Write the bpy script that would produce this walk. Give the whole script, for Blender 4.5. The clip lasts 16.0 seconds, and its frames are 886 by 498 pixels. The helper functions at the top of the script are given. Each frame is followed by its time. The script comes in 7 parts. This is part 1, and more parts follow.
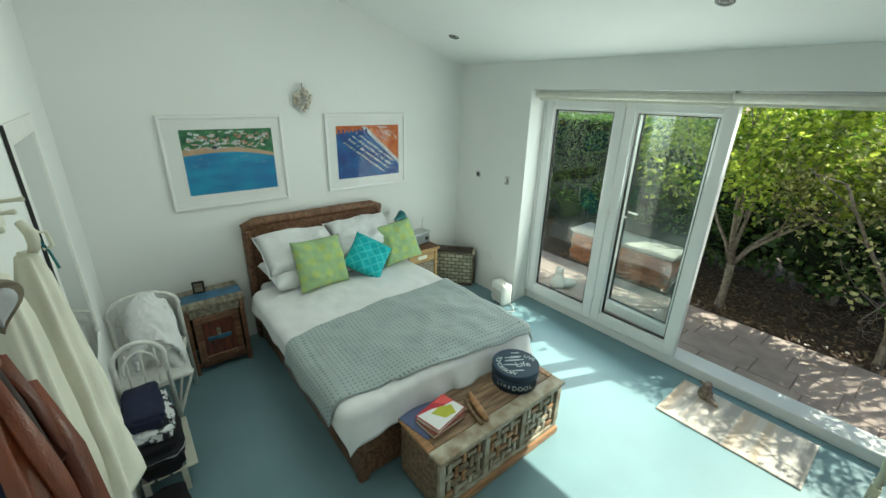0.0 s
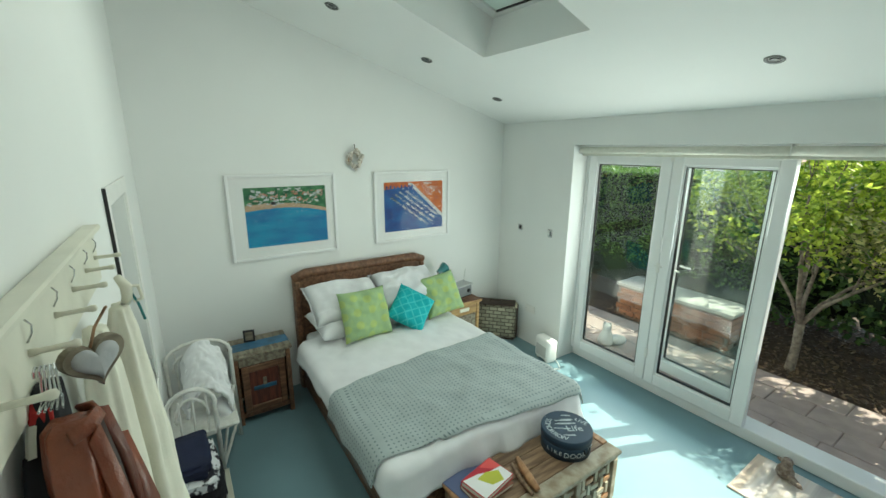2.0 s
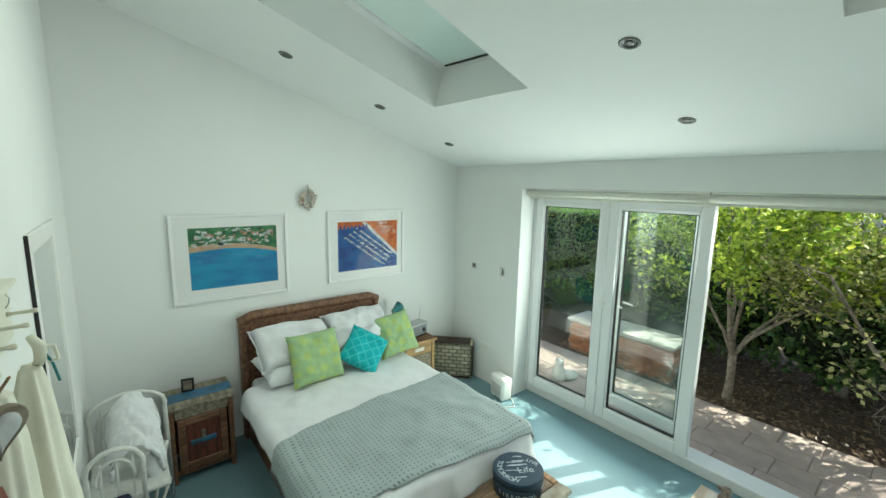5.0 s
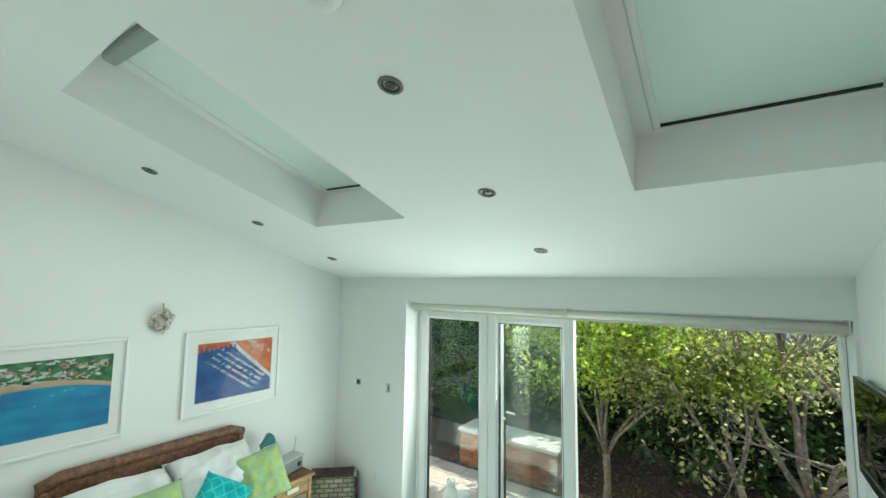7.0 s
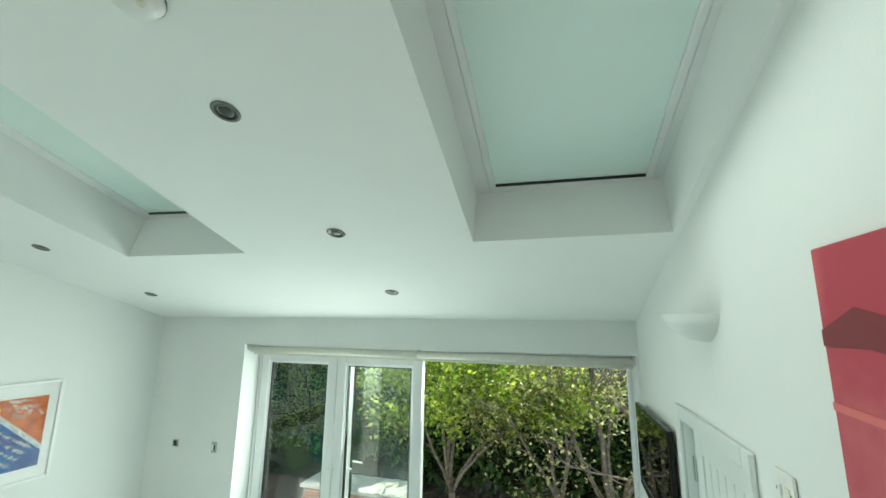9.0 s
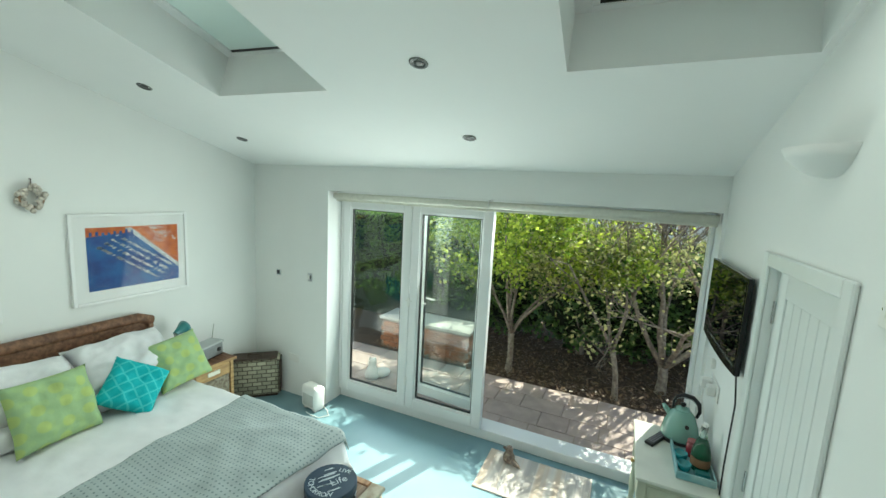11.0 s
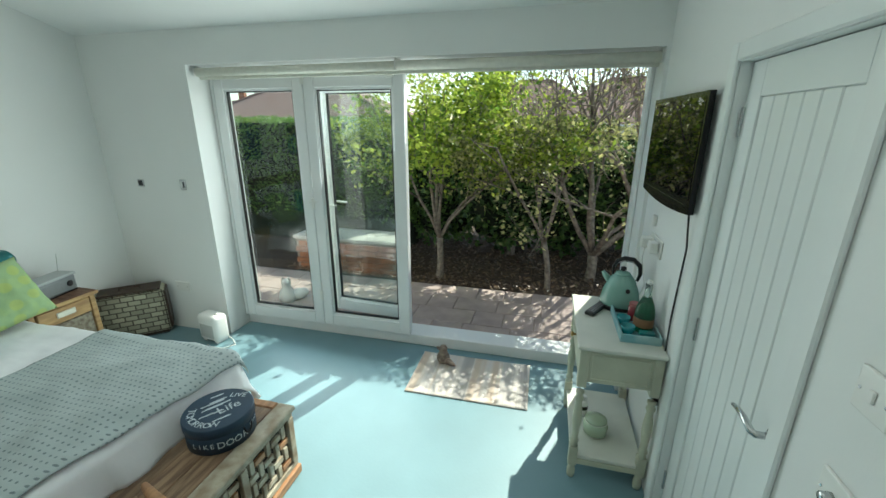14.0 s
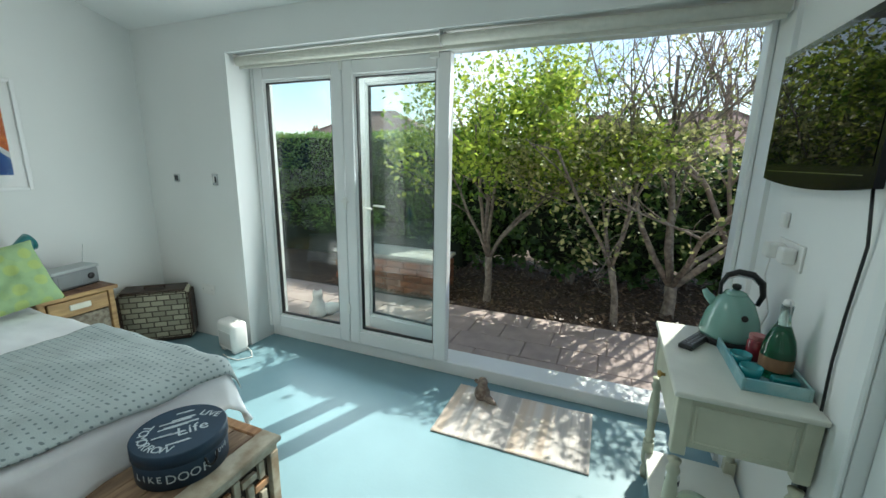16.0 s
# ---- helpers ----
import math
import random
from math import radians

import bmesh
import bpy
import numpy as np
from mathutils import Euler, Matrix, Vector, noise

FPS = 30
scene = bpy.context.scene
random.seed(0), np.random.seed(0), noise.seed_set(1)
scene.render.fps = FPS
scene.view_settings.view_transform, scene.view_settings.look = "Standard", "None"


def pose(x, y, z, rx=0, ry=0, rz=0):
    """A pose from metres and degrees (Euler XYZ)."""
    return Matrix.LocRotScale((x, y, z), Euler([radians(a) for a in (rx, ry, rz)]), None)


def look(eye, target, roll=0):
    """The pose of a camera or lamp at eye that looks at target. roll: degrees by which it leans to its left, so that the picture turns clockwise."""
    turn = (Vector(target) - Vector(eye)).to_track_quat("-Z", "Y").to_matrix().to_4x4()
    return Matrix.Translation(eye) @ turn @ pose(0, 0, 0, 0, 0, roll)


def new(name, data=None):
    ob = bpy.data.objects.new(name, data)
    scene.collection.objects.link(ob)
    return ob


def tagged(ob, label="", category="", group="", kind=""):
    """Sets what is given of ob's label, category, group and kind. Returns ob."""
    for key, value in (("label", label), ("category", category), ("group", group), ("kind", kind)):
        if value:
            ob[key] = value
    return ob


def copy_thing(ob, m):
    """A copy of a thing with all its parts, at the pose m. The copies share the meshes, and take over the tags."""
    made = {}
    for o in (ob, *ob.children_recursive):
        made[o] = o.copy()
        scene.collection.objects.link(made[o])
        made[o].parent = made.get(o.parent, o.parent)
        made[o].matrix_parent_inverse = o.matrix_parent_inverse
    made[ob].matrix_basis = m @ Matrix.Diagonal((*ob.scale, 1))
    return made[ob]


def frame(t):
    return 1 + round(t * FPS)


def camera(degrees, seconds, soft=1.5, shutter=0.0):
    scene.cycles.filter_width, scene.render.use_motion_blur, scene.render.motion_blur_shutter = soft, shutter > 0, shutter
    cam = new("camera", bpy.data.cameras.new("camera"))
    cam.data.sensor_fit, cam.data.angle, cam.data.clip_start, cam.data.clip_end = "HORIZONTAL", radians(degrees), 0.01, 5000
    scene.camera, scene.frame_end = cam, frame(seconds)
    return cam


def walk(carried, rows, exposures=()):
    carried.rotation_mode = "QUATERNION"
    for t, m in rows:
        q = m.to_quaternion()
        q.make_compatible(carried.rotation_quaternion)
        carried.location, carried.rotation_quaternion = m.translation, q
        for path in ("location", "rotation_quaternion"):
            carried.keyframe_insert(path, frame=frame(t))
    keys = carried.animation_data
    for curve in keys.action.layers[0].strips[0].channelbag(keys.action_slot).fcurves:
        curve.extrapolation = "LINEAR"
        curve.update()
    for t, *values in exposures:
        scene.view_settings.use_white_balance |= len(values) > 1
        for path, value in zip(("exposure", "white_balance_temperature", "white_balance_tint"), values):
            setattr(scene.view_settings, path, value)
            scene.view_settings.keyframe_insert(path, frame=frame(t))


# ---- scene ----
cam = camera(95.6, 16.0)
PATH = [
    (0, (3.586, -3.129, 2.135), (2.139, -1.948, 1.418), 1.5),
    (0.5, (3.568, -3.147, 2.143), (2.004, -2.099, 1.468), 1.7),
    (1, (3.552, -3.164, 2.137), (1.937, -2.144, 1.546), 1.4),
    (1.5, (3.556, -3.173, 2.155), (1.931, -2.132, 1.63), 0.8),
    (2, (3.555, -3.179, 2.153), (1.938, -2.104, 1.674), 0.4),
    (2.5, (3.567, -3.183, 2.151), (1.958, -2.072, 1.729), 0.4),
    (3, (3.585, -3.169, 2.172), (1.985, -2.029, 1.794), 0.2),
    (3.5, (3.583, -3.187, 2.186), (2.007, -2.003, 1.849), 0.3),
    (5.8, (3.63, -3.135, 2.25), (2.14, -1.822, 2.014), 0.8),
    (6, (3.629, -3.138, 2.294), (2.153, -1.794, 2.162), 0.7),
    (6.5, (3.636, -3.133, 2.35), (2.257, -1.686, 2.415), 0.7),
    (7, (3.661, -3.112, 2.364), (2.503, -1.491, 2.547), 0.8),
    (7.5, (3.708, -3.082, 2.376), (2.837, -1.308, 2.684), 1.1),
    (8, (3.719, -3.063, 2.403), (3.104, -1.21, 2.833), 1.1),
    (8.2, (3.734, -3.075, 2.407), (3.2, -1.209, 2.89), 0.9),
    (10.3, (3.674, -3.045, 2.317), (2.982, -1.169, 2.288), 2.0),
    (10.5, (3.664, -3.078, 2.267), (2.934, -1.218, 2.183), 2.5),
    (11, (3.638, -3.098, 2.244), (2.823, -1.293, 1.966), 3.0),
    (11.5, (3.637, -3.145, 2.193), (2.727, -1.423, 1.739), 3.5),
    (12, (3.642, -3.103, 2.148), (2.801, -1.397, 1.531), 2.5),
    (12.5, (3.643, -3.03, 2.104), (2.995, -1.288, 1.366), 1.5),
    (13, (3.631, -2.918, 2.06), (3.109, -1.141, 1.307), 0.8),
    (13.5, (3.634, -2.781, 1.93), (3.15, -0.956, 1.273), 0.5),
    (14, (3.614, -2.639, 1.806), (3.144, -0.79, 1.205), 0.1),
    (14.5, (3.574, -2.51, 1.749), (3.08, -0.653, 1.197), -0.3),
    (15, (3.565, -2.402, 1.678), (3.017, -0.542, 1.187), -0.2),
    (15.5, (3.606, -2.305, 1.587), (2.979, -0.461, 1.133), 0.2),
    (16, (3.571, -2.209, 1.504), (2.829, -0.403, 1.068), 1.0),
]
EXPOSURES = [(0, 0.80, 6750, -6.5), (1, 0.88, 6800, -6), (3.5, 0.98, 6750, -6.5), (7, 1.16, 6650, -8), (8.2, 1.22, 6650, -8.5), (11, 1.06, 6600, -7.5), (13, 0.76, 6550, -6), (16, 0.60, 6300, 0.5)]
walk(cam, [(t, look(eye, target, roll)) for t, eye, target, roll in PATH], EXPOSURES)


# ---- world, sun and exposure ----
SUN_TO = Vector((0.40, 1.0, 1.15)).normalized()
elevation = math.asin(SUN_TO.z)
world = bpy.data.worlds.new("sky")
scene.world = world
world.use_nodes = True
wn = world.node_tree.nodes
sky = wn.new("ShaderNodeTexSky")
sky.sky_type = "NISHITA"
sky.sun_disc = False
sky.sun_elevation = elevation
sky.sun_rotation = math.atan2(SUN_TO.x, SUN_TO.y)
sky.air_density, sky.dust_density, sky.ozone_density = 1.0, 0.6, 1.2
wn["Background"].inputs["Strength"].default_value = 0.15
# thin broken cloud: paler, greyer patches of the same sky
wl = world.node_tree.links
wtc, cloud, ramp, pale, cmix = (wn.new("ShaderNode" + k) for k in ("TexCoord", "TexNoise", "ValToRGB", "HueSaturation", "Mix"))
cloud.inputs["Scale"].default_value, cloud.inputs["Detail"].default_value, cloud.inputs["Roughness"].default_value = 3.2, 8.0, 0.6
ramp.color_ramp.elements[0].position, ramp.color_ramp.elements[1].position = 0.46, 0.66
pale.inputs["Saturation"].default_value, pale.inputs["Value"].default_value = 0.35, 1.02
cmix.data_type = "RGBA"
wl.new(wtc.outputs["Generated"], cloud.inputs["Vector"])
wl.new(cloud.outputs["Fac"], ramp.inputs["Fac"])
wl.new(sky.outputs["Color"], pale.inputs["Color"])
wl.new(ramp.outputs["Color"], cmix.inputs["Factor"])
wl.new(sky.outputs["Color"], cmix.inputs["A"])
wl.new(pale.outputs["Color"], cmix.inputs["B"])
wl.new(cmix.outputs["Result"], wn["Background"].inputs["Color"])
sun = new("sun", bpy.data.lights.new("sun", "SUN"))
sun.data.energy, sun.data.angle, sun.data.color = 5.0, radians(0.55), (1.0, 0.95, 0.87)
sun.matrix_world = look(SUN_TO * 20, (0, 0, 0))



def area(name, m, sx, sy, power, colour=(1, 1, 1)):
    ob = new(name, bpy.data.lights.new(name, "AREA"))
    ob.data.shape, ob.data.size, ob.data.size_y = "RECTANGLE", sx, sy
    ob.data.energy, ob.data.color = power, colour
    ob.matrix_world = m
    return ob


# the sky's light through the glazed doors and through the two skylights
area("sky_in_closed_doors", look((2.0, 0.17, 1.15), (1.85, -2.0, 1.5)), 1.45, 1.85, 19, (0.95, 0.98, 1.0))
for x, power in ((1.615, 6.5), (3.744, 1.8)):
    area("sky_in_skylight", Matrix.Translation((x, -2.02, 3.005)) @ Matrix.Rotation(radians(-16.3), 4, "X"), 0.60, 1.25, power, (0.97, 1.0, 0.99))


# ---- materials ----
def mat(name, rgb, rough=0.6, metal=0.0, vary=0.0, scale=8.0, bump=0.0, bscale=60.0, rgb2=None, rand=0.0, stretch=(1, 1, 1), rv=0.0, detail=4.0, lo=0.35, hi=0.65, coat=0.0, sheen=0.0, spec=0.5):
    """A surface of two tones mixed by noise, with fine relief."""
    m = bpy.data.materials.new(name)
    m.use_nodes = True
    nt = m.node_tree
    n, ln = nt.nodes, nt.links
    b = n["Principled BSDF"]
    b.inputs["Base Color"].default_value = (*rgb, 1)
    b.inputs["Roughness"].default_value = rough
    b.inputs["Metallic"].default_value = metal
    b.inputs["Specular IOR Level"].default_value = spec
    if coat:
        b.inputs["Coat Weight"].default_value = coat
    if sheen:
        b.inputs["Sheen Weight"].default_value = sheen
    tc = n.new("ShaderNodeTexCoord")
    mp = n.new("ShaderNodeMapping")
    mp.inputs["Scale"].default_value = stretch
    ln.new(tc.outputs["Object"], mp.inputs["Vector"])
    col = None
    if vary or rgb2:
        nz = n.new("ShaderNodeTexNoise")
        nz.inputs["Scale"].default_value, nz.inputs["Detail"].default_value = scale, detail
        ln.new(mp.outputs["Vector"], nz.inputs["Vector"])
        rp = n.new("ShaderNodeValToRGB")
        rp.color_ramp.elements[0].position, rp.color_ramp.elements[1].position = lo, hi
        rp.color_ramp.elements[0].color = (*rgb, 1)
        other = rgb2 or tuple(c * (1 - vary) for c in rgb)
        rp.color_ramp.elements[1].color = (*other, 1)
        ln.new(nz.outputs["Fac"], rp.inputs["Fac"])
        col = rp.outputs["Color"]
        if rv:
            mr = n.new("ShaderNodeMapRange")
            mr.inputs["To Min"].default_value, mr.inputs["To Max"].default_value = max(0.02, rough - rv), min(1, rough + rv)
            ln.new(nz.outputs["Fac"], mr.inputs["Value"])
            ln.new(mr.outputs["Result"], b.inputs["Roughness"])
    if rand:
        oi = n.new("ShaderNodeObjectInfo")
        hs = n.new("ShaderNodeHueSaturation")
        mr = n.new("ShaderNodeMapRange")
        mr.inputs["To Min"].default_value, mr.inputs["To Max"].default_value = 1 - rand, 1 + rand
        ln.new(oi.outputs["Random"], mr.inputs["Value"])
        ln.new(mr.outputs["Result"], hs.inputs["Value"])
        if col:
            ln.new(col, hs.inputs["Color"])
        else:
            hs.inputs["Color"].default_value = (*rgb, 1)
        col = hs.outputs["Color"]
    if col:
        ln.new(col, b.inputs["Base Color"])
    if bump:
        bz = n.new("ShaderNodeTexNoise")
        bz.inputs["Scale"].default_value, bz.inputs["Detail"].default_value = bscale, 5
        ln.new(mp.outputs["Vector"], bz.inputs["Vector"])
        bp = n.new("ShaderNodeBump")
        bp.inputs["Strength"].default_value, bp.inputs["Distance"].default_value = min(1, bump), 0.004
        ln.new(bz.outputs["Fac"], bp.inputs["Height"])
        ln.new(bp.outputs["Normal"], b.inputs["Normal"])
    return m


M_WALL = mat("wall_paint", (0.80, 0.815, 0.80), 0.75, vary=0.035, scale=1.3, bump=0.10, bscale=160)
M_CEIL = mat("ceiling_paint", (0.87, 0.88, 0.87), 0.8, vary=0.03, scale=1.0, bump=0.08, bscale=140)
M_FLOOR = mat("floor_paint", (0.185, 0.305, 0.345), 0.42, vary=0.10, scale=1.7, bump=0.12, bscale=55, rv=0.08)
M_UPVC = mat("white_upvc", (0.82, 0.83, 0.83), 0.28, vary=0.03, scale=4)
M_GLOSS = mat("white_gloss_paint", (0.78, 0.81, 0.80), 0.35, vary=0.04, scale=3, bump=0.05, bscale=90)
M_GASKET = mat("black_gasket", (0.015, 0.015, 0.016), 0.6)
M_BLIND = mat("cream_blind_fabric", (0.70, 0.70, 0.62), 0.85, vary=0.08, scale=30, bump=0.2, bscale=300)
M_BLACK = mat("black_plastic", (0.012, 0.012, 0.013), 0.35, vary=0.2, scale=20)
M_WHITEP = mat("white_plastic", (0.80, 0.80, 0.77), 0.35, vary=0.04, scale=10)
M_CHROME = mat("brushed_chrome", (0.62, 0.63, 0.64), 0.22, metal=1.0, vary=0.2, scale=20, rv=0.1)
M_WHITE = mat("white_cotton", (0.80, 0.81, 0.83), 0.95, vary=0.06, scale=5, bump=0.5, bscale=14, sheen=0.2)
M_WOOD = mat("brown_old_wood", (0.235, 0.12, 0.065), 0.5, rgb2=(0.10, 0.045, 0.025), scale=5, stretch=(1, 8, 8), bump=0.3, bscale=40, rv=0.12)
M_PINE = mat("weathered_pine", (0.42, 0.27, 0.15), 0.6, rgb2=(0.20, 0.12, 0.07), scale=4, stretch=(7, 1, 7), bump=0.4, bscale=30, rv=0.1)
M_GREEN = mat("lime_cushion_cotton", (0.33, 0.48, 0.25), 0.9, rgb2=(0.36, 0.51, 0.24), scale=14, lo=0.5, hi=0.58, bump=0.3, bscale=120, detail=1)
M_TURQ = mat("turquoise_cushion_cotton", (0.02, 0.42, 0.46), 0.85, rgb2=(0.10, 0.58, 0.60), scale=20, bump=0.3, bscale=120)
M_CREAM = mat("cream_painted_wood", (0.74, 0.73, 0.62), 0.5, vary=0.12, scale=6, bump=0.15, bscale=50, rv=0.08)
M_MULCH = mat("bark_mulch", (0.10, 0.06, 0.04), 0.95, rgb2=(0.22, 0.15, 0.10), scale=40, bump=1.0, bscale=70)
M_PATIO = mat("patio_sandstone", (0.44, 0.345, 0.31), 0.85, rgb2=(0.35, 0.275, 0.25), scale=6, bump=0.5, bscale=80, rand=0.08)
M_BARK = mat("grey_brown_bark", (0.30, 0.25, 0.20), 0.9, rgb2=(0.14, 0.11, 0.09), scale=22, bump=0.8, bscale=60)


def leaf_mat(name, a, b, trans=0.35):
    m = bpy.data.materials.new(name)
    m.use_nodes = True
    nt = m.node_tree
    n, ln = nt.nodes, nt.links
    p = n["Principled BSDF"]
    p.inputs["Roughness"].default_value = 0.45
    g = n.new("ShaderNodeNewGeometry")
    rp = n.new("ShaderNodeValToRGB")
    rp.color_ramp.elements[0].color, rp.color_ramp.elements[1].color = (*a, 1), (*b, 1)
    ln.new(g.outputs["Random Per Island"], rp.inputs["Fac"])
    ln.new(rp.outputs["Color"], p.inputs["Base Color"])
    tr = n.new("ShaderNodeBsdfTranslucent")
    ln.new(rp.outputs["Color"], tr.inputs["Color"])
    mx = n.new("ShaderNodeMixShader")
    mx.inputs["Fac"].default_value = trans
    ln.new(p.outputs["BSDF"], mx.inputs[1])
    ln.new(tr.outputs["BSDF"], mx.inputs[2])
    ln.new(mx.outputs["Shader"], n["Material Output"].inputs["Surface"])
    return m


M_LEAF_A = leaf_mat("bright_leaves", (0.09, 0.20, 0.02), (0.66, 0.74, 0.12), 0.58)
M_LEAF_B = leaf_mat("olive_leaves", (0.07, 0.12, 0.03), (0.72, 0.67, 0.29), 0.50)
M_LEAF_C = leaf_mat("dark_leaves", (0.03, 0.07, 0.02), (0.14, 0.24, 0.06), 0.35)
M_LEAF_H = leaf_mat("hedge_leaves", (0.06, 0.15, 0.03), (0.26, 0.42, 0.09), 0.45)


def glass_mat(name, tint=(1, 1, 1), rough=0.0, base=0.04):
    m = bpy.data.materials.new(name)
    m.use_nodes = True
    nt = m.node_tree
    n, ln = nt.nodes, nt.links
    n.remove(n["Principled BSDF"])
    t = n.new("ShaderNodeBsdfTransparent")
    t.inputs["Color"].default_value = (*tint, 1)
    g = n.new("ShaderNodeBsdfGlossy")
    g.inputs["Roughness"].default_value = rough
    f = n.new("ShaderNodeLayerWeight")
    f.inputs["Blend"].default_value = 0.5
    pw = n.new("ShaderNodeMath")
    pw.operation = "POWER"
    pw.inputs[1].default_value = 5.0
    ln.new(f.outputs["Facing"], pw.inputs[0])
    ma = n.new("ShaderNodeMath")
    ma.operation = "MULTIPLY_ADD"
    ma.inputs[1].default_value, ma.inputs[2].default_value = 0.9, base
    ln.new(pw.outputs["Value"], ma.inputs[0])
    mx = n.new("ShaderNodeMixShader")
    ln.new(ma.outputs["Value"], mx.inputs["Fac"])
    ln.new(t.outputs["BSDF"], mx.inputs[1])
    ln.new(g.outputs["BSDF"], mx.inputs[2])
    ln.new(mx.outputs["Shader"], n["Material Output"].inputs["Surface"])
    return m


M_GLASS = glass_mat("door_glass", (0.95, 0.98, 0.97), 0.0, 0.05)
M_PICGLASS = glass_mat("picture_glass", (0.99, 0.99, 0.99), 0.0, 0.010)


# ---- mesh tools ----
def bm_obj(name, bm, material, parent=None, label="", smooth=False):
    me = bpy.data.meshes.new(name)
    bm.normal_update()
    bm.to_mesh(me)
    bm.free()
    mats = material if isinstance(material, (list, tuple)) else [material]
    for m in mats:
        me.materials.append(m)
    if smooth:
        for p in me.polygons:
            p.use_smooth = True
    ob = new(name, me)
    if parent:
        ob.parent = parent
    if label:
        ob["label"] = label
    return ob


def part(name, bm, material, parent, label="", smooth=False):
    return bm_obj(name, bm, material, parent, label, smooth)


def thing(name, m=None, label="", category="", group="", kind=""):
    e = new(name)
    e.empty_display_size = 0.1
    e.matrix_world = m or Matrix()
    return tagged(e, label, category, group, kind)


def add_box(bm, x0, x1, y0, y1, z0, z1, bevel=0.0, m=None, seg=1):
    """A box between two corners, its edges rounded by bevel."""
    made = bmesh.ops.create_cube(bm, size=1.0)["verts"]
    for v in made:
        v.co = Vector(((x0 + x1) / 2 + v.co.x * (x1 - x0), (y0 + y1) / 2 + v.co.y * (y1 - y0), (z0 + z1) / 2 + v.co.z * (z1 - z0)))
        if m:
            v.co = m @ v.co
    if bevel:
        edges = list({e for v in made for e in v.link_edges})
        bmesh.ops.bevel(bm, geom=edges, offset=bevel, segments=seg, affect="EDGES", profile=0.5)
    return bm


def box(x0, x1, y0, y1, z0, z1, bevel=0.0, m=None, seg=1):
    return add_box(bmesh.new(), x0, x1, y0, y1, z0, z1, bevel, m, seg)


def add_lathe(bm, profile, m=None, n=24, cap=True):
    """A turned shape from (radius, height) pairs."""
    rings = []
    for r, z in profile:
        ring = []
        for i in range(n):
            a = 2 * math.pi * i / n
            co = Vector((r * math.cos(a), r * math.sin(a), z))
            ring.append(bm.verts.new(m @ co if m else co))
        rings.append(ring)
    for a, b in zip(rings, rings[1:]):
        for i in range(n):
            bm.faces.new((a[i], a[(i + 1) % n], b[(i + 1) % n], b[i]))
    if cap:
        bm.faces.new(list(reversed(rings[0])))
        bm.faces.new(rings[-1])
    return bm


def lathe(profile, m=None, n=24, cap=True):
    return add_lathe(bmesh.new(), profile, m, n, cap)


def add_tube(bm, pts, radii, n=8, m=None):
    """A tube through points, with a radius at each."""
    pts = [Vector(p) for p in pts]
    if not isinstance(radii, (list, tuple)):
        radii = [radii] * len(pts)
    rings, up = [], None
    for i, p in enumerate(pts):
        d = (pts[min(i + 1, len(pts) - 1)] - pts[max(i - 1, 0)]).normalized()
        if up is None:
            up = Vector((0, 0, 1)) if abs(d.z) < 0.9 else Vector((1, 0, 0))
        side = d.cross(up)
        if side.length < 1e-4:
            side = d.orthogonal()
        side.normalize()
        up = side.cross(d).normalized()
        ring = []
        for k in range(n):
            a = 2 * math.pi * k / n
            co = p + (side * math.cos(a) + up * math.sin(a)) * radii[i]
            ring.append(bm.verts.new(m @ co if m else co))
        rings.append(ring)
    for a, b in zip(rings, rings[1:]):
        for k in range(n):
            bm.faces.new((a[k], b[k], b[(k + 1) % n], a[(k + 1) % n]))
    if n > 2:
        bm.faces.new(rings[0])
        bm.faces.new(list(reversed(rings[-1])))
    return bm


def tube(pts, radii, n=8, m=None):
    return add_tube(bmesh.new(), pts, radii, n, m)


def frame_bm(x0, x1, z0, z1, w, y0, y1, bevel=0.004, bottom=None):
    """A rectangular frame in the x-z plane, of four mitre-free bars butted end to end."""
    bm = bmesh.new()
    b = w if bottom is None else bottom
    add_box(bm, x0, x0 + w, y0, y1, z0, z1, bevel)
    add_box(bm, x1 - w, x1, y0, y1, z0, z1, bevel)
    add_box(bm, x0 + w, x1 - w, y0, y1, z1 - w, z1, bevel)
    add_box(bm, x0 + w, x1 - w, y0, y1, z0, z0 + b, bevel)
    return bm


def tilted(p, x_axis, z_axis):
    """A pose at p with these x and z directions."""
    x = Vector(x_axis).normalized()
    z = Vector(z_axis)
    y = z.cross(x).normalized()
    z = x.cross(y)
    return Matrix(((x.x, y.x, z.x, p[0]), (x.y, y.y, z.y, p[1]), (x.z, y.z, z.z, p[2]), (0, 0, 0, 1)))


# ---- the room ----
W, S = 4.22, -3.405
C0, CK = 2.440, -0.290


def ceil_z(y):
    return C0 + CK * y


def structure(name, bm, material, label=""):
    return tagged(bm_obj(name, bm, material), label, "", "", "structure")


structure("floor", box(-0.3, W + 0.3, S - 0.3, 0.30, -0.12, 0.0), M_FLOOR, "pale turquoise painted smooth bedroom floor")


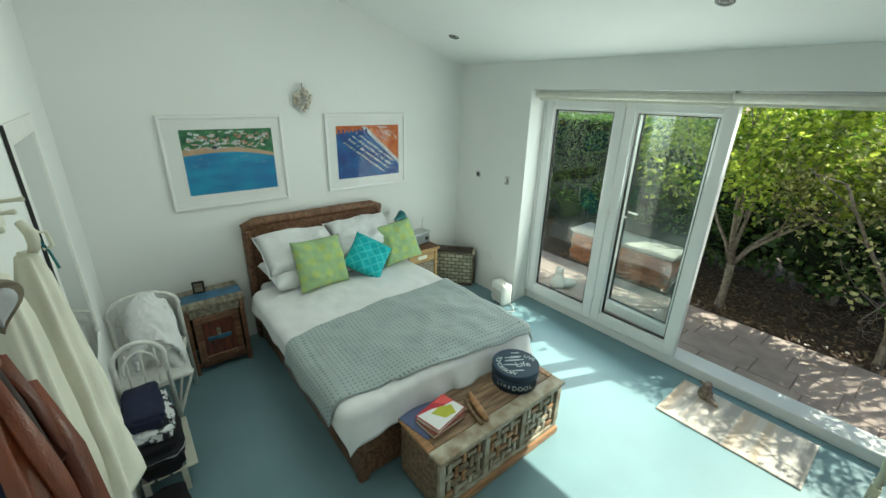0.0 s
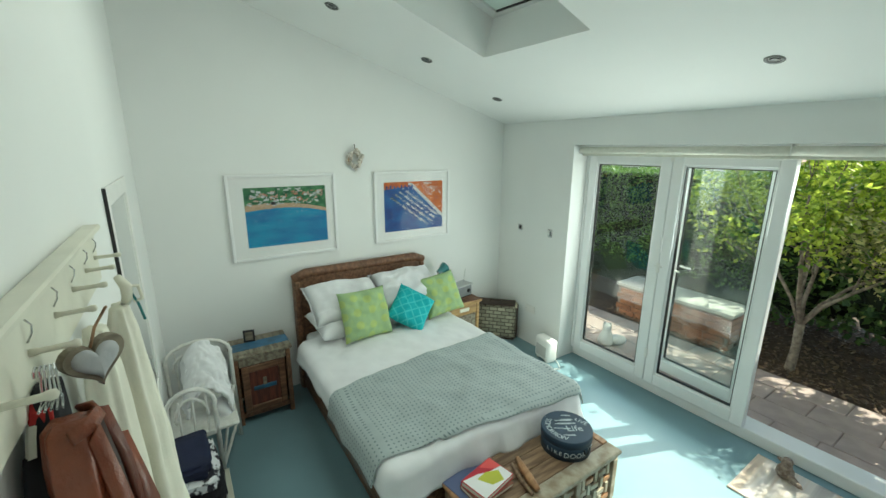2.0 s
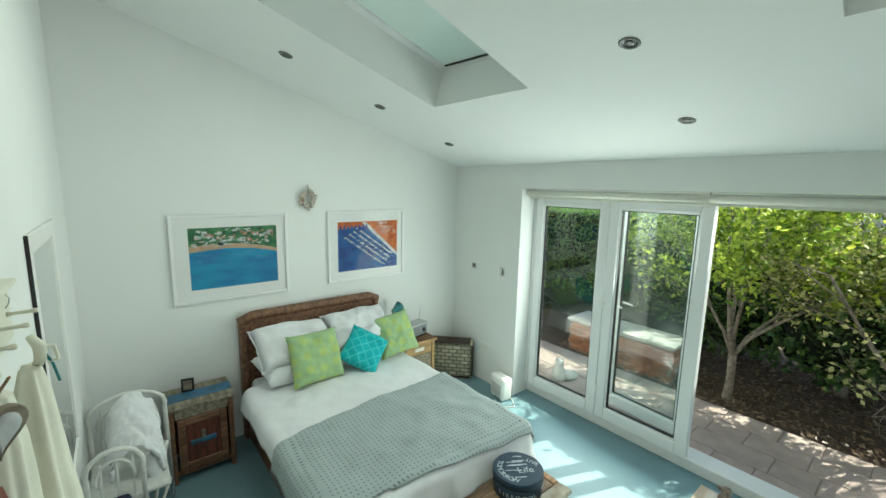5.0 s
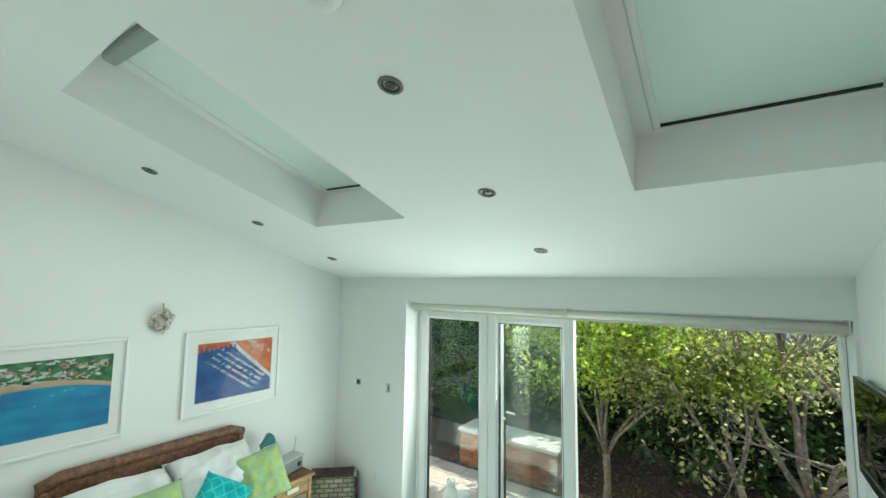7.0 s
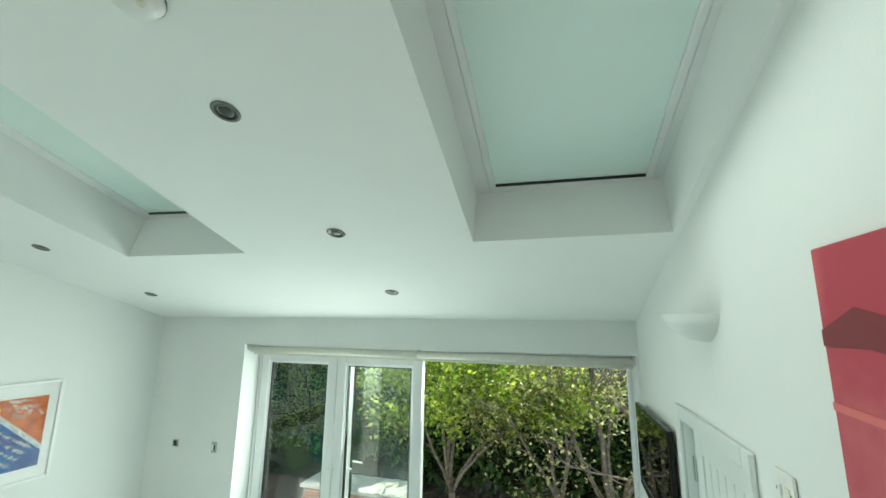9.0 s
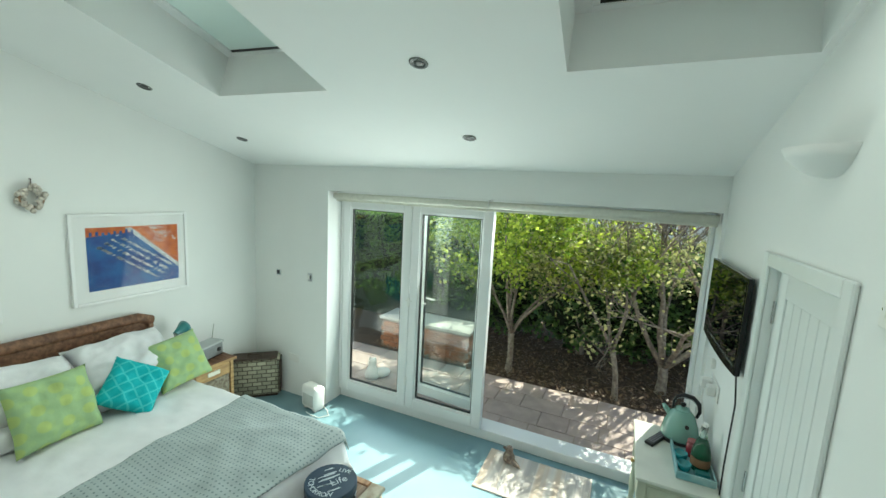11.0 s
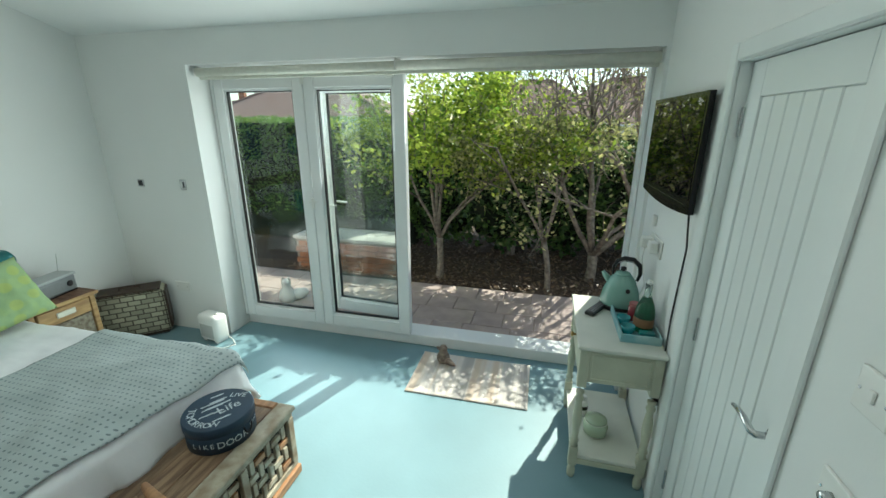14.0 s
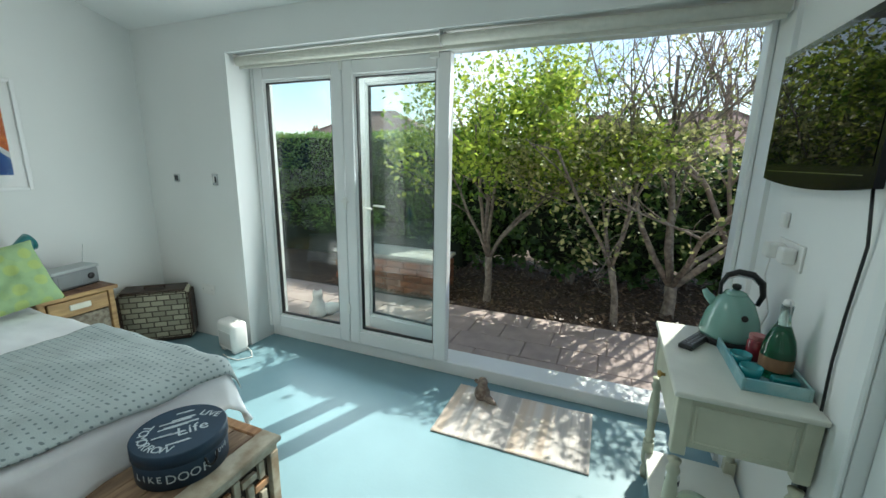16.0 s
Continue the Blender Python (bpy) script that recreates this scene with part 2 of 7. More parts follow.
def prism(x0, x1, y0, y1, up=0.0):
    """A wall slab whose top follows the slope of the ceiling."""
    bm = bmesh.new()
    v = [bm.verts.new(c) for c in ((x0, y0, -0.1), (x1, y0, -0.1), (x1, y1, -0.1), (x0, y1, -0.1), (x0, y0, ceil_z(y0) + up), (x1, y0, ceil_z(y0) + up), (x1, y1, ceil_z(y1) + up), (x0, y1, ceil_z(y1) + up))]
    for f in ((3, 2, 1, 0), (4, 5, 6, 7), (0, 1, 5, 4), (1, 2, 6, 5), (2, 3, 7, 6), (3, 0, 4, 7)):
        bm.faces.new([v[i] for i in f])
    return bm


structure("wall_west", prism(-0.3, 0.0, S - 0.3, 0.42, 0.35), M_WALL, "plain white painted plaster wall behind the bed")
structure("wall_south", prism(0.0, W, S - 0.3, S, 0.35), M_WALL, "plain white painted plaster wall with the coat rack")
# east wall with the doorway cut through it
DY0, DY1, DZ = -1.627, -0.967, 2.002
bm = prism(W, W + 0.25, S - 0.3, DY0 - 0.03, 0.35)
for piece in ((DY1 + 0.03, 0.42),):
    other = prism(W, W + 0.25, piece[0], piece[1], 0.35)
    tmp = bpy.data.meshes.new("tmp")
    other.to_mesh(tmp)
    bm.from_mesh(tmp)
    bpy.data.meshes.remove(tmp)
add_box(bm, W, W + 0.25, DY0 - 0.03, DY1 + 0.03, DZ + 0.03, ceil_z(DY0) + 0.2)
structure("wall_east", bm, M_WALL, "plain white painted plaster wall with the internal door")
# north wall around the wide garden opening
OX0, OX1, OZ, OD = 0.992, 4.20, 2.205, 0.42
bm = bmesh.new()
add_box(bm, 0.0, OX0, 0.0, OD, -0.1, ceil_z(0) + 0.1)
add_box(bm, OX0, OX1, 0.0, OD, OZ, ceil_z(0) + 0.1)
add_box(bm, OX1, W, 0.0, OD, -0.1, ceil_z(0) + 0.1)
structure("wall_north", bm, M_WALL, "white painted plaster wall round the garden doors")

# ceiling: one sloping slab with two deep skylight shafts
SK = (((1.120, -1.222), (2.000, -1.200), (2.095, -2.690), (1.215, -2.700)), ((3.334, -1.212), (4.190, -1.220), (4.190, -2.720), (3.395, -2.700)))
SLOPE = math.atan(-CK)
CM = Matrix.Translation((0, 0, C0)) @ Matrix.Rotation(-SLOPE, 4, "X")
LEN = 1 / math.cos(SLOPE)

# each half of the slab is a ring of blocks round its skylight
bm = bmesh.new()
for (xa, xb), hole in (((-0.3, 2.7), SK[0]), ((2.7, W + 0.25), SK[1])):
    outer_pts = ((xa, 0.15), (xb, 0.15), (xb, S - 0.35), (xa, S - 0.35))
    rows = [[bm.verts.new(CM @ Vector((x, y * LEN, z))) for x, y in pts] for pts in (outer_pts, hole) for z in (0.0, 0.31)]
    for i in range(4):
        k = (i + 1) % 4
        (o0, o1, h0, h1) = rows
        for f in ((o0[i], o0[k], h0[k], h0[i]), (o1[i], h1[i], h1[k], o1[k]), (h0[i], h0[k], h1[k], h1[i]), (o0[i], o1[i], o1[k], o0[k])):
            bm.faces.new(f)
bmesh.ops.recalc_face_normals(bm, faces=bm.faces[:])
structure("ceiling", bm, M_CEIL, "white painted sloping ceiling with deep skylight shafts")


# ---- garden doors: a fixed outer frame, two closed leaves, two leaves folded back outside ----
FY0, FY1 = 0.20, 0.27
SILL = 0.095
outer = thing("door_frame", None, "white plastic outer frame of the garden doors, with a raised sill", "door frame", kind="structure")
part("sill", box(0.994, 4.198, 0.235, 0.43, 0.0, SILL, 0.006), M_UPVC, outer)
part("jamb", box(0.994, 1.020, FY0, FY1 + 0.02, SILL, OZ - 0.002, 0.004), M_UPVC, outer)
part("jamb", box(4.174, 4.198, FY0, FY1 + 0.02, SILL, OZ - 0.002, 0.004), M_UPVC, outer)
part("head", box(1.020, 4.174, FY0, FY1 + 0.02, 2.138, OZ - 0.002, 0.004), M_UPVC, outer)


def leaf(name, w, label, side_handle=None, cat="glazed door"):
    """A glazed leaf, its lower left corner at the origin, in the x-z plane."""
    h = 2.034
    t = thing(name, None, label, cat)
    part("leaf_frame", frame_bm(0, w, 0, h, 0.086, -0.035, 0.035, 0.006, 0.105), M_UPVC, t)
    part("glazing_bead", frame_bm(0.086, w - 0.086, 0.105, h - 0.086, 0.014, -0.022, 0.022, 0.003), M_UPVC, t)
    part("gasket", frame_bm(0.100, w - 0.100, 0.119, h - 0.100, 0.008, -0.018, 0.018), M_GASKET, t, "black rubber gasket")
    g = part("pane", box(0.106, w - 0.106, -0.004, 0.004, 0.125, h - 0.106), M_GLASS, t, "clear double-glazed pane")
    g.visible_shadow = False
    if side_handle:
        x = 0.045 if side_handle < 0 else w - 0.045
        for s in (-1, 1):
            part("handle_plate", box(x - 0.014, x + 0.014, s * 0.036 - 0.004, s * 0.036 + 0.004, 0.86, 1.09, 0.003), M_WHITEP, t)
            bm = tube([(x, s * 0.04, 1.02), (x, s * 0.085, 1.02), (x - side_handle * 0.02, s * 0.09, 1.02), (x - side_handle * 0.12, s * 0.09, 1.015)], 0.009, 8)
            part("handle", bm, M_WHITEP, t, "white lever handle", True)
    return t


LW = 0.79
a = leaf("folding_door", LW, "closed white plastic glazed door leaf in the garden opening")
a.matrix_world = pose(1.024, FY0 + 0.035, 0.1)
b = leaf("folding_door", LW, "closed white plastic glazed door leaf beside the open gap", 0)
b.matrix_world = pose(1.024 + LW + 0.004, FY0 + 0.035, 0.1)
c = leaf("folding_door", LW, "white plastic glazed door leaf folded back outside behind another", 1)
c.matrix_world = pose(2.500, 0.50, 0.1, 0, 0, 180 - 4)
# small grip and hinges between the two closed leaves
for z in (0.28, 1.08, 2.02):
    h = part("hinge", box(0.775, 0.806, -0.044, -0.0355, z - 0.045, z + 0.045, 0.004), M_WHITEP, a, "white hinge")
part("pull_handle", box(0.755, 0.825, -0.046, -0.0355, 1.09, 1.102, 0.003), M_WHITEP, a)
part("stop", box(2.48, 2.54, 0.176, 0.1995, 2.10, 2.135, 0.004), M_WHITEP, outer)

# roller blinds drawn up under the lintel
for x0, x1, y, lab in ((1.020, 2.622, 0.075, "cream roller blind rolled up above the closed doors"), (2.612, 4.188, 0.06, "cream roller blind rolled up above the open gap")):
    t = thing("roller_blind", pose(x0, y, OZ - 0.045), lab, "roller blind", "roller blinds over the garden doors")
    n = 20
    part("blind_roll", lathe([(0.030, 0.0), (0.030, x1 - x0)], Matrix.Rotation(radians(90), 4, "Y"), n), M_BLIND, t, "", True)
    part("blind_bar", box(0.0, x1 - x0, 0.010, 0.022, -0.050, -0.020, 0.003), M_BLIND, t)
    part("bracket", box(-0.006, 0.0, -0.03, 0.03, -0.03, 0.044, 0), M_WHITEP, t)
    part("bracket", box(x1 - x0, x1 - x0 + 0.006, -0.03, 0.03, -0.03, 0.044, 0), M_WHITEP, t)

# ---- skylights: window, track and pleated shade at the top of each shaft ----
M_SHADE = mat("skylight_blind_fabric", (0.74, 0.82, 0.80), 0.9, vary=0.02, scale=3)
n = M_SHADE.node_tree.nodes
tr = n.new("ShaderNodeBsdfTranslucent")
tr.inputs["Color"].default_value = (0.72, 0.84, 0.80, 1)
mx = n.new("ShaderNodeMixShader")
mx.inputs["Fac"].default_value = 0.12
M_SHADE.node_tree.links.new(n["Principled BSDF"].outputs["BSDF"], mx.inputs[1])
M_SHADE.node_tree.links.new(tr.outputs["BSDF"], mx.inputs[2])
M_SHADE.node_tree.links.new(mx.outputs["Shader"], n["Material Output"].inputs["Surface"])
M_GREYPAINT = mat("grey_blind_case", (0.33, 0.37, 0.36), 0.5, vary=0.05)
for (nwx, nwy), (nex, ney), (sex, sey), (swx, swy) in SK:
    # the window sits square in its shaft, turned as the shaft is
    down = Vector((swx - nwx + sex - nex, (swy - nwy + sey - ney) * LEN, 0)) / 2
    x0, x1, y0, y1 = 0.0, (nex - nwx + sex - swx) / 2, 0.0, down.length
    turn = Matrix.Rotation(math.atan2(down.x, -down.y), 4, "Z")
    t = thing("skylight", CM @ Matrix.Translation((swx, swy * LEN, 0)) @ turn, "white framed sloping skylight with its pale blind closed", "skylight", "skylights in the sloping ceiling")
    w, l = x1 - x0, y1 - y0

    def ring(w0, inset, z0, z1):
        bm = bmesh.new()
        add_box(bm, inset, inset + w0, inset, l - inset, z0, z1, 0.003)
        add_box(bm, w - inset - w0, w - inset, inset, l - inset, z0, z1, 0.003)
        add_box(bm, inset + w0, w - inset - w0, inset, inset + w0, z0, z1, 0.003)
        add_box(bm, inset + w0, w - inset - w0, l - inset - w0, l - inset, z0, z1, 0.003)
        return bm
    part("window_frame", ring(0.095, -0.050, 0.275, 0.36), M_UPVC, t)
    for a in (0.046, w - 0.075):
        part("blind_track", box(a, a + 0.029, 0.05, l - 0.05, 0.272, 0.298, 0.004), M_UPVC, t)
    part("blind_case", box(0.047, w - 0.047, 0.047, 0.12, 0.22, 0.305, 0.02, None, 3), M_GREYPAINT, t, "grey blind case")
    part("shade", box(0.06, w - 0.06, 0.12, l - 0.062, 0.287, 0.290), M_SHADE, t, "pale closed blackout shade")
    part("shade_bar", box(0.06, w - 0.06, l - 0.062, l - 0.048, 0.280, 0.297), M_BLACK, t, "dark bar along the shade's edge")
    g = part("pane", box(0.046, w - 0.046, 0.046, l - 0.046, 0.335, 0.343), M_GLASS, t, "clear roof glass")
    g.visible_shadow = False

# ---- internal door ----
bm = bmesh.new()
add_box(bm, W, W + 0.12, DY0 - 0.03, DY0, 0, DZ + 0.03)
add_box(bm, W, W + 0.12, DY1, DY1 + 0.03, 0, DZ + 0.03)
add_box(bm, W, W + 0.12, DY0, DY1, DZ, DZ + 0.03)
lining = structure("door_lining", bm, M_GLOSS, "white painted lining of the internal doorway")
arch = thing("door_architrave", None, "white painted moulded architrave round the internal door", kind="structure")
aw = 0.062
for y0, y1, z0, z1 in ((DY0 - aw, DY0 - 0.002, 0, DZ + aw), (DY1 + 0.002, DY1 + aw, 0, DZ + aw), (DY0 - 0.002, DY1 + 0.002, DZ + 0.002, DZ + aw)):
    bm = box(W - 0.016, W, y0, y1, z0, z1, 0.005)
    part("architrave", bm, M_GLOSS, arch)
door = thing("door", pose(W + 0.036, DY1 - 0.003, 0.008), "closed white painted plank-style internal door", "door")
dw, dh = DY1 - DY0 - 0.006, DZ - 0.012
bm = bmesh.new()
st = 0.095
add_box(bm, 0, 0.036, -st, 0, 0, dh, 0.002)
add_box(bm, 0, 0.036, -dw, -dw + st, 0, dh, 0.002)
add_box(bm, 0, 0.036, -dw + st, -st, 0, 0.2, 0.002)
add_box(bm, 0, 0.036, -dw + st, -st, dh - 0.11, dh, 0.002)
part("stiles_and_rails", bm, M_GLOSS, door)
k = 6
bw = (dw - 2 * st) / k
for i in range(k):
    part("board", box(0.006, 0.03, -dw + st + i * bw + 0.002, -dw + st + (i + 1) * bw - 0.002, 0.2, dh - 0.11, 0.004), M_GLOSS, door)
part("panel_backing", box(0.014, 0.028, -dw + st, -st, 0.2, dh - 0.11), M_GLOSS, door)
for z in (0.22, 1.0, 1.80):
    part("hinge", box(-0.010, 0.0, -0.012, 0.002, z - 0.05, z + 0.05, 0.002), M_CHROME, door, "brushed steel hinge")
hz = 1.0
hy = -dw + 0.045
rose = part("rose", lathe([(0.026, 0), (0.026, 0.006), (0.022, 0.009)], Matrix.Translation((0, hy, hz)) @ Matrix.Rotation(radians(-90), 4, "Y"), 24), M_CHROME, door, "round chrome rose", True)
part("lever", tube([(-0.006, hy, hz), (-0.045, hy, hz), (-0.052, hy + 0.012, hz + 0.002), (-0.054, hy + 0.05, hz + 0.012), (-0.052, hy + 0.09, hz + 0.008), (-0.048, hy + 0.13, hz - 0.004)], [0.010, 0.010, 0.010, 0.009, 0.008, 0.006], 10), M_CHROME, door, "curved chrome lever handle", True)
part("latch", box(-0.002, 0.02, -dw - 0.003, -dw + 0.002, hz - 0.09, hz - 0.03), M_CHROME, door, "steel latch plate")
# closing walls beyond the door
structure("wall_passage", box(W + 0.25, W + 0.3, -2.2, -0.4, -0.1, 2.8), M_WALL, "plain wall closing the passage beyond the door")


# ---- the bed and its covers ----
BX0, BX1, BY0, BY1 = 0.075, 1.985, -2.40, -1.10
bed = thing("bed", None, "dark reclaimed wooden bed frame with a curved-top headboard", "bed")
bm = bmesh.new()
prof = []
hbz = 1.085
for i in range(13):
    f = i / 12
    prof.append((-2.424 + f * 1.312, hbz - 0.045 * max(0, abs(2 * f - 1) - 0.86) / 0.14))
front = [bm.verts.new((BX0, y, z)) for y, z in prof]
low = [bm.verts.new((BX0, y, 0.0)) for y, z in prof]
backt = [bm.verts.new((0.012, y, z)) for y, z in prof]
backl = [bm.verts.new((0.012, y, 0.0)) for y, z in prof]
for i in range(12):
    bm.faces.new((low[i], low[i + 1], front[i + 1], front[i]))
    bm.faces.new((backt[i], backt[i + 1], backl[i + 1], backl[i]))
    bm.faces.new((front[i], front[i + 1], backt[i + 1], backt[i]))
bm.faces.new((low[0], front[0], backt[0], backl[0]))
bm.faces.new((front[-1], low[-1], backl[-1], backt[-1]))
part("headboard", bm, M_WOOD, bed)
pts = [(0.055, y, z + 0.002) for y, z in prof]
part("top_roll", tube(pts, 0.042, 12), M_WOOD, bed, "rounded wooden top roll", True)
for y in (-2.398, -1.138):
    part("post", box(0.06, 0.10, y - 0.022, y + 0.022, 0.0, 1.03, 0.008), M_WOOD, bed)
for y0, y1 in ((BY0, BY0 + 0.035), (BY1 - 0.035, BY1)):
    for i in range(2):
        part("side_board", box(0.10, BX1 - 0.02, y0, y1, 0.02 + i * 0.17, 0.185 + i * 0.17, 0.006), M_WOOD, bed)
for i in range(2):
    part("foot_board", box(BX1 - 0.035, BX1, BY0 + 0.037, BY1 - 0.037, 0.02 + i * 0.17, 0.185 + i * 0.17, 0.006), M_WOOD, bed)
for y in (BY0 + 0.03, BY1 - 0.03):
    part("corner_post", box(BX1 - 0.05, BX1 + 0.012, y - 0.034, y + 0.034, 0.0, 0.37, 0.008), M_WOOD, bed)
part("slat_base", box(0.10, BX1 - 0.05, BY0 + 0.04, BY1 - 0.04, 0.30, 0.33), M_WOOD, bed)
mattress = tagged(bm_obj("mattress", box(0.10, BX1 - 0.03, BY0 + 0.03, BY1 - 0.03, 0.332, 0.555, 0.05, None, 4), M_WHITE, None, "", True), "white mattress under a fitted sheet on the wooden bed", "mattress")

YC = (BY0 + BY1) / 2


def drape(a0, a1, b0, b1, na, nb, lift, amp, hem, seed, edge=0.0, skew=0.0, foot=0.0):
    """Cloth laid over the mattress: a runs to the foot, b across; past the edges it turns down and folds."""
    bm = bmesh.new()
    uvl = bm.loops.layers.uv.new("UVMap")
    A, B, r = BX1 - 0.02, (BY1 - BY0) / 2 + 0.015, 0.07
    grid = []
    for i in range(na + 1):
        row = []
        for j in range(nb + 1):
            b = b0 + (b1 - b0) * j / nb
            fa = i / na
            a = a0 + skew * (1 - (b - b0) / (b1 - b0)) + (a1 - a0 - (skew + foot) * (1 - (b - b0) / (b1 - b0))) * fa
            oa, ob = max(0, a - A), max(0, abs(b) - B)
            d = math.hypot(oa, ob)
            q = Vector((a * 3.1, b * 3.1, seed))
            bulge = noise.noise(q) * amp + noise.noise(q * 2.7) * amp * 0.45 + noise.noise(q * 7) * amp * 0.12
            x, y, z = min(a, A), max(-B, min(B, b)), 0.575 + lift + bulge * 0.8 + 0.02 * (1 - (b / 0.7) ** 2)
            if d > 0:
                ux, uy = oa / d, math.copysign(ob, b) / d
                t = d / r
                if t < math.pi / 2:
                    out, down = r * math.sin(t), r * (1 - math.cos(t))
                else:
                    extra = d - r * math.pi / 2
                    along = b if oa > ob else a
                    wave = math.sin(along * 17 + seed * 2 + math.sin(along * 5) * 1.5) * 0.5 + noise.noise(Vector((along * 9, seed, extra * 2))) * 0.9
                    out, down = r + (wave * hem + 0.014) * min(1, extra * 5) + extra * (0.24 if b > 0 else 0.10), r + extra * 0.97
                out += lift
                x, y, z = x + ux * out, y + uy * out, z - down
            if edge:
                z += edge * noise.noise(q * 9)
            row.append((bm.verts.new((x, YC + y, z)), (a, b)))
        grid.append(row)
    for i in range(na):
        for j in range(nb):
            quad = [grid[i][j], grid[i + 1][j], grid[i + 1][j + 1], grid[i][j + 1]]
            f = bm.faces.new([q[0] for q in quad])
            for loop, q in zip(f.loops, quad):
                loop[uvl].uv = q[1]
    return bm


def thick(ob, t):
    m = ob.modifiers.new("thickness", "SOLIDIFY")
    m.thickness, m.offset = t, -1
    return ob


duvet = tagged(bm_obj("duvet", drape(0.34, 2.21, -0.845, 0.97, 90, 90, 0.012, 0.030, 0.022, 3.0), M_WHITE, None, "", True), "white cotton duvet hanging over the edges of the bed", "duvet")
thick(duvet, 0.012)

M_THROW = mat("sage_dotted_throw", (0.37, 0.43, 0.43), 0.95, vary=0.08, scale=5, bump=0.3, bscale=200, sheen=0.2)
nt = M_THROW.node_tree
n, ln = nt.nodes, nt.links
uv = n.new("ShaderNodeUVMap")
mp = n.new("ShaderNodeMapping")
mp.inputs["Scale"].default_value = (1 / 0.029, 1 / 0.029, 1)
mp.inputs["Rotation"].default_value = (0, 0, radians(2))
ln.new(uv.outputs["UV"], mp.inputs["Vector"])
vo = n.new("ShaderNodeTexVoronoi")
vo.voronoi_dimensions = "2D"
vo.inputs["Randomness"].default_value = 0.06
vo.inputs["Scale"].default_value = 1.0
ln.new(mp.outputs["Vector"], vo.inputs["Vector"])
rp = n.new("ShaderNodeValToRGB")
rp.color_ramp.elements[0].position, rp.color_ramp.elements[1].position = 0.14, 0.21
rp.color_ramp.elements[0].color, rp.color_ramp.elements[1].color = (1, 1, 1, 1), (0, 0, 0, 1)
ln.new(vo.outputs["Distance"], rp.inputs["Fac"])
mix = n.new("ShaderNodeMix")
mix.data_type = "RGBA"
b = n["Principled BSDF"]
old = b.inputs["Base Color"].links[0].from_socket
ln.new(rp.outputs["Color"], mix.inputs["Factor"])
ln.new(old, mix.inputs["A"])
mix.inputs["B"].default_value = (0.14, 0.18, 0.19, 1)
ln.new(mix.outputs["Result"], b.inputs["Base Color"])
throw = tagged(bm_obj("throw", drape(1.06, 2.08, -0.86, 0.84, 60, 80, 0.028, 0.030, 0.022, 3.0, 0.0, 0.16, 0.16), M_THROW, None, "", True), "sage grey throw with rows of small dots over the duvet", "throw")
thick(throw, 0.006)
rnd = random.Random(31)
bm = bmesh.new()
for i in range(60):
    p, q = throw.data.vertices[i * 81].co, throw.data.vertices[(i + 1) * 81].co
    for k in range(5):
        a = p.lerp(q, (k + 0.2) / 5)
        b = p.lerp(q, (k + 0.8) / 5)
        drop = Vector((rnd.uniform(-0.010, 0.010), rnd.uniform(-0.012, 0.004), -rnd.uniform(0.018, 0.045)))
        bm.faces.new([bm.verts.new(c) for c in (a, b, b + drop, a + drop * 0.9)])
tagged(part("fringe", bm, M_THROW, throw, "short frayed fringe along the throw's edge"), kind="stuff")


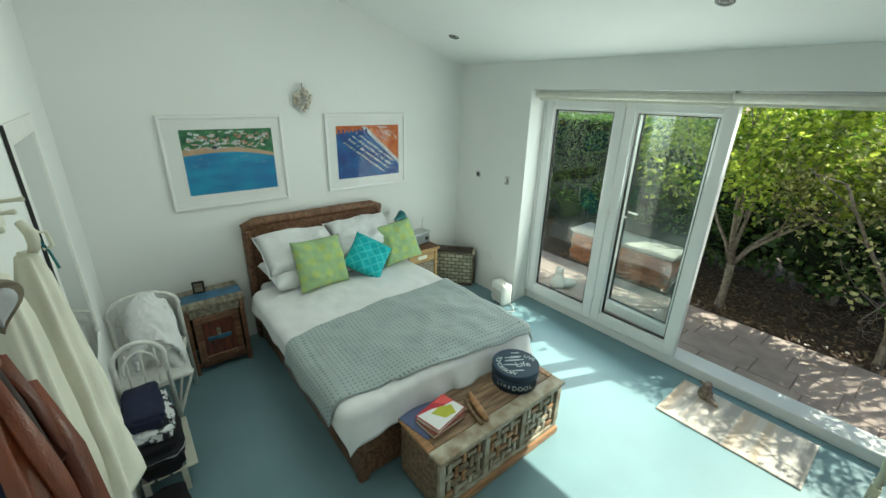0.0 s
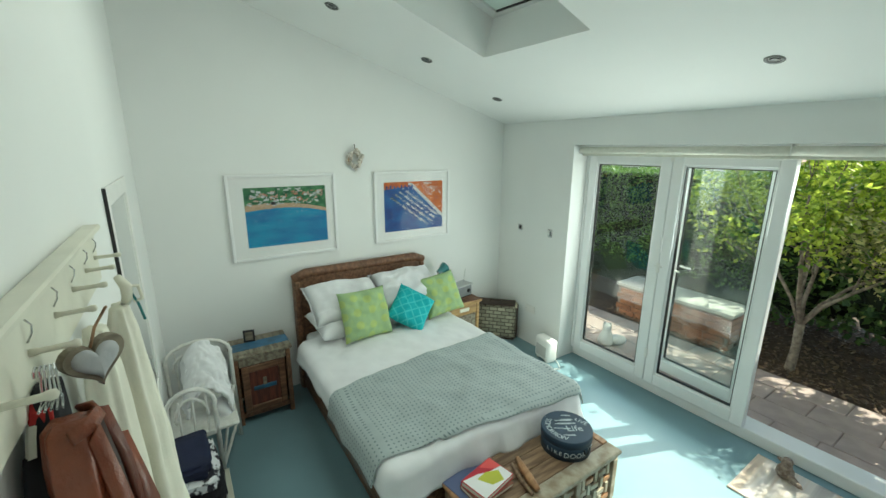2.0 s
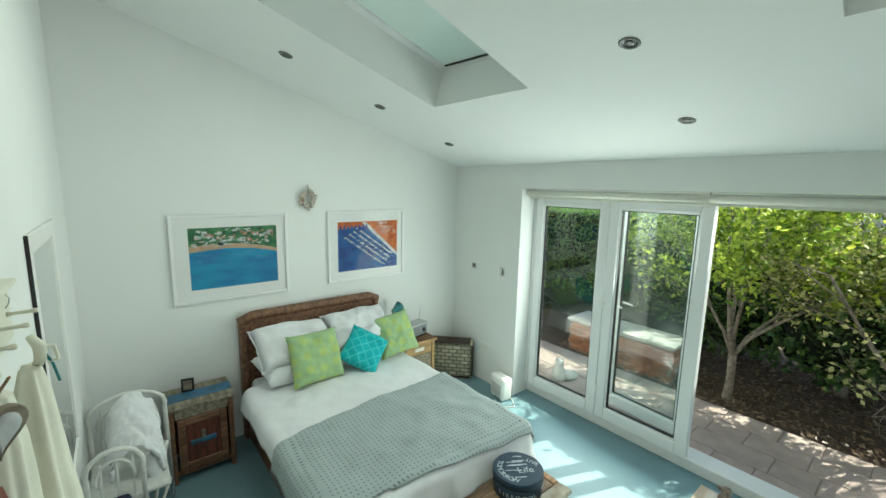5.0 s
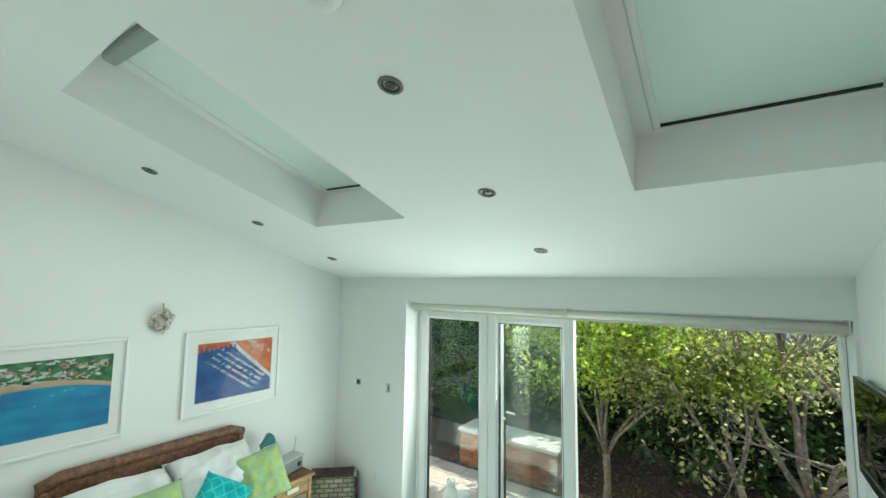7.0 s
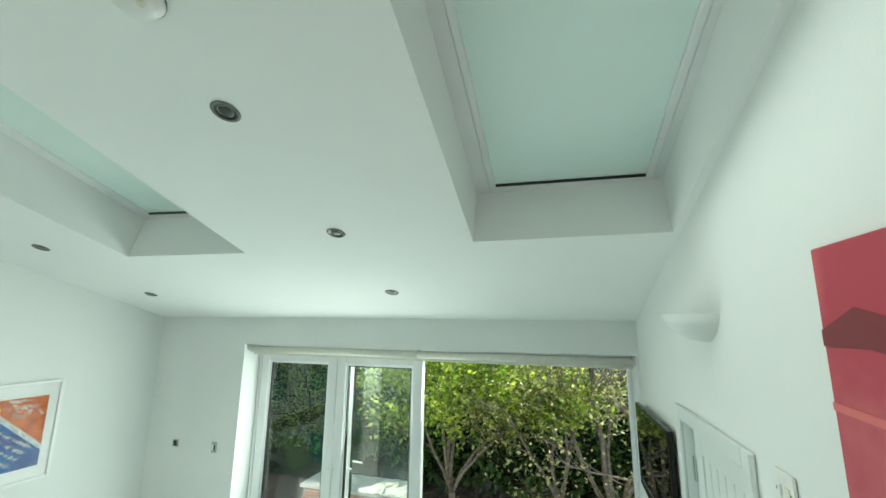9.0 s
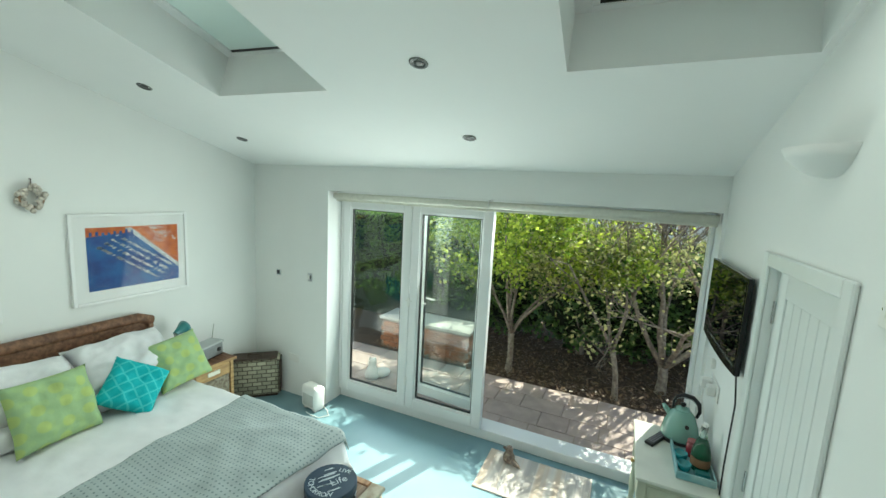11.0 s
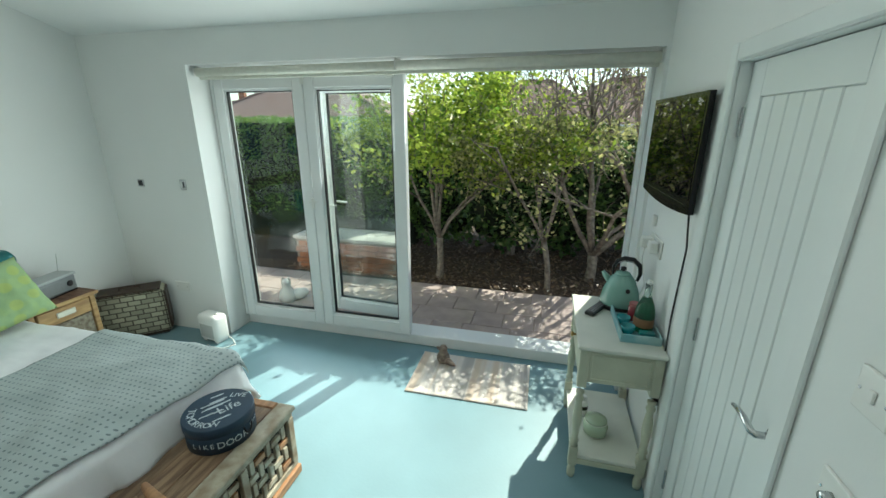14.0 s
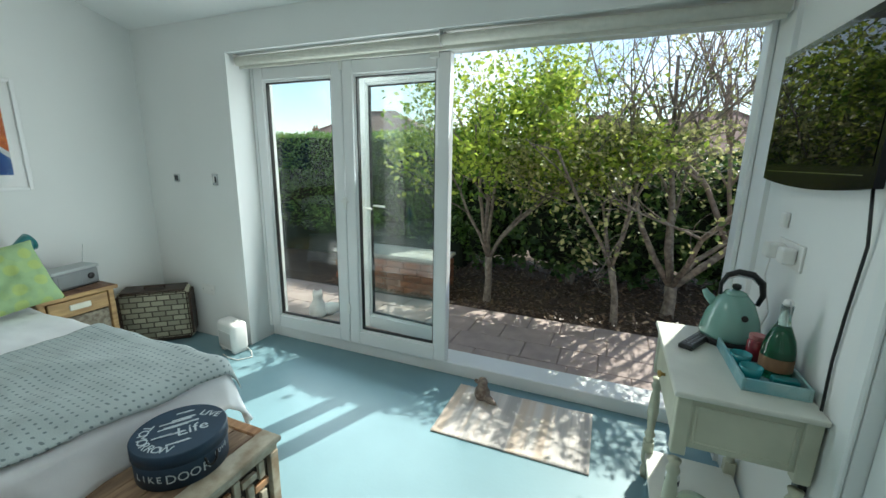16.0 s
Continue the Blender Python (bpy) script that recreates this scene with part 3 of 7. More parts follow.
def pillow_bm(w, h, d, flange=0.0, seed=0.0, n=26, puff=0.42):
    """A stuffed cushion in the x-z plane, centred, thick along y, its corners pinched."""
    bm = bmesh.new()
    uvl = bm.loops.layers.uv.new("UVMap")
    sides = []
    for s in (-1, 1):
        g = []
        for i in range(n + 1):
            row = []
            for j in range(n + 1):
                u, v = 2 * i / n - 1, 2 * j / n - 1
                fill = max(0.0, (1 - u ** 4) * (1 - v ** 4)) ** puff
                pinch = 1 - 0.06 * (1 - abs(v) ** 3) * abs(u) ** 3 if abs(u) > abs(v) else 1
                pinv = 1 - 0.06 * (1 - abs(u) ** 3) * abs(v) ** 3
                x, z = u * w / 2 * pinch, v * h / 2 * pinv
                q = Vector((u * 1.6, v * 1.6, seed + s))
                crease = 1 - abs(noise.noise(q * 2.1 + Vector((3, 0, 0)))) * 2
                y = s * d / 2 * fill * (1 + 0.35 * noise.noise(q) + 0.14 * noise.noise(q * 3) - 0.10 * max(0, crease) ** 3)
                y += 0.012 * noise.noise(Vector((u * 2, v * 2, seed + 9)))
                row.append((bm.verts.new((x, y, z)), (u, v)))
            g.append(row)
        sides.append(g)
        for i in range(n):
            for j in range(n):
                q = [g[i][j], g[i + 1][j], g[i + 1][j + 1], g[i][j + 1]]
                if s > 0:
                    q.reverse()
                f = bm.faces.new([k[0] for k in q])
                for loop, k in zip(f.loops, q):
                    loop[uvl].uv = k[1]
    if flange:
        for s, g in zip((-1, 1), sides):
            rim = [g[i][0][0] for i in range(n + 1)] + [g[n][j][0] for j in range(1, n + 1)] + [g[i][n][0] for i in range(n - 1, -1, -1)] + [g[0][j][0] for j in range(n - 1, 0, -1)]
            outer = []
            for k, v in enumerate(rim):
                dx = flange * (1 if v.co.x > w / 2 * 0.93 else -1 if v.co.x < -w / 2 * 0.93 else 0)
                dz = flange * (1 if v.co.z > h / 2 * 0.93 else -1 if v.co.z < -h / 2 * 0.93 else 0)
                wob = 0.7 + 0.6 * noise.noise(Vector((k * 0.35, seed, 0)))
                outer.append(bm.verts.new(v.co + Vector((dx * wob, s * 0.0008 + 0.016 * noise.noise(Vector((k * 0.3, seed, 3))), dz * wob))))
            for k in range(len(rim)):
                a, b2 = rim[k], rim[(k + 1) % len(rim)]
                bm.faces.new((a, b2, outer[(k + 1) % len(rim)], outer[k]))
    bmesh.ops.remove_doubles(bm, verts=bm.verts[:], dist=0.0015)
    return bm


def pillow(name, w, h, d, p, lean, yaw, roll, material, label, cat, flange=0.0, seed=0.0):
    """lean: degrees that the top goes back towards the headboard; the front looks down the bed."""
    ob = bm_obj(name, pillow_bm(w, h, d, flange, seed), material, None, "", True)
    ob.matrix_world = Matrix.Translation(p) @ Matrix.Rotation(radians(90 + yaw), 4, "Z") @ Matrix.Rotation(radians(-lean), 4, "X") @ Matrix.Rotation(radians(roll), 4, "Y")
    return tagged(ob, label, cat)


pillow("pillow", 0.66, 0.42, 0.17, (0.33, -2.03, 0.70), 82, 4, 0, M_WHITE, "plump white pillow lying under another by the headboard", "pillow", 0, 1.0)
pillow("pillow", 0.66, 0.42, 0.17, (0.33, -1.42, 0.70), 82, -3, 0, M_WHITE, "plump white pillow lying flat beneath the upright one", "pillow", 0, 2.0)
pillow("pillow", 0.64, 0.42, 0.24, (0.30, -2.05, 0.850), 57, 5, 3, M_WHITE, "white flanged pillow propped against the wooden headboard", "pillow", 0.014, 3.0)
pillow("pillow", 0.62, 0.42, 0.24, (0.28, -1.43, 0.86), 55, -3, -2, M_WHITE, "white flanged pillow propped beside a green cushion", "pillow", 0.016, 4.0)

M_TRELLIS = mat("turquoise_trellis_cotton", (0.015, 0.40, 0.44), 0.85, bump=0.3, bscale=150)
nt = M_TRELLIS.node_tree
n, ln = nt.nodes, nt.links
uv = n.new("ShaderNodeUVMap")
mp = n.new("ShaderNodeMapping")
mp.inputs["Scale"].default_value = (2.6, 2.6, 1)
mp.inputs["Rotation"].default_value = (0, 0, radians(45))
ln.new(uv.outputs["UV"], mp.inputs["Vector"])
vo = n.new("ShaderNodeTexVoronoi")
vo.voronoi_dimensions, vo.feature = "2D", "DISTANCE_TO_EDGE"
vo.inputs["Randomness"].default_value, vo.inputs["Scale"].default_value = 0.0, 1.0
ln.new(mp.outputs["Vector"], vo.inputs["Vector"])
rp = n.new("ShaderNodeValToRGB")
rp.color_ramp.elements[0].position, rp.color_ramp.elements[1].position = 0.06, 0.10
rp.color_ramp.elements[0].color, rp.color_ramp.elements[1].color = (0.07, 0.52, 0.53, 1), (0.015, 0.40, 0.43, 1)
ln.new(vo.outputs["Distance"], rp.inputs["Fac"])
ln.new(rp.outputs["Color"], n["Principled BSDF"].inputs["Base Color"])

# large soft yellow rounds on the lime cotton
gt = M_GREEN.node_tree
gn, gl = gt.nodes, gt.links
guv, gmap, gvo, grp, gmix = (gn.new("ShaderNode" + k) for k in ("UVMap", "Mapping", "TexVoronoi", "ValToRGB", "Mix"))
gmap.inputs["Scale"].default_value = (1.9, 1.9, 1)
gvo.voronoi_dimensions = "2D"
gvo.inputs["Randomness"].default_value, gvo.inputs["Scale"].default_value = 0.35, 1.0
grp.color_ramp.elements[0].position, grp.color_ramp.elements[1].position = 0.26, 0.33
grp.color_ramp.elements[0].color, grp.color_ramp.elements[1].color = (0.5, 0.5, 0.5, 1), (0, 0, 0, 1)
gmix.data_type = "RGBA"
gmix.inputs["B"].default_value = (0.50, 0.58, 0.13, 1)
gl.new(guv.outputs["UV"], gmap.inputs["Vector"])
gl.new(gmap.outputs["Vector"], gvo.inputs["Vector"])
gl.new(gvo.outputs["Distance"], grp.inputs["Fac"])
gl.new(grp.outputs["Color"], gmix.inputs["Factor"])
gl.new(gn["Principled BSDF"].inputs["Base Color"].links[0].from_socket, gmix.inputs["A"])
gl.new(gmix.outputs["Result"], gn["Principled BSDF"].inputs["Base Color"])

pillow("cushion", 0.44, 0.42, 0.15, (0.545, -1.965, 0.80), 24, 6, 2, M_GREEN, "lime green patterned square cushion leaning on white pillows", "cushion", 0, 5.0)
pillow("cushion", 0.40, 0.40, 0.15, (0.47, -1.155, 0.795), 30, -8, -8, M_GREEN, "lime green square cushion beside a turquoise one", "cushion", 0, 6.0)
pillow("cushion", 0.36, 0.36, 0.14, (0.575, -1.54, 0.765), 40, -4, 40, M_TRELLIS, "turquoise trellis-patterned cushion standing on one corner", "cushion", 0, 7.0)


# ---- bedside cabinets ----
M_BLUEPAINT = mat("worn_blue_paint", (0.04, 0.16, 0.30), 0.5, rgb2=(0.03, 0.08, 0.12), scale=9, bump=0.3, bscale=50)
M_GREYWOOD = mat("greyed_wood", (0.30, 0.27, 0.20), 0.65, rgb2=(0.14, 0.11, 0.08), scale=6, stretch=(1, 6, 6), bump=0.4, bscale=50)
M_REDWOOD = mat("red_brown_door", (0.19, 0.05, 0.028), 0.4, rgb2=(0.08, 0.022, 0.015), scale=7, stretch=(6, 6, 1), bump=0.3, bscale=50, coat=0.2)
M_OCHRE = mat("ochre_pine", (0.50, 0.33, 0.14), 0.55, rgb2=(0.30, 0.18, 0.08), scale=5, stretch=(7, 1, 7), bump=0.3, bscale=50)


def cabinet(m, w, d, h, top, body, door, label):
    t = thing("bedside_cabinet", m, label, "bedside cabinet")
    part("top", box(0, d + 0.015, -0.015, w + 0.015, h - 0.028, h, 0.006), top, t)
    for y in (0.0, w - 0.035):
        for x in (0.0, d - 0.035):
            part("leg", box(x, x + 0.035, y, y + 0.035, 0, h - 0.03, 0.004), body, t)
    for y in (0.006, w - 0.024):
        part("side_panel", box(0.035, d - 0.035, y, y + 0.018, 0.07, h - 0.03), body, t)
    part("back", box(0.004, 0.016, 0.035, w - 0.035, 0.07, h - 0.03), body, t)
    part("bottom_rail", box(d - 0.03, d - 0.004, 0.035, w - 0.035, 0.06, 0.10, 0.003), body, t)
    return t


ns = cabinet(pose(0.06, -2.98, 0), 0.42, 0.31, 0.605, M_GREYWOOD, M_WOOD, M_REDWOOD, "dark reclaimed wooden bedside cabinet with a painted blue top")
for k, (a, b, m2) in enumerate(((0.0, 0.10, M_GREYWOOD), (0.10, 0.24, M_BLUEPAINT), (0.24, 0.31, M_GREYWOOD))):
    part("top_board", box(a + 0.002, b - 0.002, -0.012, 0.432, 0.6055, 0.612, 0.002), m2, ns, "painted blue board" if k == 1 else "worn grey board")
d = part("door", box(0.285, 0.308, 0.05, 0.37, 0.105, 0.50, 0.004), M_REDWOOD, ns, "carved red-brown door")
part("door_frame", frame_bm(0, 0.32, 0, 0.395, 0.05, 0, 0.014, 0.004), M_WOOD, ns).matrix_local = Matrix.Translation((0.321, 0.05, 0.105)) @ Matrix.Rotation(radians(90), 4, "Z")
part("carving", box(-0.018, 0.018, -0.085, 0.085, 0, 0.010, 0.004), M_BLUEPAINT, ns, "faded blue carved cross").matrix_local = Matrix.Translation((0.308, 0.21, 0.30)) @ Matrix.Rotation(radians(90), 4, "Y")
part("carving", box(-0.014, 0.014, -0.05, 0.05, 0, 0.008, 0.004), M_GREYWOOD, ns, "faded carved cross bar").matrix_local = Matrix.Translation((0.309, 0.21, 0.33)) @ Matrix.Rotation(radians(90), 4, "Z") @ Matrix.Rotation(radians(90), 4, "X")
part("top_rail", box(0.285, 0.312, 0.037, 0.383, 0.505, 0.575, 0.004), M_GREYWOOD, ns)

nr = cabinet(pose(0.03, -1.00, 0), 0.42, 0.34, 0.60, M_WOOD, M_OCHRE, M_OCHRE, "brown-topped pine bedside cabinet with a small drawer")
part("top_edge", box(0.356, 0.366, -0.015, 0.435, 0.572, 0.598, 0.002), M_OCHRE, nr, "worn ochre front edge")
dr = part("drawer", box(0.315, 0.345, 0.045, 0.375, 0.45, 0.56, 0.004), M_OCHRE, nr)
part("handle", box(0.345, 0.358, 0.15, 0.27, 0.49, 0.53, 0.005), M_CREAM, nr, "cream painted drawer pull")
part("door", box(0.315, 0.335, 0.045, 0.375, 0.11, 0.44, 0.004), M_GREYWOOD, nr)

# small clock and its stand on the blue top
clock = thing("photo_frame", pose(0.16, -2.825, 0.6125, 0, 0, -12), "small dark-framed square picture standing on the blue cabinet", "photo frame")
fm = part("frame", frame_bm(-0.042, 0.042, 0, 0.10, 0.013, -0.009, 0.009, 0.002), M_BLACK, clock)
fm.matrix_local = Matrix.Rotation(radians(90), 4, "Z")
pm = part("picture", box(-0.029, 0.029, -0.003, 0.003, 0.013, 0.087), M_GREYWOOD, clock)
pm.matrix_local = Matrix.Rotation(radians(90), 4, "Z")

# radio with its aerial
M_GREYPL = mat("grey_radio_casing", (0.22, 0.24, 0.25), 0.45, vary=0.1, scale=14, bump=0.1)
radio = thing("radio", pose(0.20, -0.745, 0.6, 0, 0, 12), "grey table radio with a thin aerial on the pine cabinet", "radio")
part("body", box(-0.07, 0.07, -0.15, 0.15, 0.006, 0.125, 0.018, None, 3), M_GREYPL, radio, "", True)
part("lid_band", box(-0.074, 0.074, -0.155, 0.155, 0.118, 0.140, 0.008, None, 2), mat("pale_grey_plastic", (0.42, 0.45, 0.45), 0.4), radio)
part("base", box(-0.065, 0.065, -0.145, 0.145, 0.0, 0.008), M_BLACK, radio)
part("speaker_grille", box(0.068, 0.073, -0.12, 0.03, 0.02, 0.105, 0.003), M_GREYPL, radio)
part("dial", lathe([(0.022, 0), (0.022, 0.008), (0.018, 0.011)], Matrix.Translation((0.07, 0.09, 0.065)) @ Matrix.Rotation(radians(90), 4, "Y"), 18), M_BLACK, radio, "round dark tuning dial", True)
part("aerial", tube([(-0.04, 0.13, 0.135), (-0.045, 0.16, 0.27)], 0.002, 6), M_CHROME, radio)

# teal reading lamp
M_TEAL = mat("teal_enamel", (0.01, 0.16, 0.17), 0.3, vary=0.1, coat=0.4)
lamp = thing("desk_lamp", pose(0.17, -0.955, 0.6), "teal metal jointed reading lamp on the pine cabinet", "lamp")
part("base", lathe([(0.055, 0), (0.055, 0.012), (0.02, 0.02)], None, 20), M_TEAL, lamp, "", True)
part("arm", tube([(0, 0, 0.018), (-0.06, -0.01, 0.15), (0.0, 0.02, 0.285)], 0.004, 6), M_CHROME, lamp)
part("spring", tube([(0.01, 0, 0.018), (-0.045, -0.01, 0.15)], 0.003, 6), M_CHROME, lamp)
part("shade", lathe([(0.022, 0.0), (0.026, 0.03), (0.05, 0.09), (0.058, 0.115), (0.054, 0.113), (0.045, 0.088), (0.018, 0.02)], Matrix.Translation((0.0, -0.035, 0.305)) @ Matrix.Rotation(radians(-72), 4, "X") @ Matrix.Rotation(radians(-14), 4, "Y"), 22, False), M_TEAL, lamp, "flared teal lamp shade", True)
part("knob", lathe([(0.012, 0), (0.012, 0.03)], Matrix.Translation((0.0, -0.03, 0.28)), 12), M_CHROME, lamp)

# patterned suitcase across the corner
M_CASE = mat("tile_print_fabric", (0.36, 0.34, 0.24), 0.8, bump=0.2)
nt = M_CASE.node_tree
n, ln = nt.nodes, nt.links
br = n.new("ShaderNodeTexBrick")
br.inputs["Scale"].default_value = 5.5
br.inputs["Color1"].default_value, br.inputs["Color2"].default_value, br.inputs["Mortar"].default_value = (0.44, 0.42, 0.31, 1), (0.24, 0.24, 0.18, 1), (0.09, 0.08, 0.06, 1)
br.inputs["Mortar Size"].default_value = 0.03
tc = n.new("ShaderNodeTexCoord")
mp = n.new("ShaderNodeMapping")
mp.inputs["Rotation"].default_value = (radians(90), 0, 0)
ln.new(tc.outputs["Object"], mp.inputs["Vector"])
ln.new(mp.outputs["Vector"], br.inputs["Vector"])
ln.new(br.outputs["Color"], n["Principled BSDF"].inputs["Base Color"])
case = thing("suitcase", pose(0.10, -0.44, 0.0, 4, 0, 43), "tile-print fabric suitcase with dark edges leaning in the corner", "suitcase")
part("shell", box(0.0, 0.50, 0.0, 0.15, 0.012, 0.445, 0.035, None, 3), M_CASE, case, "", True)
M_TRIM = mat("dark_leather_trim", (0.05, 0.03, 0.02), 0.5, vary=0.3, bump=0.2)
for z in (0.010, 0.432):
    part("edge_trim", box(0.03, 0.47, -0.004, 0.154, z, z + 0.018, 0.006), M_TRIM, case)
for x in (-0.004, 0.486):
    part("edge_trim", box(x, x + 0.018, -0.003, 0.153, 0.05, 0.41, 0.006), M_TRIM, case)
part("zip", frame_bm(0.02, 0.48, 0.03, 0.43, 0.006, -0.006, 0.0, 0.001), M_TRIM, case)
part("handle", tube([(0.18, 0.07, 0.448), (0.185, 0.07, 0.468), (0.315, 0.07, 0.468), (0.32, 0.07, 0.448)], 0.008, 8), M_TRIM, case, "", True)
for x in (0.05, 0.45):
    part("foot", box(x - 0.02, x + 0.02, 0.03, 0.12, 0.0, 0.014, 0.004), M_BLACK, case)

# white fan heater with its flex
heater = thing("fan_heater", pose(0.93, -0.115, 0, 0, 0, -10), "small white plastic fan heater on the floor by the garden doors", "heater")
part("body", box(-0.115, 0.115, -0.065, 0.065, 0.012, 0.25, 0.035, None, 4), M_WHITEP, heater, "", True)
part("grille", box(-0.08, 0.08, -0.068, -0.062, 0.05, 0.17, 0.004), mat("heater_grille", (0.5, 0.5, 0.48), 0.5), heater)
for x in (-0.07, 0.07):
    part("foot", box(x - 0.02, x + 0.02, -0.05, 0.05, 0, 0.016, 0.003), M_WHITEP, heater)
part("dial", lathe([(0.018, 0), (0.016, 0.012)], Matrix.Translation((0.06, 0, 0.248)), 16), M_WHITEP, heater, "", True)
part("flex", tube([(0.10, 0.04, 0.04), (0.15, 0.05, 0.008), (0.24, 0.0, 0.006), (0.20, -0.09, 0.006), (0.10, -0.11, 0.006), (0.02, -0.10, 0.006)], 0.004, 6), M_WHITEP, heater, "white mains flex", True)


# ---- wall fittings ----
def plate(m, w, h, material, label, cat, knobs=(), rocker=None, name="light_switch", screws=True):
    """A plate on a wall: local x along the wall, z up, y out of it."""
    t = thing(name, m, label, cat)
    part("plate", box(-w / 2, w / 2, 0, 0.009, -h / 2, h / 2, 0.003, None, 2), material, t)
    for x, z, sx, sz, dd, mm in knobs:
        part("rocker", box(x - sx / 2, x + sx / 2, 0.008, 0.008 + dd, z - sz / 2, z + sz / 2, 0.002), mm, t)
    if screws:
        for x in (-w * 0.36, w * 0.36):
            part("screw", lathe([(0.0035, 0), (0.0035, 0.0015)], Matrix.Translation((x, 0.009, 0)) @ Matrix.Rotation(radians(-90), 4, "X"), 8), M_CHROME, t)
    return t


NORTH = lambda x, z: pose(x, -0.0005, z, 0, 0, 180)
EAST = lambda y, z, r=0: pose(W - 0.0005, y, z, 0, 0, 90) @ pose(0, 0, 0, 0, r, 0)
M_DARKSCREEN = mat("dark_display", (0.02, 0.02, 0.025), 0.2)
plate(NORTH(0.345, 1.322), 0.062, 0.062, M_CHROME, "small brushed steel thermostat with a dark display on the wall", "thermostat", [(0, 0, 0.040, 0.042, 0.003, M_DARKSCREEN)], name="thermostat", screws=False)
plate(NORTH(0.776, 1.322), 0.055, 0.085, M_CHROME, "brushed steel switch plate with a dark and a white rocker", "light switch", [(-0.008, 0, 0.014, 0.045, 0.004, M_BLACK), (0.012, 0, 0.014, 0.045, 0.004, M_WHITEP)], screws=False)
plate(NORTH(0.562, 0.415), 0.146, 0.086, M_WHITEP, "white plastic double wall socket low on the wall", "socket", [(-0.05, 0.022, 0.012, 0.02, 0.003, M_WHITEP), (0.05, 0.022, 0.012, 0.02, 0.003, M_WHITEP)], name="socket")

# ---- pictures over the bed ----
M_MOUNT = mat("white_mount_board", (0.80, 0.81, 0.80), 0.9)
M_SEA = mat("painted_turquoise_sea", (0.008, 0.15, 0.36), 0.6, rgb2=(0.015, 0.27, 0.46), scale=4, detail=6, stretch=(1, 1, 3))
M_BAYS = mat("painted_dark_bay", (0.01, 0.10, 0.33), 0.6, rgb2=(0.015, 0.17, 0.42), scale=7, detail=6)
M_SAND = mat("painted_sand", (0.55, 0.38, 0.26), 0.7, rgb2=(0.42, 0.30, 0.20), scale=18)
M_TREES = mat("painted_trees", (0.012, 0.09, 0.045), 0.7, rgb2=(0.07, 0.24, 0.10), scale=26, detail=3)
M_HARB = mat("painted_harbour", (0.005, 0.040, 0.20), 0.6, rgb2=(0.012, 0.11, 0.33), scale=8, detail=5)
M_TOWN = mat("painted_orange_town", (0.62, 0.17, 0.03), 0.7, rgb2=(0.42, 0.09, 0.03), scale=20, detail=4)
M_DAB = mat("pale_paint_dabs", (0.62, 0.66, 0.68), 0.7, vary=0.3, scale=30)
M_ROOFS = mat("pale_painted_roofs", (0.60, 0.56, 0.50), 0.7, rgb2=(0.50, 0.16, 0.10), scale=12)


def picture(y0, y1, z0, z1, iy0, iy1, iz0, iz1, label):
    t = thing("framed_picture", pose(0.0005, 0, 0), label, "picture", "framed pictures over the bed")
    fm = part("frame", frame_bm(y0, y1, z0, z1, 0.022, -0.024, 0, 0.003), M_UPVC, t)
    fm.matrix_local = Matrix.Rotation(radians(90), 4, "Z")
    part("mount", box(0.004, 0.008, y0 + 0.02, y1 - 0.02, z0 + 0.02, z1 - 0.02), M_MOUNT, t)
    part("glass", box(0.0175, 0.019, y0 + 0.021, y1 - 0.021, z0 + 0.021, z1 - 0.021), M_PICGLASS, t)
    return t


def patch(t, name, pts, material, x, label=""):
    bm = bmesh.new()
    bm.faces.new([bm.verts.new((x, y, z)) for y, z in pts])
    return part(name, bm, material, t, label)


def dabs(t, name, spots, material, x, label=""):
    bm = bmesh.new()
    for y, z, w, h, a in spots:
        c, s = math.cos(a), math.sin(a)
        bm.faces.new([bm.verts.new((x, y + u * c * w - v * s * h, z + u * s * w + v * c * h)) for u, v in ((-0.5, -0.5), (0.5, -0.5), (0.5, 0.5), (-0.5, 0.5))])
    return tagged(part(name, bm, material, t, label), kind="stuff")


rnd = random.Random(5)
A0, A1, Z0, Z1 = -2.733, -2.076, 1.356, 1.846
p1 = picture(-2.857, -1.985, 1.250, 1.950, A0, A1, Z0, Z1, "white-framed painting of a turquoise bay with green wooded shore")
shore = [(A0 + (A1 - A0) * i / 16, 1.655 + 0.022 * math.sin(math.pi * i / 16) - 0.035 * (i / 16) ** 3) for i in range(17)]
beach = [(y, z + 0.028 + 0.02 * (1 - i / 16)) for i, (y, z) in enumerate(shore)]
patch(p1, "painted_sea", [(A0, Z0), (A1, Z0)] + shore[::-1], M_SEA, 0.0095)
patch(p1, "painted_beach", shore + beach[::-1], M_SAND, 0.0095)
patch(p1, "painted_shore", beach + [(A1, Z1), (A0, Z1)], M_TREES, 0.0095)
dabs(p1, "painted_houses", [(rnd.uniform(A0 + 0.04, A1 - 0.03), rnd.uniform(1.71, 1.81), rnd.uniform(0.010, 0.034), rnd.uniform(0.006, 0.014), rnd.uniform(-0.3, 0.3)) for i in range(70)], M_ROOFS, 0.0102)
dabs(p1, "painted_houses", [(rnd.uniform(A0 + 0.03, A1 - 0.03), rnd.uniform(1.70, 1.832), rnd.uniform(0.008, 0.05), rnd.uniform(0.006, 0.02), rnd.uniform(-0.5, 0.5)) for i in range(60)], M_DAB, 0.0106)
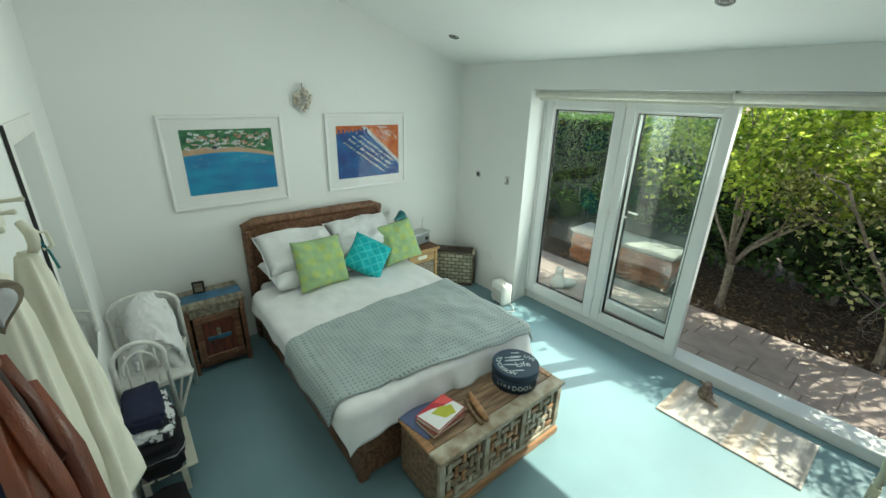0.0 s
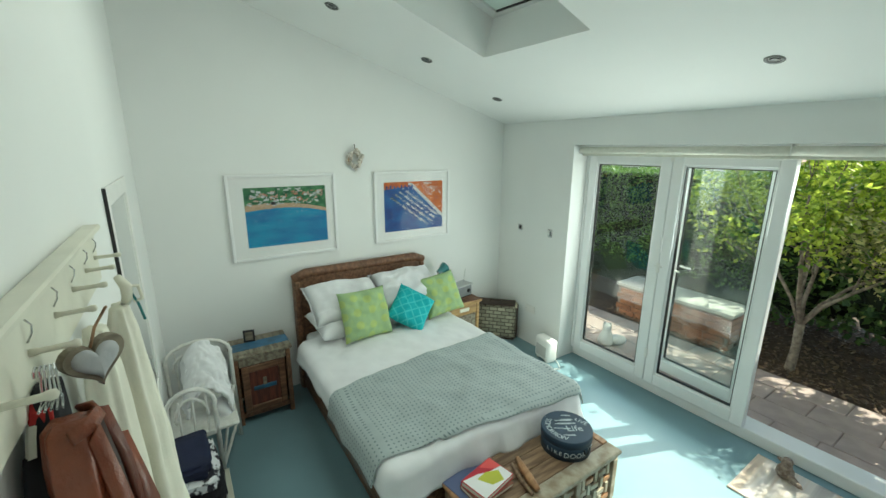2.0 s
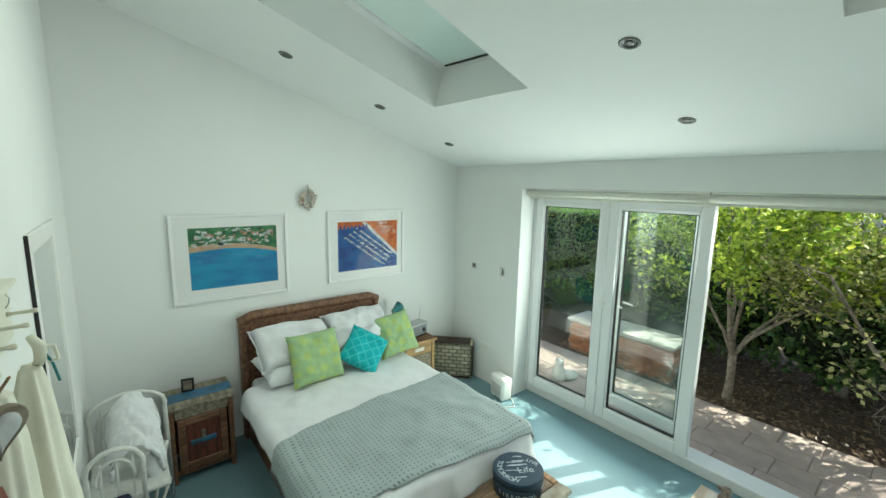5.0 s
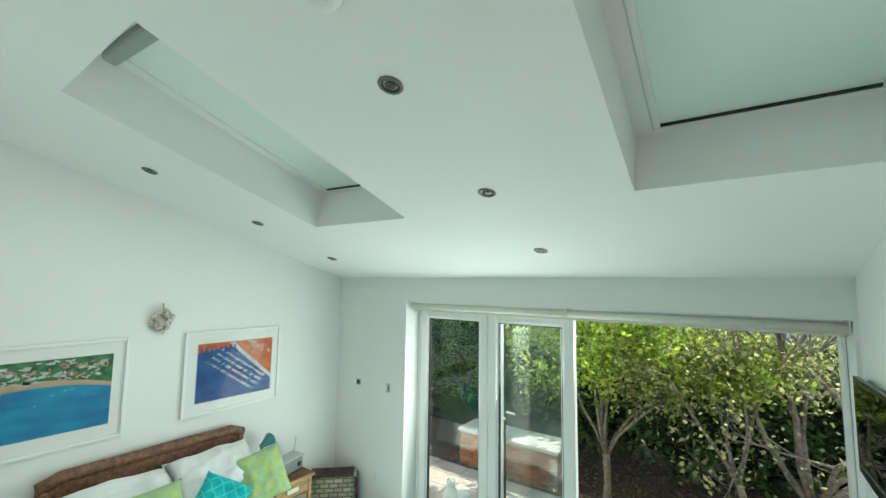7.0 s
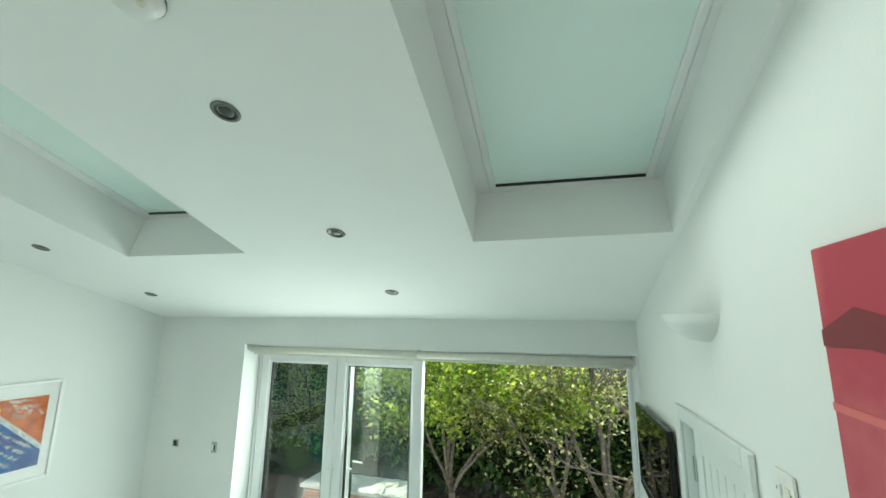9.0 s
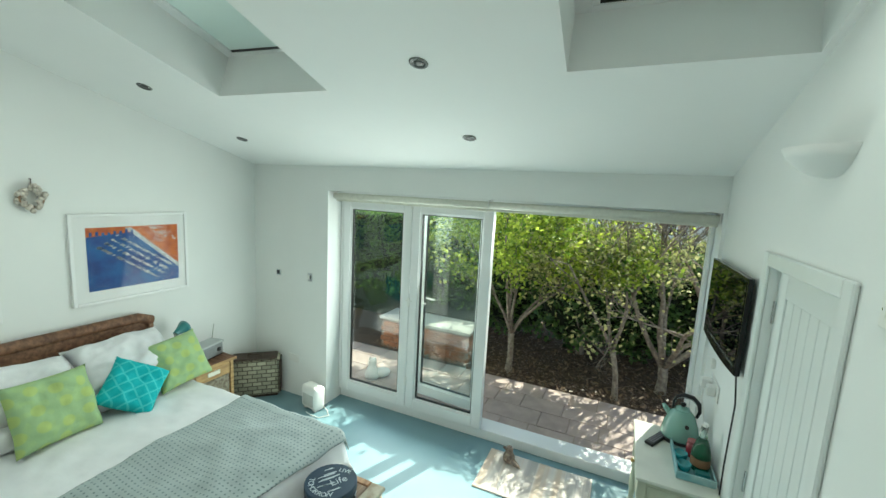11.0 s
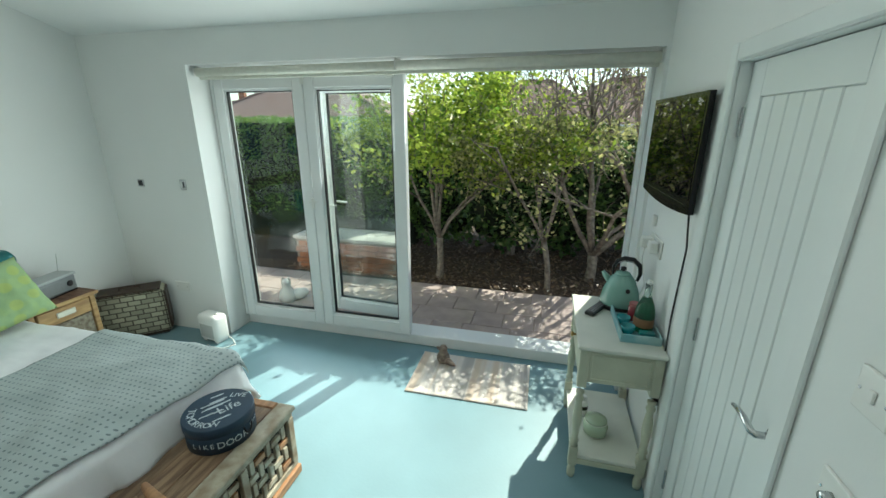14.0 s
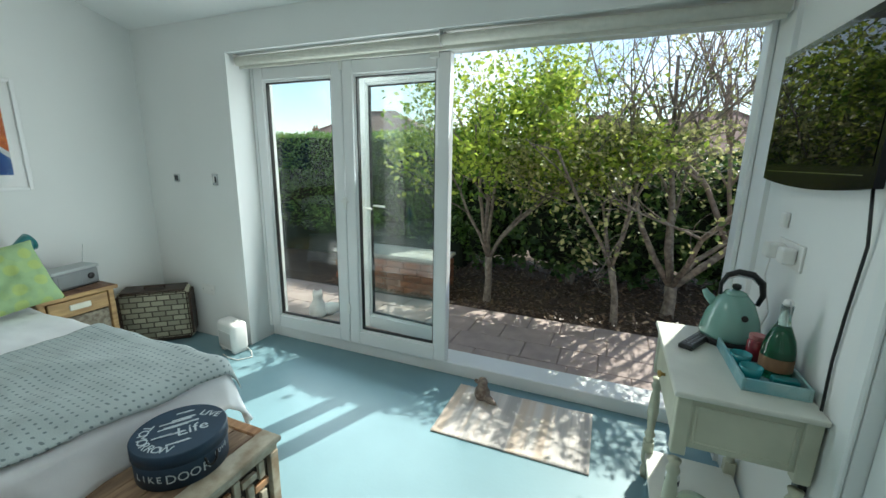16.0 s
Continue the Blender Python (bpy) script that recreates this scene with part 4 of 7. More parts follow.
dabs(p1, "painted_boats", [(rnd.uniform(A0 + 0.05, A1 - 0.03), rnd.uniform(1.56, 1.65), 0.014, 0.004, 0.1) for i in range(9)], M_DAB, 0.0102)
A0, A1, Z0, Z1 = -1.508, -0.837, 1.358, 1.845
p2 = picture(-1.612, -0.757, 1.258, 1.950, A0, A1, Z0, Z1, "white-framed painting of a blue harbour with orange rooftops")
patch(p2, "painted_harbour", [(A0, Z0), (A1, Z0), (A1, 1.50), (-1.19, 1.80), (A0, 1.775)], M_HARB, 0.0095)
patch(p2, "painted_town", [(A0, 1.775), (-1.19, 1.80), (A1, 1.50), (A1, Z1), (A0, Z1)], M_TOWN, 0.0095)
patch(p2, "painted_quay", [(-1.25, 1.835), (-1.20, 1.835), (A1 - 0.0, 1.50), (A1 - 0.0, 1.46)], M_DAB, 0.0100)
sp = []
for i in range(230):
    f = rnd.random()
    row = rnd.choice((0.03, 0.075, 0.12, 0.17))
    y, z = -1.28 + f * 0.42 - row * 0.9, 1.80 - f * 0.30 - row * 0.62
    if y > A0 + 0.03 and z > Z0 + 0.02:
        sp.append((y, z, rnd.uniform(0.012, 0.034), rnd.uniform(0.004, 0.011), rnd.uniform(-0.1, 0.5)))
dabs(p2, "painted_boats", sp, M_DAB, 0.0104)
dabs(p2, "painted_roofs", [(rnd.uniform(-1.15, A1 - 0.03), rnd.uniform(1.70, 1.83), rnd.uniform(0.015, 0.05), rnd.uniform(0.008, 0.02), rnd.uniform(-0.9, -0.3)) for i in range(26)], M_ROOFS, 0.0104)
dabs(p2, "painted_sheds", [(A0 + 0.03 + i * 0.04, 1.79 + rnd.uniform(-0.008, 0.02), 0.018, 0.03, 0) for i in range(8)], M_HARB, 0.0104)

# shell wreath between the pictures
wreath = thing("shell_wreath", pose(0.012, -1.792, 2.063), "small round wreath of pale shells hanging on a hook", "wreath")
part("hook", tube([(0.0, 0, 0.13), (0.02, 0, 0.13), (0.02, 0, 0.10), (0.012, 0, 0.09)], 0.003, 6), M_TRIM, wreath)
part("ring", tube([(0.012, 0.062 * math.cos(a * math.pi / 10), 0.062 * math.sin(a * math.pi / 10)) for a in range(21)], 0.008, 6), M_PINE, wreath)
M_SHELL = mat("pale_shell", (0.62, 0.57, 0.50), 0.45, vary=0.35, scale=60, rand=0.15)
bm = bmesh.new()
add_lathe(bm, [(0.002, 0), (0.014, 0.004), (0.018, 0.012), (0.010, 0.024), (0.003, 0.034)], None, 8)
shell = part("shell", bm, M_SHELL, wreath, "", True)
rnd = random.Random(3)
for i in range(34):
    ob = shell if i == 0 else new("shell", shell.data)
    ob.parent = wreath
    a = i * 2.399
    r = 0.045 + 0.035 * rnd.random()
    ob.matrix_local = Matrix.Translation((0.018 + rnd.random() * 0.012, r * math.cos(a), r * math.sin(a))) @ Euler((rnd.uniform(0, 6), rnd.uniform(0, 6), rnd.uniform(0, 6))).to_matrix().to_4x4()
part("string", tube([(0.013, 0, 0.062), (0.012, 0, 0.092)], 0.002, 5), M_PINE, wreath)

# ---- ceiling spots and smoke alarm ----
M_LENS = mat("spotlight_glass", (0.07, 0.072, 0.07), 0.3, vary=0.2, scale=80)
M_RIM = mat("satin_nickel_rim", (0.20, 0.205, 0.20), 0.6, metal=0.6)
spot = thing("ceiling_spotlight", None, "round brushed chrome recessed ceiling spotlight, unlit", "spotlight", "ceiling spotlights")
part("rim", lathe([(0.034, -0.003), (0.040, -0.006), (0.046, -0.002), (0.046, 0.0)], None, 28, False), M_RIM, spot, "", True)
part("baffle", lathe([(0.0345, -0.003), (0.028, -0.001), (0.0255, 0.0)], None, 24, False), M_BLACK, spot)
part("bulb", lathe([(0.0235, -0.0005), (0.021, -0.003), (0.008, -0.004)], None, 20), M_LENS, spot, "", True)
spots = [(0.552, -0.592), (0.612, -1.390), (0.687, -2.166), (0.752, -2.918), (2.647, -0.577), (2.680, -1.365), (2.726, -2.131)]
for i, (x, y) in enumerate(spots):
    m = Matrix.Translation((x, y, ceil_z(y) - 0.0005)) @ Matrix.Rotation(-SLOPE, 4, "X")
    if i:
        copy_thing(spot, m)
    else:
        spot.matrix_world = m
alarm = thing("smoke_alarm", Matrix.Translation((2.80, -2.485, ceil_z(-2.485) - 0.001)) @ Matrix.Rotation(-SLOPE, 4, "X"), "round white plastic smoke alarm on the ceiling", "smoke alarm")
part("body", lathe([(0.062, 0), (0.062, -0.012), (0.055, -0.03), (0.03, -0.036), (0.005, -0.036)], None, 28), M_WHITEP, alarm, "", True)
part("vent_ring", lathe([(0.0635, -0.004), (0.0635, -0.009)], None, 28, False), M_BLACK, alarm)
part("test_button", lathe([(0.01, -0.036), (0.009, -0.040)], Matrix.Translation((0.02, 0.01, 0)), 14), M_CREAM, alarm)


# ---- blanket chest at the foot of the bed ----
M_CHTOP = mat("mixed_reclaimed_boards", (0.30, 0.20, 0.12), 0.55, rgb2=(0.13, 0.075, 0.045), scale=5, stretch=(8, 1, 8), bump=0.4, bscale=40, rand=0.3)
M_CHPALE = mat("pale_worn_paint", (0.52, 0.48, 0.38), 0.6, rgb2=(0.26, 0.19, 0.12), scale=10, bump=0.4, bscale=50)
M_CHORANGE = mat("warm_bare_pine", (0.50, 0.27, 0.13), 0.5, rgb2=(0.30, 0.15, 0.07), scale=6, stretch=(6, 1, 6), bump=0.3)
M_CHSHADE = mat("recess_shade_brown", (0.05, 0.03, 0.02), 0.7, vary=0.3)
CX0, CX1, CY0, CY1, CZ = 2.055, 2.44, -2.185, -1.150, 0.418
chest = thing("blanket_chest", None, "long reclaimed wooden chest with carved fretwork front panels", "chest")
for i, (a, b) in enumerate(((0.0, 0.10), (0.10, 0.20), (0.20, 0.30))):
    part("lid_board", box(CX0 + a, CX0 + b - 0.002, CY0 + 0.05, CY1 - 0.05, CZ - 0.022, CZ - 0.003 + 0.002 * (i % 2), 0.003), M_CHTOP, chest)
part("lid_edge", box(CX0 + 0.30, CX1 + 0.012, CY0, CY1, CZ - 0.025, CZ, 0.006), M_CHPALE, chest, "pale worn front edge of the lid")
for y0, y1 in ((CY0, CY0 + 0.048), (CY1 - 0.048, CY1)):
    part("lid_edge", box(CX0, CX0 + 0.298, y0, y1, CZ - 0.025, CZ, 0.005), M_CHORANGE, chest)
for y0 in (CY0 + 0.02, CY1 - 0.038):
    part("end_panel", box(CX0 + 0.01, CX1 - 0.035, y0, y0 + 0.018, 0.03, CZ - 0.026), M_CHTOP, chest)
part("back_panel", box(CX0 + 0.01, CX0 + 0.025, CY0 + 0.04, CY1 - 0.04, 0.03, CZ - 0.026), M_CHTOP, chest)
# shade in the fretwork gaps is put into this board's dark colour
part("front_backing", box(CX1 - 0.034, CX1 - 0.026, CY0 + 0.02, CY1 - 0.02, 0.05, CZ - 0.026), M_CHSHADE, chest, "backing board coloured dark as the shade behind the fretwork")
part("plinth", box(CX1 - 0.03, CX1 + 0.012, CY0 + 0.006, CY1 - 0.006, 0.0, 0.052, 0.006), M_CHORANGE, chest, "warm bare pine plinth")
part("top_rail", box(CX1 - 0.026, CX1 - 0.004, CY0 + 0.012, CY1 - 0.012, CZ - 0.058, CZ - 0.026, 0.003), M_CHPALE, chest)
part("bottom_rail", box(CX1 - 0.026, CX1 - 0.004, CY0 + 0.012, CY1 - 0.012, 0.053, 0.085, 0.003), M_CHPALE, chest)
ys = [CY0 + 0.012, CY0 + 0.335, CY0 + 0.645, CY1 - 0.052]
for y in ys:
    part("post", box(CX1 - 0.026, CX1, y, y + 0.04, 0.086, CZ - 0.059, 0.003), M_CHPALE, chest)
rnd = random.Random(8)
fret = ("HHV.VHH", "VH.HHV.", ".VHV.HH")
for p in range(3):
    y0, y1 = ys[p] + 0.048, ys[p + 1] - 0.008
    z0, z1 = 0.092, CZ - 0.065
    cw, ch = (y1 - y0) / 5, (z1 - z0) / 4
    for i in range(5):
        for j in range(4):
            cy, cz = y0 + (i + 0.5) * cw, z0 + (j + 0.5) * ch
            if (i + j + p) % 2 == 0:
                q = (cy - cw * 0.68, cy + cw * 0.52, cz - ch * 0.30, cz + ch * 0.16)
            else:
                q = (cy - cw * 0.26, cy + cw * 0.22, cz - ch * 0.60, cz + ch * 0.52)
            q = (max(y0, q[0]), min(y1, q[1]), max(z0, q[2]), min(z1, q[3]))
            dx = rnd.uniform(0, 0.004)
            part("fret_piece", box(CX1 - 0.025, CX1 - 0.010 + dx, *q, 0.002), M_CHPALE if rnd.random() < 0.75 else M_CHORANGE, chest)

# books lying on the chest
M_PAPER = mat("book_pages", (0.72, 0.68, 0.58), 0.9, vary=0.15, scale=200, stretch=(0.1, 0.1, 6))


def book(w, h, t, m, cover, label):
    b = thing("book", m, label, "book")
    part("page_block", box(-w / 2 + 0.004, w / 2 - 0.004, -h / 2 + 0.003, h / 2 - 0.006, 0.003, t - 0.003), M_PAPER, b, "cream page edges")
    for z in (0, t - 0.003):
        part("cover", box(-w / 2, w / 2, -h / 2, h / 2, z, z + 0.003, 0.001), cover, b)
    part("spine", box(-w / 2 - 0.002, -w / 2 + 0.002, -h / 2, h / 2, 0, t, 0.001), cover, b)
    return b


M_RED = mat("red_book_cover", (0.50, 0.03, 0.05), 0.35)
M_NAVY = mat("slate_blue_cover", (0.10, 0.13, 0.25), 0.5)
bk0 = book(0.22, 0.29, 0.008, pose(2.155, -2.02, CZ - 0.001, 0, 0, 10), M_NAVY, "thin slate-blue folder lying under the books")
bk1 = book(0.16, 0.235, 0.022, pose(2.225, -2.005, CZ + 0.0072, 0, 0, 4), mat("brown_book_cover", (0.25, 0.10, 0.06), 0.5), "brown paperback book at the bottom of the pile")
bk2 = book(0.165, 0.235, 0.028, pose(2.215, -1.995, CZ + 0.0295, 0, 0, 12), M_RED, "white and red book with a lime patch on its cover")
for pts, mm, lab in ((((-0.075, -0.112), (0.080, -0.112), (0.080, 0.112), (0.0, 0.112), (-0.02, 0.03), (-0.05, -0.02)), M_MOUNT, "white cover area"), (((-0.03, -0.05), (0.05, -0.02), (0.07, 0.05), (0.01, 0.08), (-0.03, 0.02)), mat("lime_print", (0.50, 0.52, 0.06), 0.4), "lime printed patch"), (((-0.075, 0.02), (-0.02, 0.06), (0.0, 0.112), (-0.08, 0.114)), mat("orange_print", (0.75, 0.10, 0.10), 0.4), "coral printed corner")):
    bm = bmesh.new()
    z = 0.0285 + 0.0004 * (1 + ("lime" in lab) + 2 * ("coral" in lab))
    bm.faces.new([bm.verts.new((x, y, z)) for x, y in pts])
    part("cover_print", bm, mm, bk2, lab)

# short carved stick
stick = tagged(bm_obj("carved_stick", tube([(2.17, -1.735, CZ + 0.021), (2.24, -1.765, CZ + 0.026), (2.33, -1.79, CZ + 0.024), (2.39, -1.80, CZ + 0.019)], [0.013, 0.021, 0.024, 0.016], 8), M_CHORANGE, None, "", True), "short rough carved brown wooden stick lying on the chest", "wooden ornament")
stick2 = tagged(bm_obj("carved_stick", tube([(2.18, -1.785, CZ + 0.012), (2.29, -1.825, CZ + 0.015), (2.39, -1.84, CZ + 0.013)], [0.008, 0.014, 0.010], 8), M_CHTOP, None, "", True), "thin brown wooden stick lying beside a thicker one", "wooden ornament")

# round navy hat box with white lettering
M_HATNAVY = mat("navy_printed_card", (0.016, 0.045, 0.085), 0.55, vary=0.25, scale=12, bump=0.05)
M_LETTER = mat("white_print", (0.55, 0.62, 0.66), 0.6)
R, H = 0.150, 0.130
hb = thing("hat_box", pose(2.232, -1.398, CZ, 0, 0, 0), "round navy card hat box with white printed words on the chest", "hat box")
part("tub", lathe([(R - 0.005, 0), (R - 0.003, H - 0.03)], None, 48), M_HATNAVY, hb, "", True).data.polygons.foreach_set("use_smooth", [True] * 48 + [False] * 2)
lid = part("lid", lathe([(R, H - 0.045), (R, H - 0.004), (R - 0.004, H)], None, 48), M_HATNAVY, hb, "navy lid with white words", True)
lid.data.polygons.foreach_set("use_smooth", [True] * 96 + [False] * 2)


def words(text, size, m, parent, label=""):
    cu = bpy.data.curves.new("lettering", "FONT")
    cu.body, cu.size, cu.align_x, cu.align_y, cu.extrude, cu.resolution_u = text, size, "CENTER", "CENTER", 0.0004, 2
    tmp = bpy.data.objects.new("lettering", cu)
    me = bpy.data.meshes.new_from_object(tmp)
    bpy.data.objects.remove(tmp)
    me.materials.clear()
    me.materials.append(M_LETTER)
    ob = new("lettering", me)
    ob.parent = parent
    ob.matrix_local = m
    if label:
        ob["label"] = label
    return ob


def on_lid(text, size, x, y, turn):
    return words(text, size, pose(x, y, H + 0.0008, 0, 0, turn), hb, "white printed word")


# the lettering reads from the foot of the bed
for k, ch in enumerate("TOMORROW"):
    a = radians(232 + 13 * k - 90)
    words(ch, 0.046, pose(0.112 * math.cos(radians(205 + 14 * k)), 0.112 * math.sin(radians(205 + 14 * k)), H + 0.0008, 0, 0, 205 + 14 * k + 90), hb)
on_lid("Life", 0.070, 0.04, 0.02, 58)
on_lid("LIVE", 0.042, 0.02, 0.105, 15)
for k, (x, y, w) in enumerate(((-0.045, 0.045, 0.07), (-0.03, -0.005, 0.09), (0.005, -0.03, 0.07), (-0.075, 0.07, 0.05), (-0.02, 0.02, 0.11), (-0.015, -0.055, 0.06), (-0.05, 0.02, 0.10), (0.06, -0.05, 0.07))):
    part("printed_line", box(-w / 2, w / 2, -0.003, 0.003, H, H + 0.0010), M_LETTER, hb).matrix_local = pose(x, y, 0, 0, 0, 58)
    part("printed_line", box(-w / 3, w / 3, -0.002, 0.002, H, H + 0.0010), M_LETTER, hb).matrix_local = pose(x + 0.012, y + 0.012, 0, 0, 0, 58)
for word, z, size, a0 in (("DOOR", 0.042, 0.046, -48), ("LIKE", 0.045, 0.034, -92), ("LOVE", 0.062, 0.022, 8)):
    for k, ch in enumerate(word):
        a = radians(a0 + k * size * 0.78 / R * 57.3)
        words(ch, size, Matrix.Translation((R * math.cos(a) - 0.002 * math.cos(a), R * math.sin(a) - 0.002 * math.sin(a), z)) @ Matrix.Rotation(a + radians(90), 4, "Z") @ Matrix.Rotation(radians(90), 4, "X"), hb)
part("cord", tube([(R * math.cos(a) * 1.01, R * math.sin(a) * 1.01, z) for a, z in ((-0.15, 0.075), (-0.1, 0.045), (0.0, 0.035), (0.12, 0.045), (0.16, 0.075))], 0.004, 6), M_BLACK, hb, "black cord handle", True)

# ---- rug and doorstop at the threshold ----
M_RUG = mat("striped_rug", (0.58, 0.50, 0.42), 0.95, bump=0.6, bscale=300)
nt = M_RUG.node_tree
n, ln = nt.nodes, nt.links
tc = n.new("ShaderNodeTexCoord")
sep = n.new("ShaderNodeSeparateXYZ")
ln.new(tc.outputs["Object"], sep.inputs["Vector"])
nz = n.new("ShaderNodeTexNoise")
nz.noise_dimensions = "1D"
nz.inputs["Scale"].default_value, nz.inputs["Detail"].default_value = 9.0, 3.0
ln.new(sep.outputs["X"], nz.inputs["W"])
rp = n.new("ShaderNodeValToRGB")
rp.color_ramp.elements[0].position, rp.color_ramp.elements[1].position = 0.38, 0.62
rp.color_ramp.elements[0].color, rp.color_ramp.elements[1].color = (0.46, 0.43, 0.41, 1), (0.66, 0.54, 0.44, 1)
e = rp.color_ramp.elements.new(0.5)
e.color = (0.72, 0.66, 0.61, 1)
ln.new(nz.outputs["Fac"], rp.inputs["Fac"])
ln.new(rp.outputs["Color"], n["Principled BSDF"].inputs["Base Color"])
bm = bmesh.new()
bmesh.ops.create_grid(bm, x_segments=40, y_segments=24, size=0.5)
for v in bm.verts:
    v.co = Vector((v.co.x * 0.848, v.co.y * 0.520, 0.008 + 0.0015 * noise.noise(v.co * 9)))
rug = bm_obj("rug", bm, M_RUG, None, "", True)
rug.matrix_world = pose(3.183, -0.118, 0, 0, 0, 0.6)
tagged(rug, "small striped beige and grey woven rug before the threshold", "rug")
thick(rug, 0.007)

M_SEAL = mat("brown_speckled_ornament", (0.13, 0.09, 0.07), 0.7, rgb2=(0.30, 0.24, 0.20), scale=40, bump=0.5, bscale=90)
bm = lathe([(0.002, 0), (0.040, 0.006), (0.052, 0.03), (0.048, 0.06), (0.034, 0.085), (0.030, 0.10), (0.034, 0.118), (0.024, 0.138), (0.002, 0.145)], Matrix.Identity(4), 16)
add_lathe(bm, [(0.002, 0), (0.026, 0.01), (0.024, 0.06), (0.012, 0.12), (0.002, 0.14)], Matrix.Translation((0.02, 0.0, 0.026)) @ Matrix.Rotation(radians(82), 4, "Y") @ Matrix.Rotation(0.3, 4, "X"), 12)
add_lathe(bm, [(0.002, 0), (0.014, 0.006), (0.010, 0.03), (0.002, 0.036)], Matrix.Translation((-0.022, -0.012, 0.112)) @ Matrix.Rotation(radians(-90), 4, "Y"), 10)
stop = bm_obj("doorstop", bm, M_SEAL, None, "", True)
stop.matrix_world = pose(2.94, 0.03, 0.009, 0, 0, -25)
tagged(stop, "small brown speckled animal-shaped doorstop standing on the rug", "doorstop")


# ---- cream side table and what stands on it ----
TX0, TX1, TY0, TY1, TZ = 3.824, 4.216, -0.862, -0.225, 0.797
M_TABLE = mat("sage_cream_paint", (0.52, 0.53, 0.41), 0.5, vary=0.14, scale=7, bump=0.15, bscale=60, rv=0.08)
M_TTOP = mat("pale_table_top", (0.66, 0.67, 0.60), 0.35, vary=0.10, scale=6, bump=0.08, bscale=60, rv=0.1)
table = thing("side_table", None, "cream painted side table with one drawer and turned legs", "side table")
part("tabletop", box(TX0, TX1, TY0, TY1, TZ - 0.02, TZ, 0.006, None, 2), M_TTOP, table)
ax0, ax1, ay0, ay1 = TX0 + 0.02, TX1 - 0.012, TY0 + 0.022, TY1 - 0.022
for y0, y1 in ((ay0, ay0 + 0.018), (ay1 - 0.018, ay1)):
    part("apron", box(ax0 + 0.02, ax1 - 0.02, y0, y1, TZ - 0.20, TZ - 0.021, 0.002), M_TABLE, table)
for y in (ay0 - 0.004, ay1 - 0.004):
    bm = frame_bm(ax0 + 0.045, ax1 - 0.045, TZ - 0.185, TZ - 0.045, 0.010, y, y + 0.008, 0.002)
    part("panel_moulding", bm, M_TABLE, table)
part("apron", box(ax1 - 0.02, ax1 - 0.004, ay0 + 0.018, ay1 - 0.018, TZ - 0.20, TZ - 0.021), M_TABLE, table)
part("drawer", box(ax0 - 0.003, ax0 + 0.018, ay0 + 0.05, ay1 - 0.05, TZ - 0.18, TZ - 0.035, 0.004), M_TABLE, table)
part("front_rail", box(ax0, ax0 + 0.016, ay0 + 0.03, ay1 - 0.03, TZ - 0.20, TZ - 0.183), M_TABLE, table)
part("knob", lathe([(0.006, 0), (0.007, 0.012), (0.014, 0.018), (0.012, 0.026), (0.003, 0.028)], Matrix.Translation((ax0 - 0.003, (ay0 + ay1) / 2, TZ - 0.105)) @ Matrix.Rotation(radians(-90), 4, "Y"), 16), mat("brass_knob", (0.45, 0.30, 0.12), 0.35, metal=1.0), table, "small brass drawer knob", True)
legp = [(0.017, 0.0), (0.021, 0.02), (0.021, 0.05), (0.014, 0.065), (0.022, 0.085)]
legp2 = [(0.022, 0.20), (0.015, 0.215), (0.023, 0.235), (0.016, 0.255), (0.018, 0.30), (0.024, 0.36), (0.021, 0.42), (0.015, 0.47), (0.023, 0.49), (0.015, 0.51), (0.022, 0.53)]
first = True
for x in (ax0 + 0.016, ax1 - 0.016):
    for y in (ay0 + 0.016, ay1 - 0.016):
        leg = part("leg", lathe(legp, Matrix.Translation((x, y, 0)), 16), M_TABLE, table, "turned leg", True)
        part("leg_block", box(x - 0.022, x + 0.022, y - 0.022, y + 0.022, TZ - 0.232, TZ - 0.0205, 0.003), M_TABLE, table)
        part("leg_block", box(x - 0.022, x + 0.022, y - 0.022, y + 0.022, 0.085, 0.20, 0.003), M_TABLE, table)
        part("leg_turning", lathe(legp2, Matrix.Translation((x, y, 0)), 16), M_TABLE, table, "", True)
part("shelf", box(ax0 + 0.004, ax1 - 0.004, ay0 + 0.004, ay1 - 0.004, 0.125, 0.145, 0.003), M_TTOP, table, "pale lower shelf")
for y in (ay0 - 0.002, ay1 - 0.016):
    part("stretcher", box(ax0 + 0.038, ax1 - 0.038, y, y + 0.018, 0.095, 0.124, 0.002), M_TABLE, table)

# kettle
M_KETTLE = mat("mint_enamel", (0.20, 0.38, 0.33), 0.25, vary=0.05, coat=0.6)
ket = thing("kettle", pose(4.075, -0.340, TZ) @ Matrix.Diagonal((1.04, 1.04, 1.16, 1)), "mint green pyramid kettle with black arched handle and base", "kettle")
part("base", lathe([(0.098, 0), (0.100, 0.012), (0.096, 0.024)], None, 32), M_BLACK, ket, "", True)
part("body", lathe([(0.101, 0.024), (0.103, 0.035), (0.090, 0.09), (0.066, 0.145), (0.045, 0.168), (0.040, 0.172)], None, 32), M_KETTLE, ket, "", True)
part("lid", lathe([(0.041, 0.170), (0.036, 0.180), (0.012, 0.187)], None, 24), M_KETTLE, ket, "", True)
part("knob", lathe([(0.008, 0.186), (0.016, 0.196), (0.014, 0.206), (0.003, 0.21)], None, 16), M_BLACK, ket, "", True)
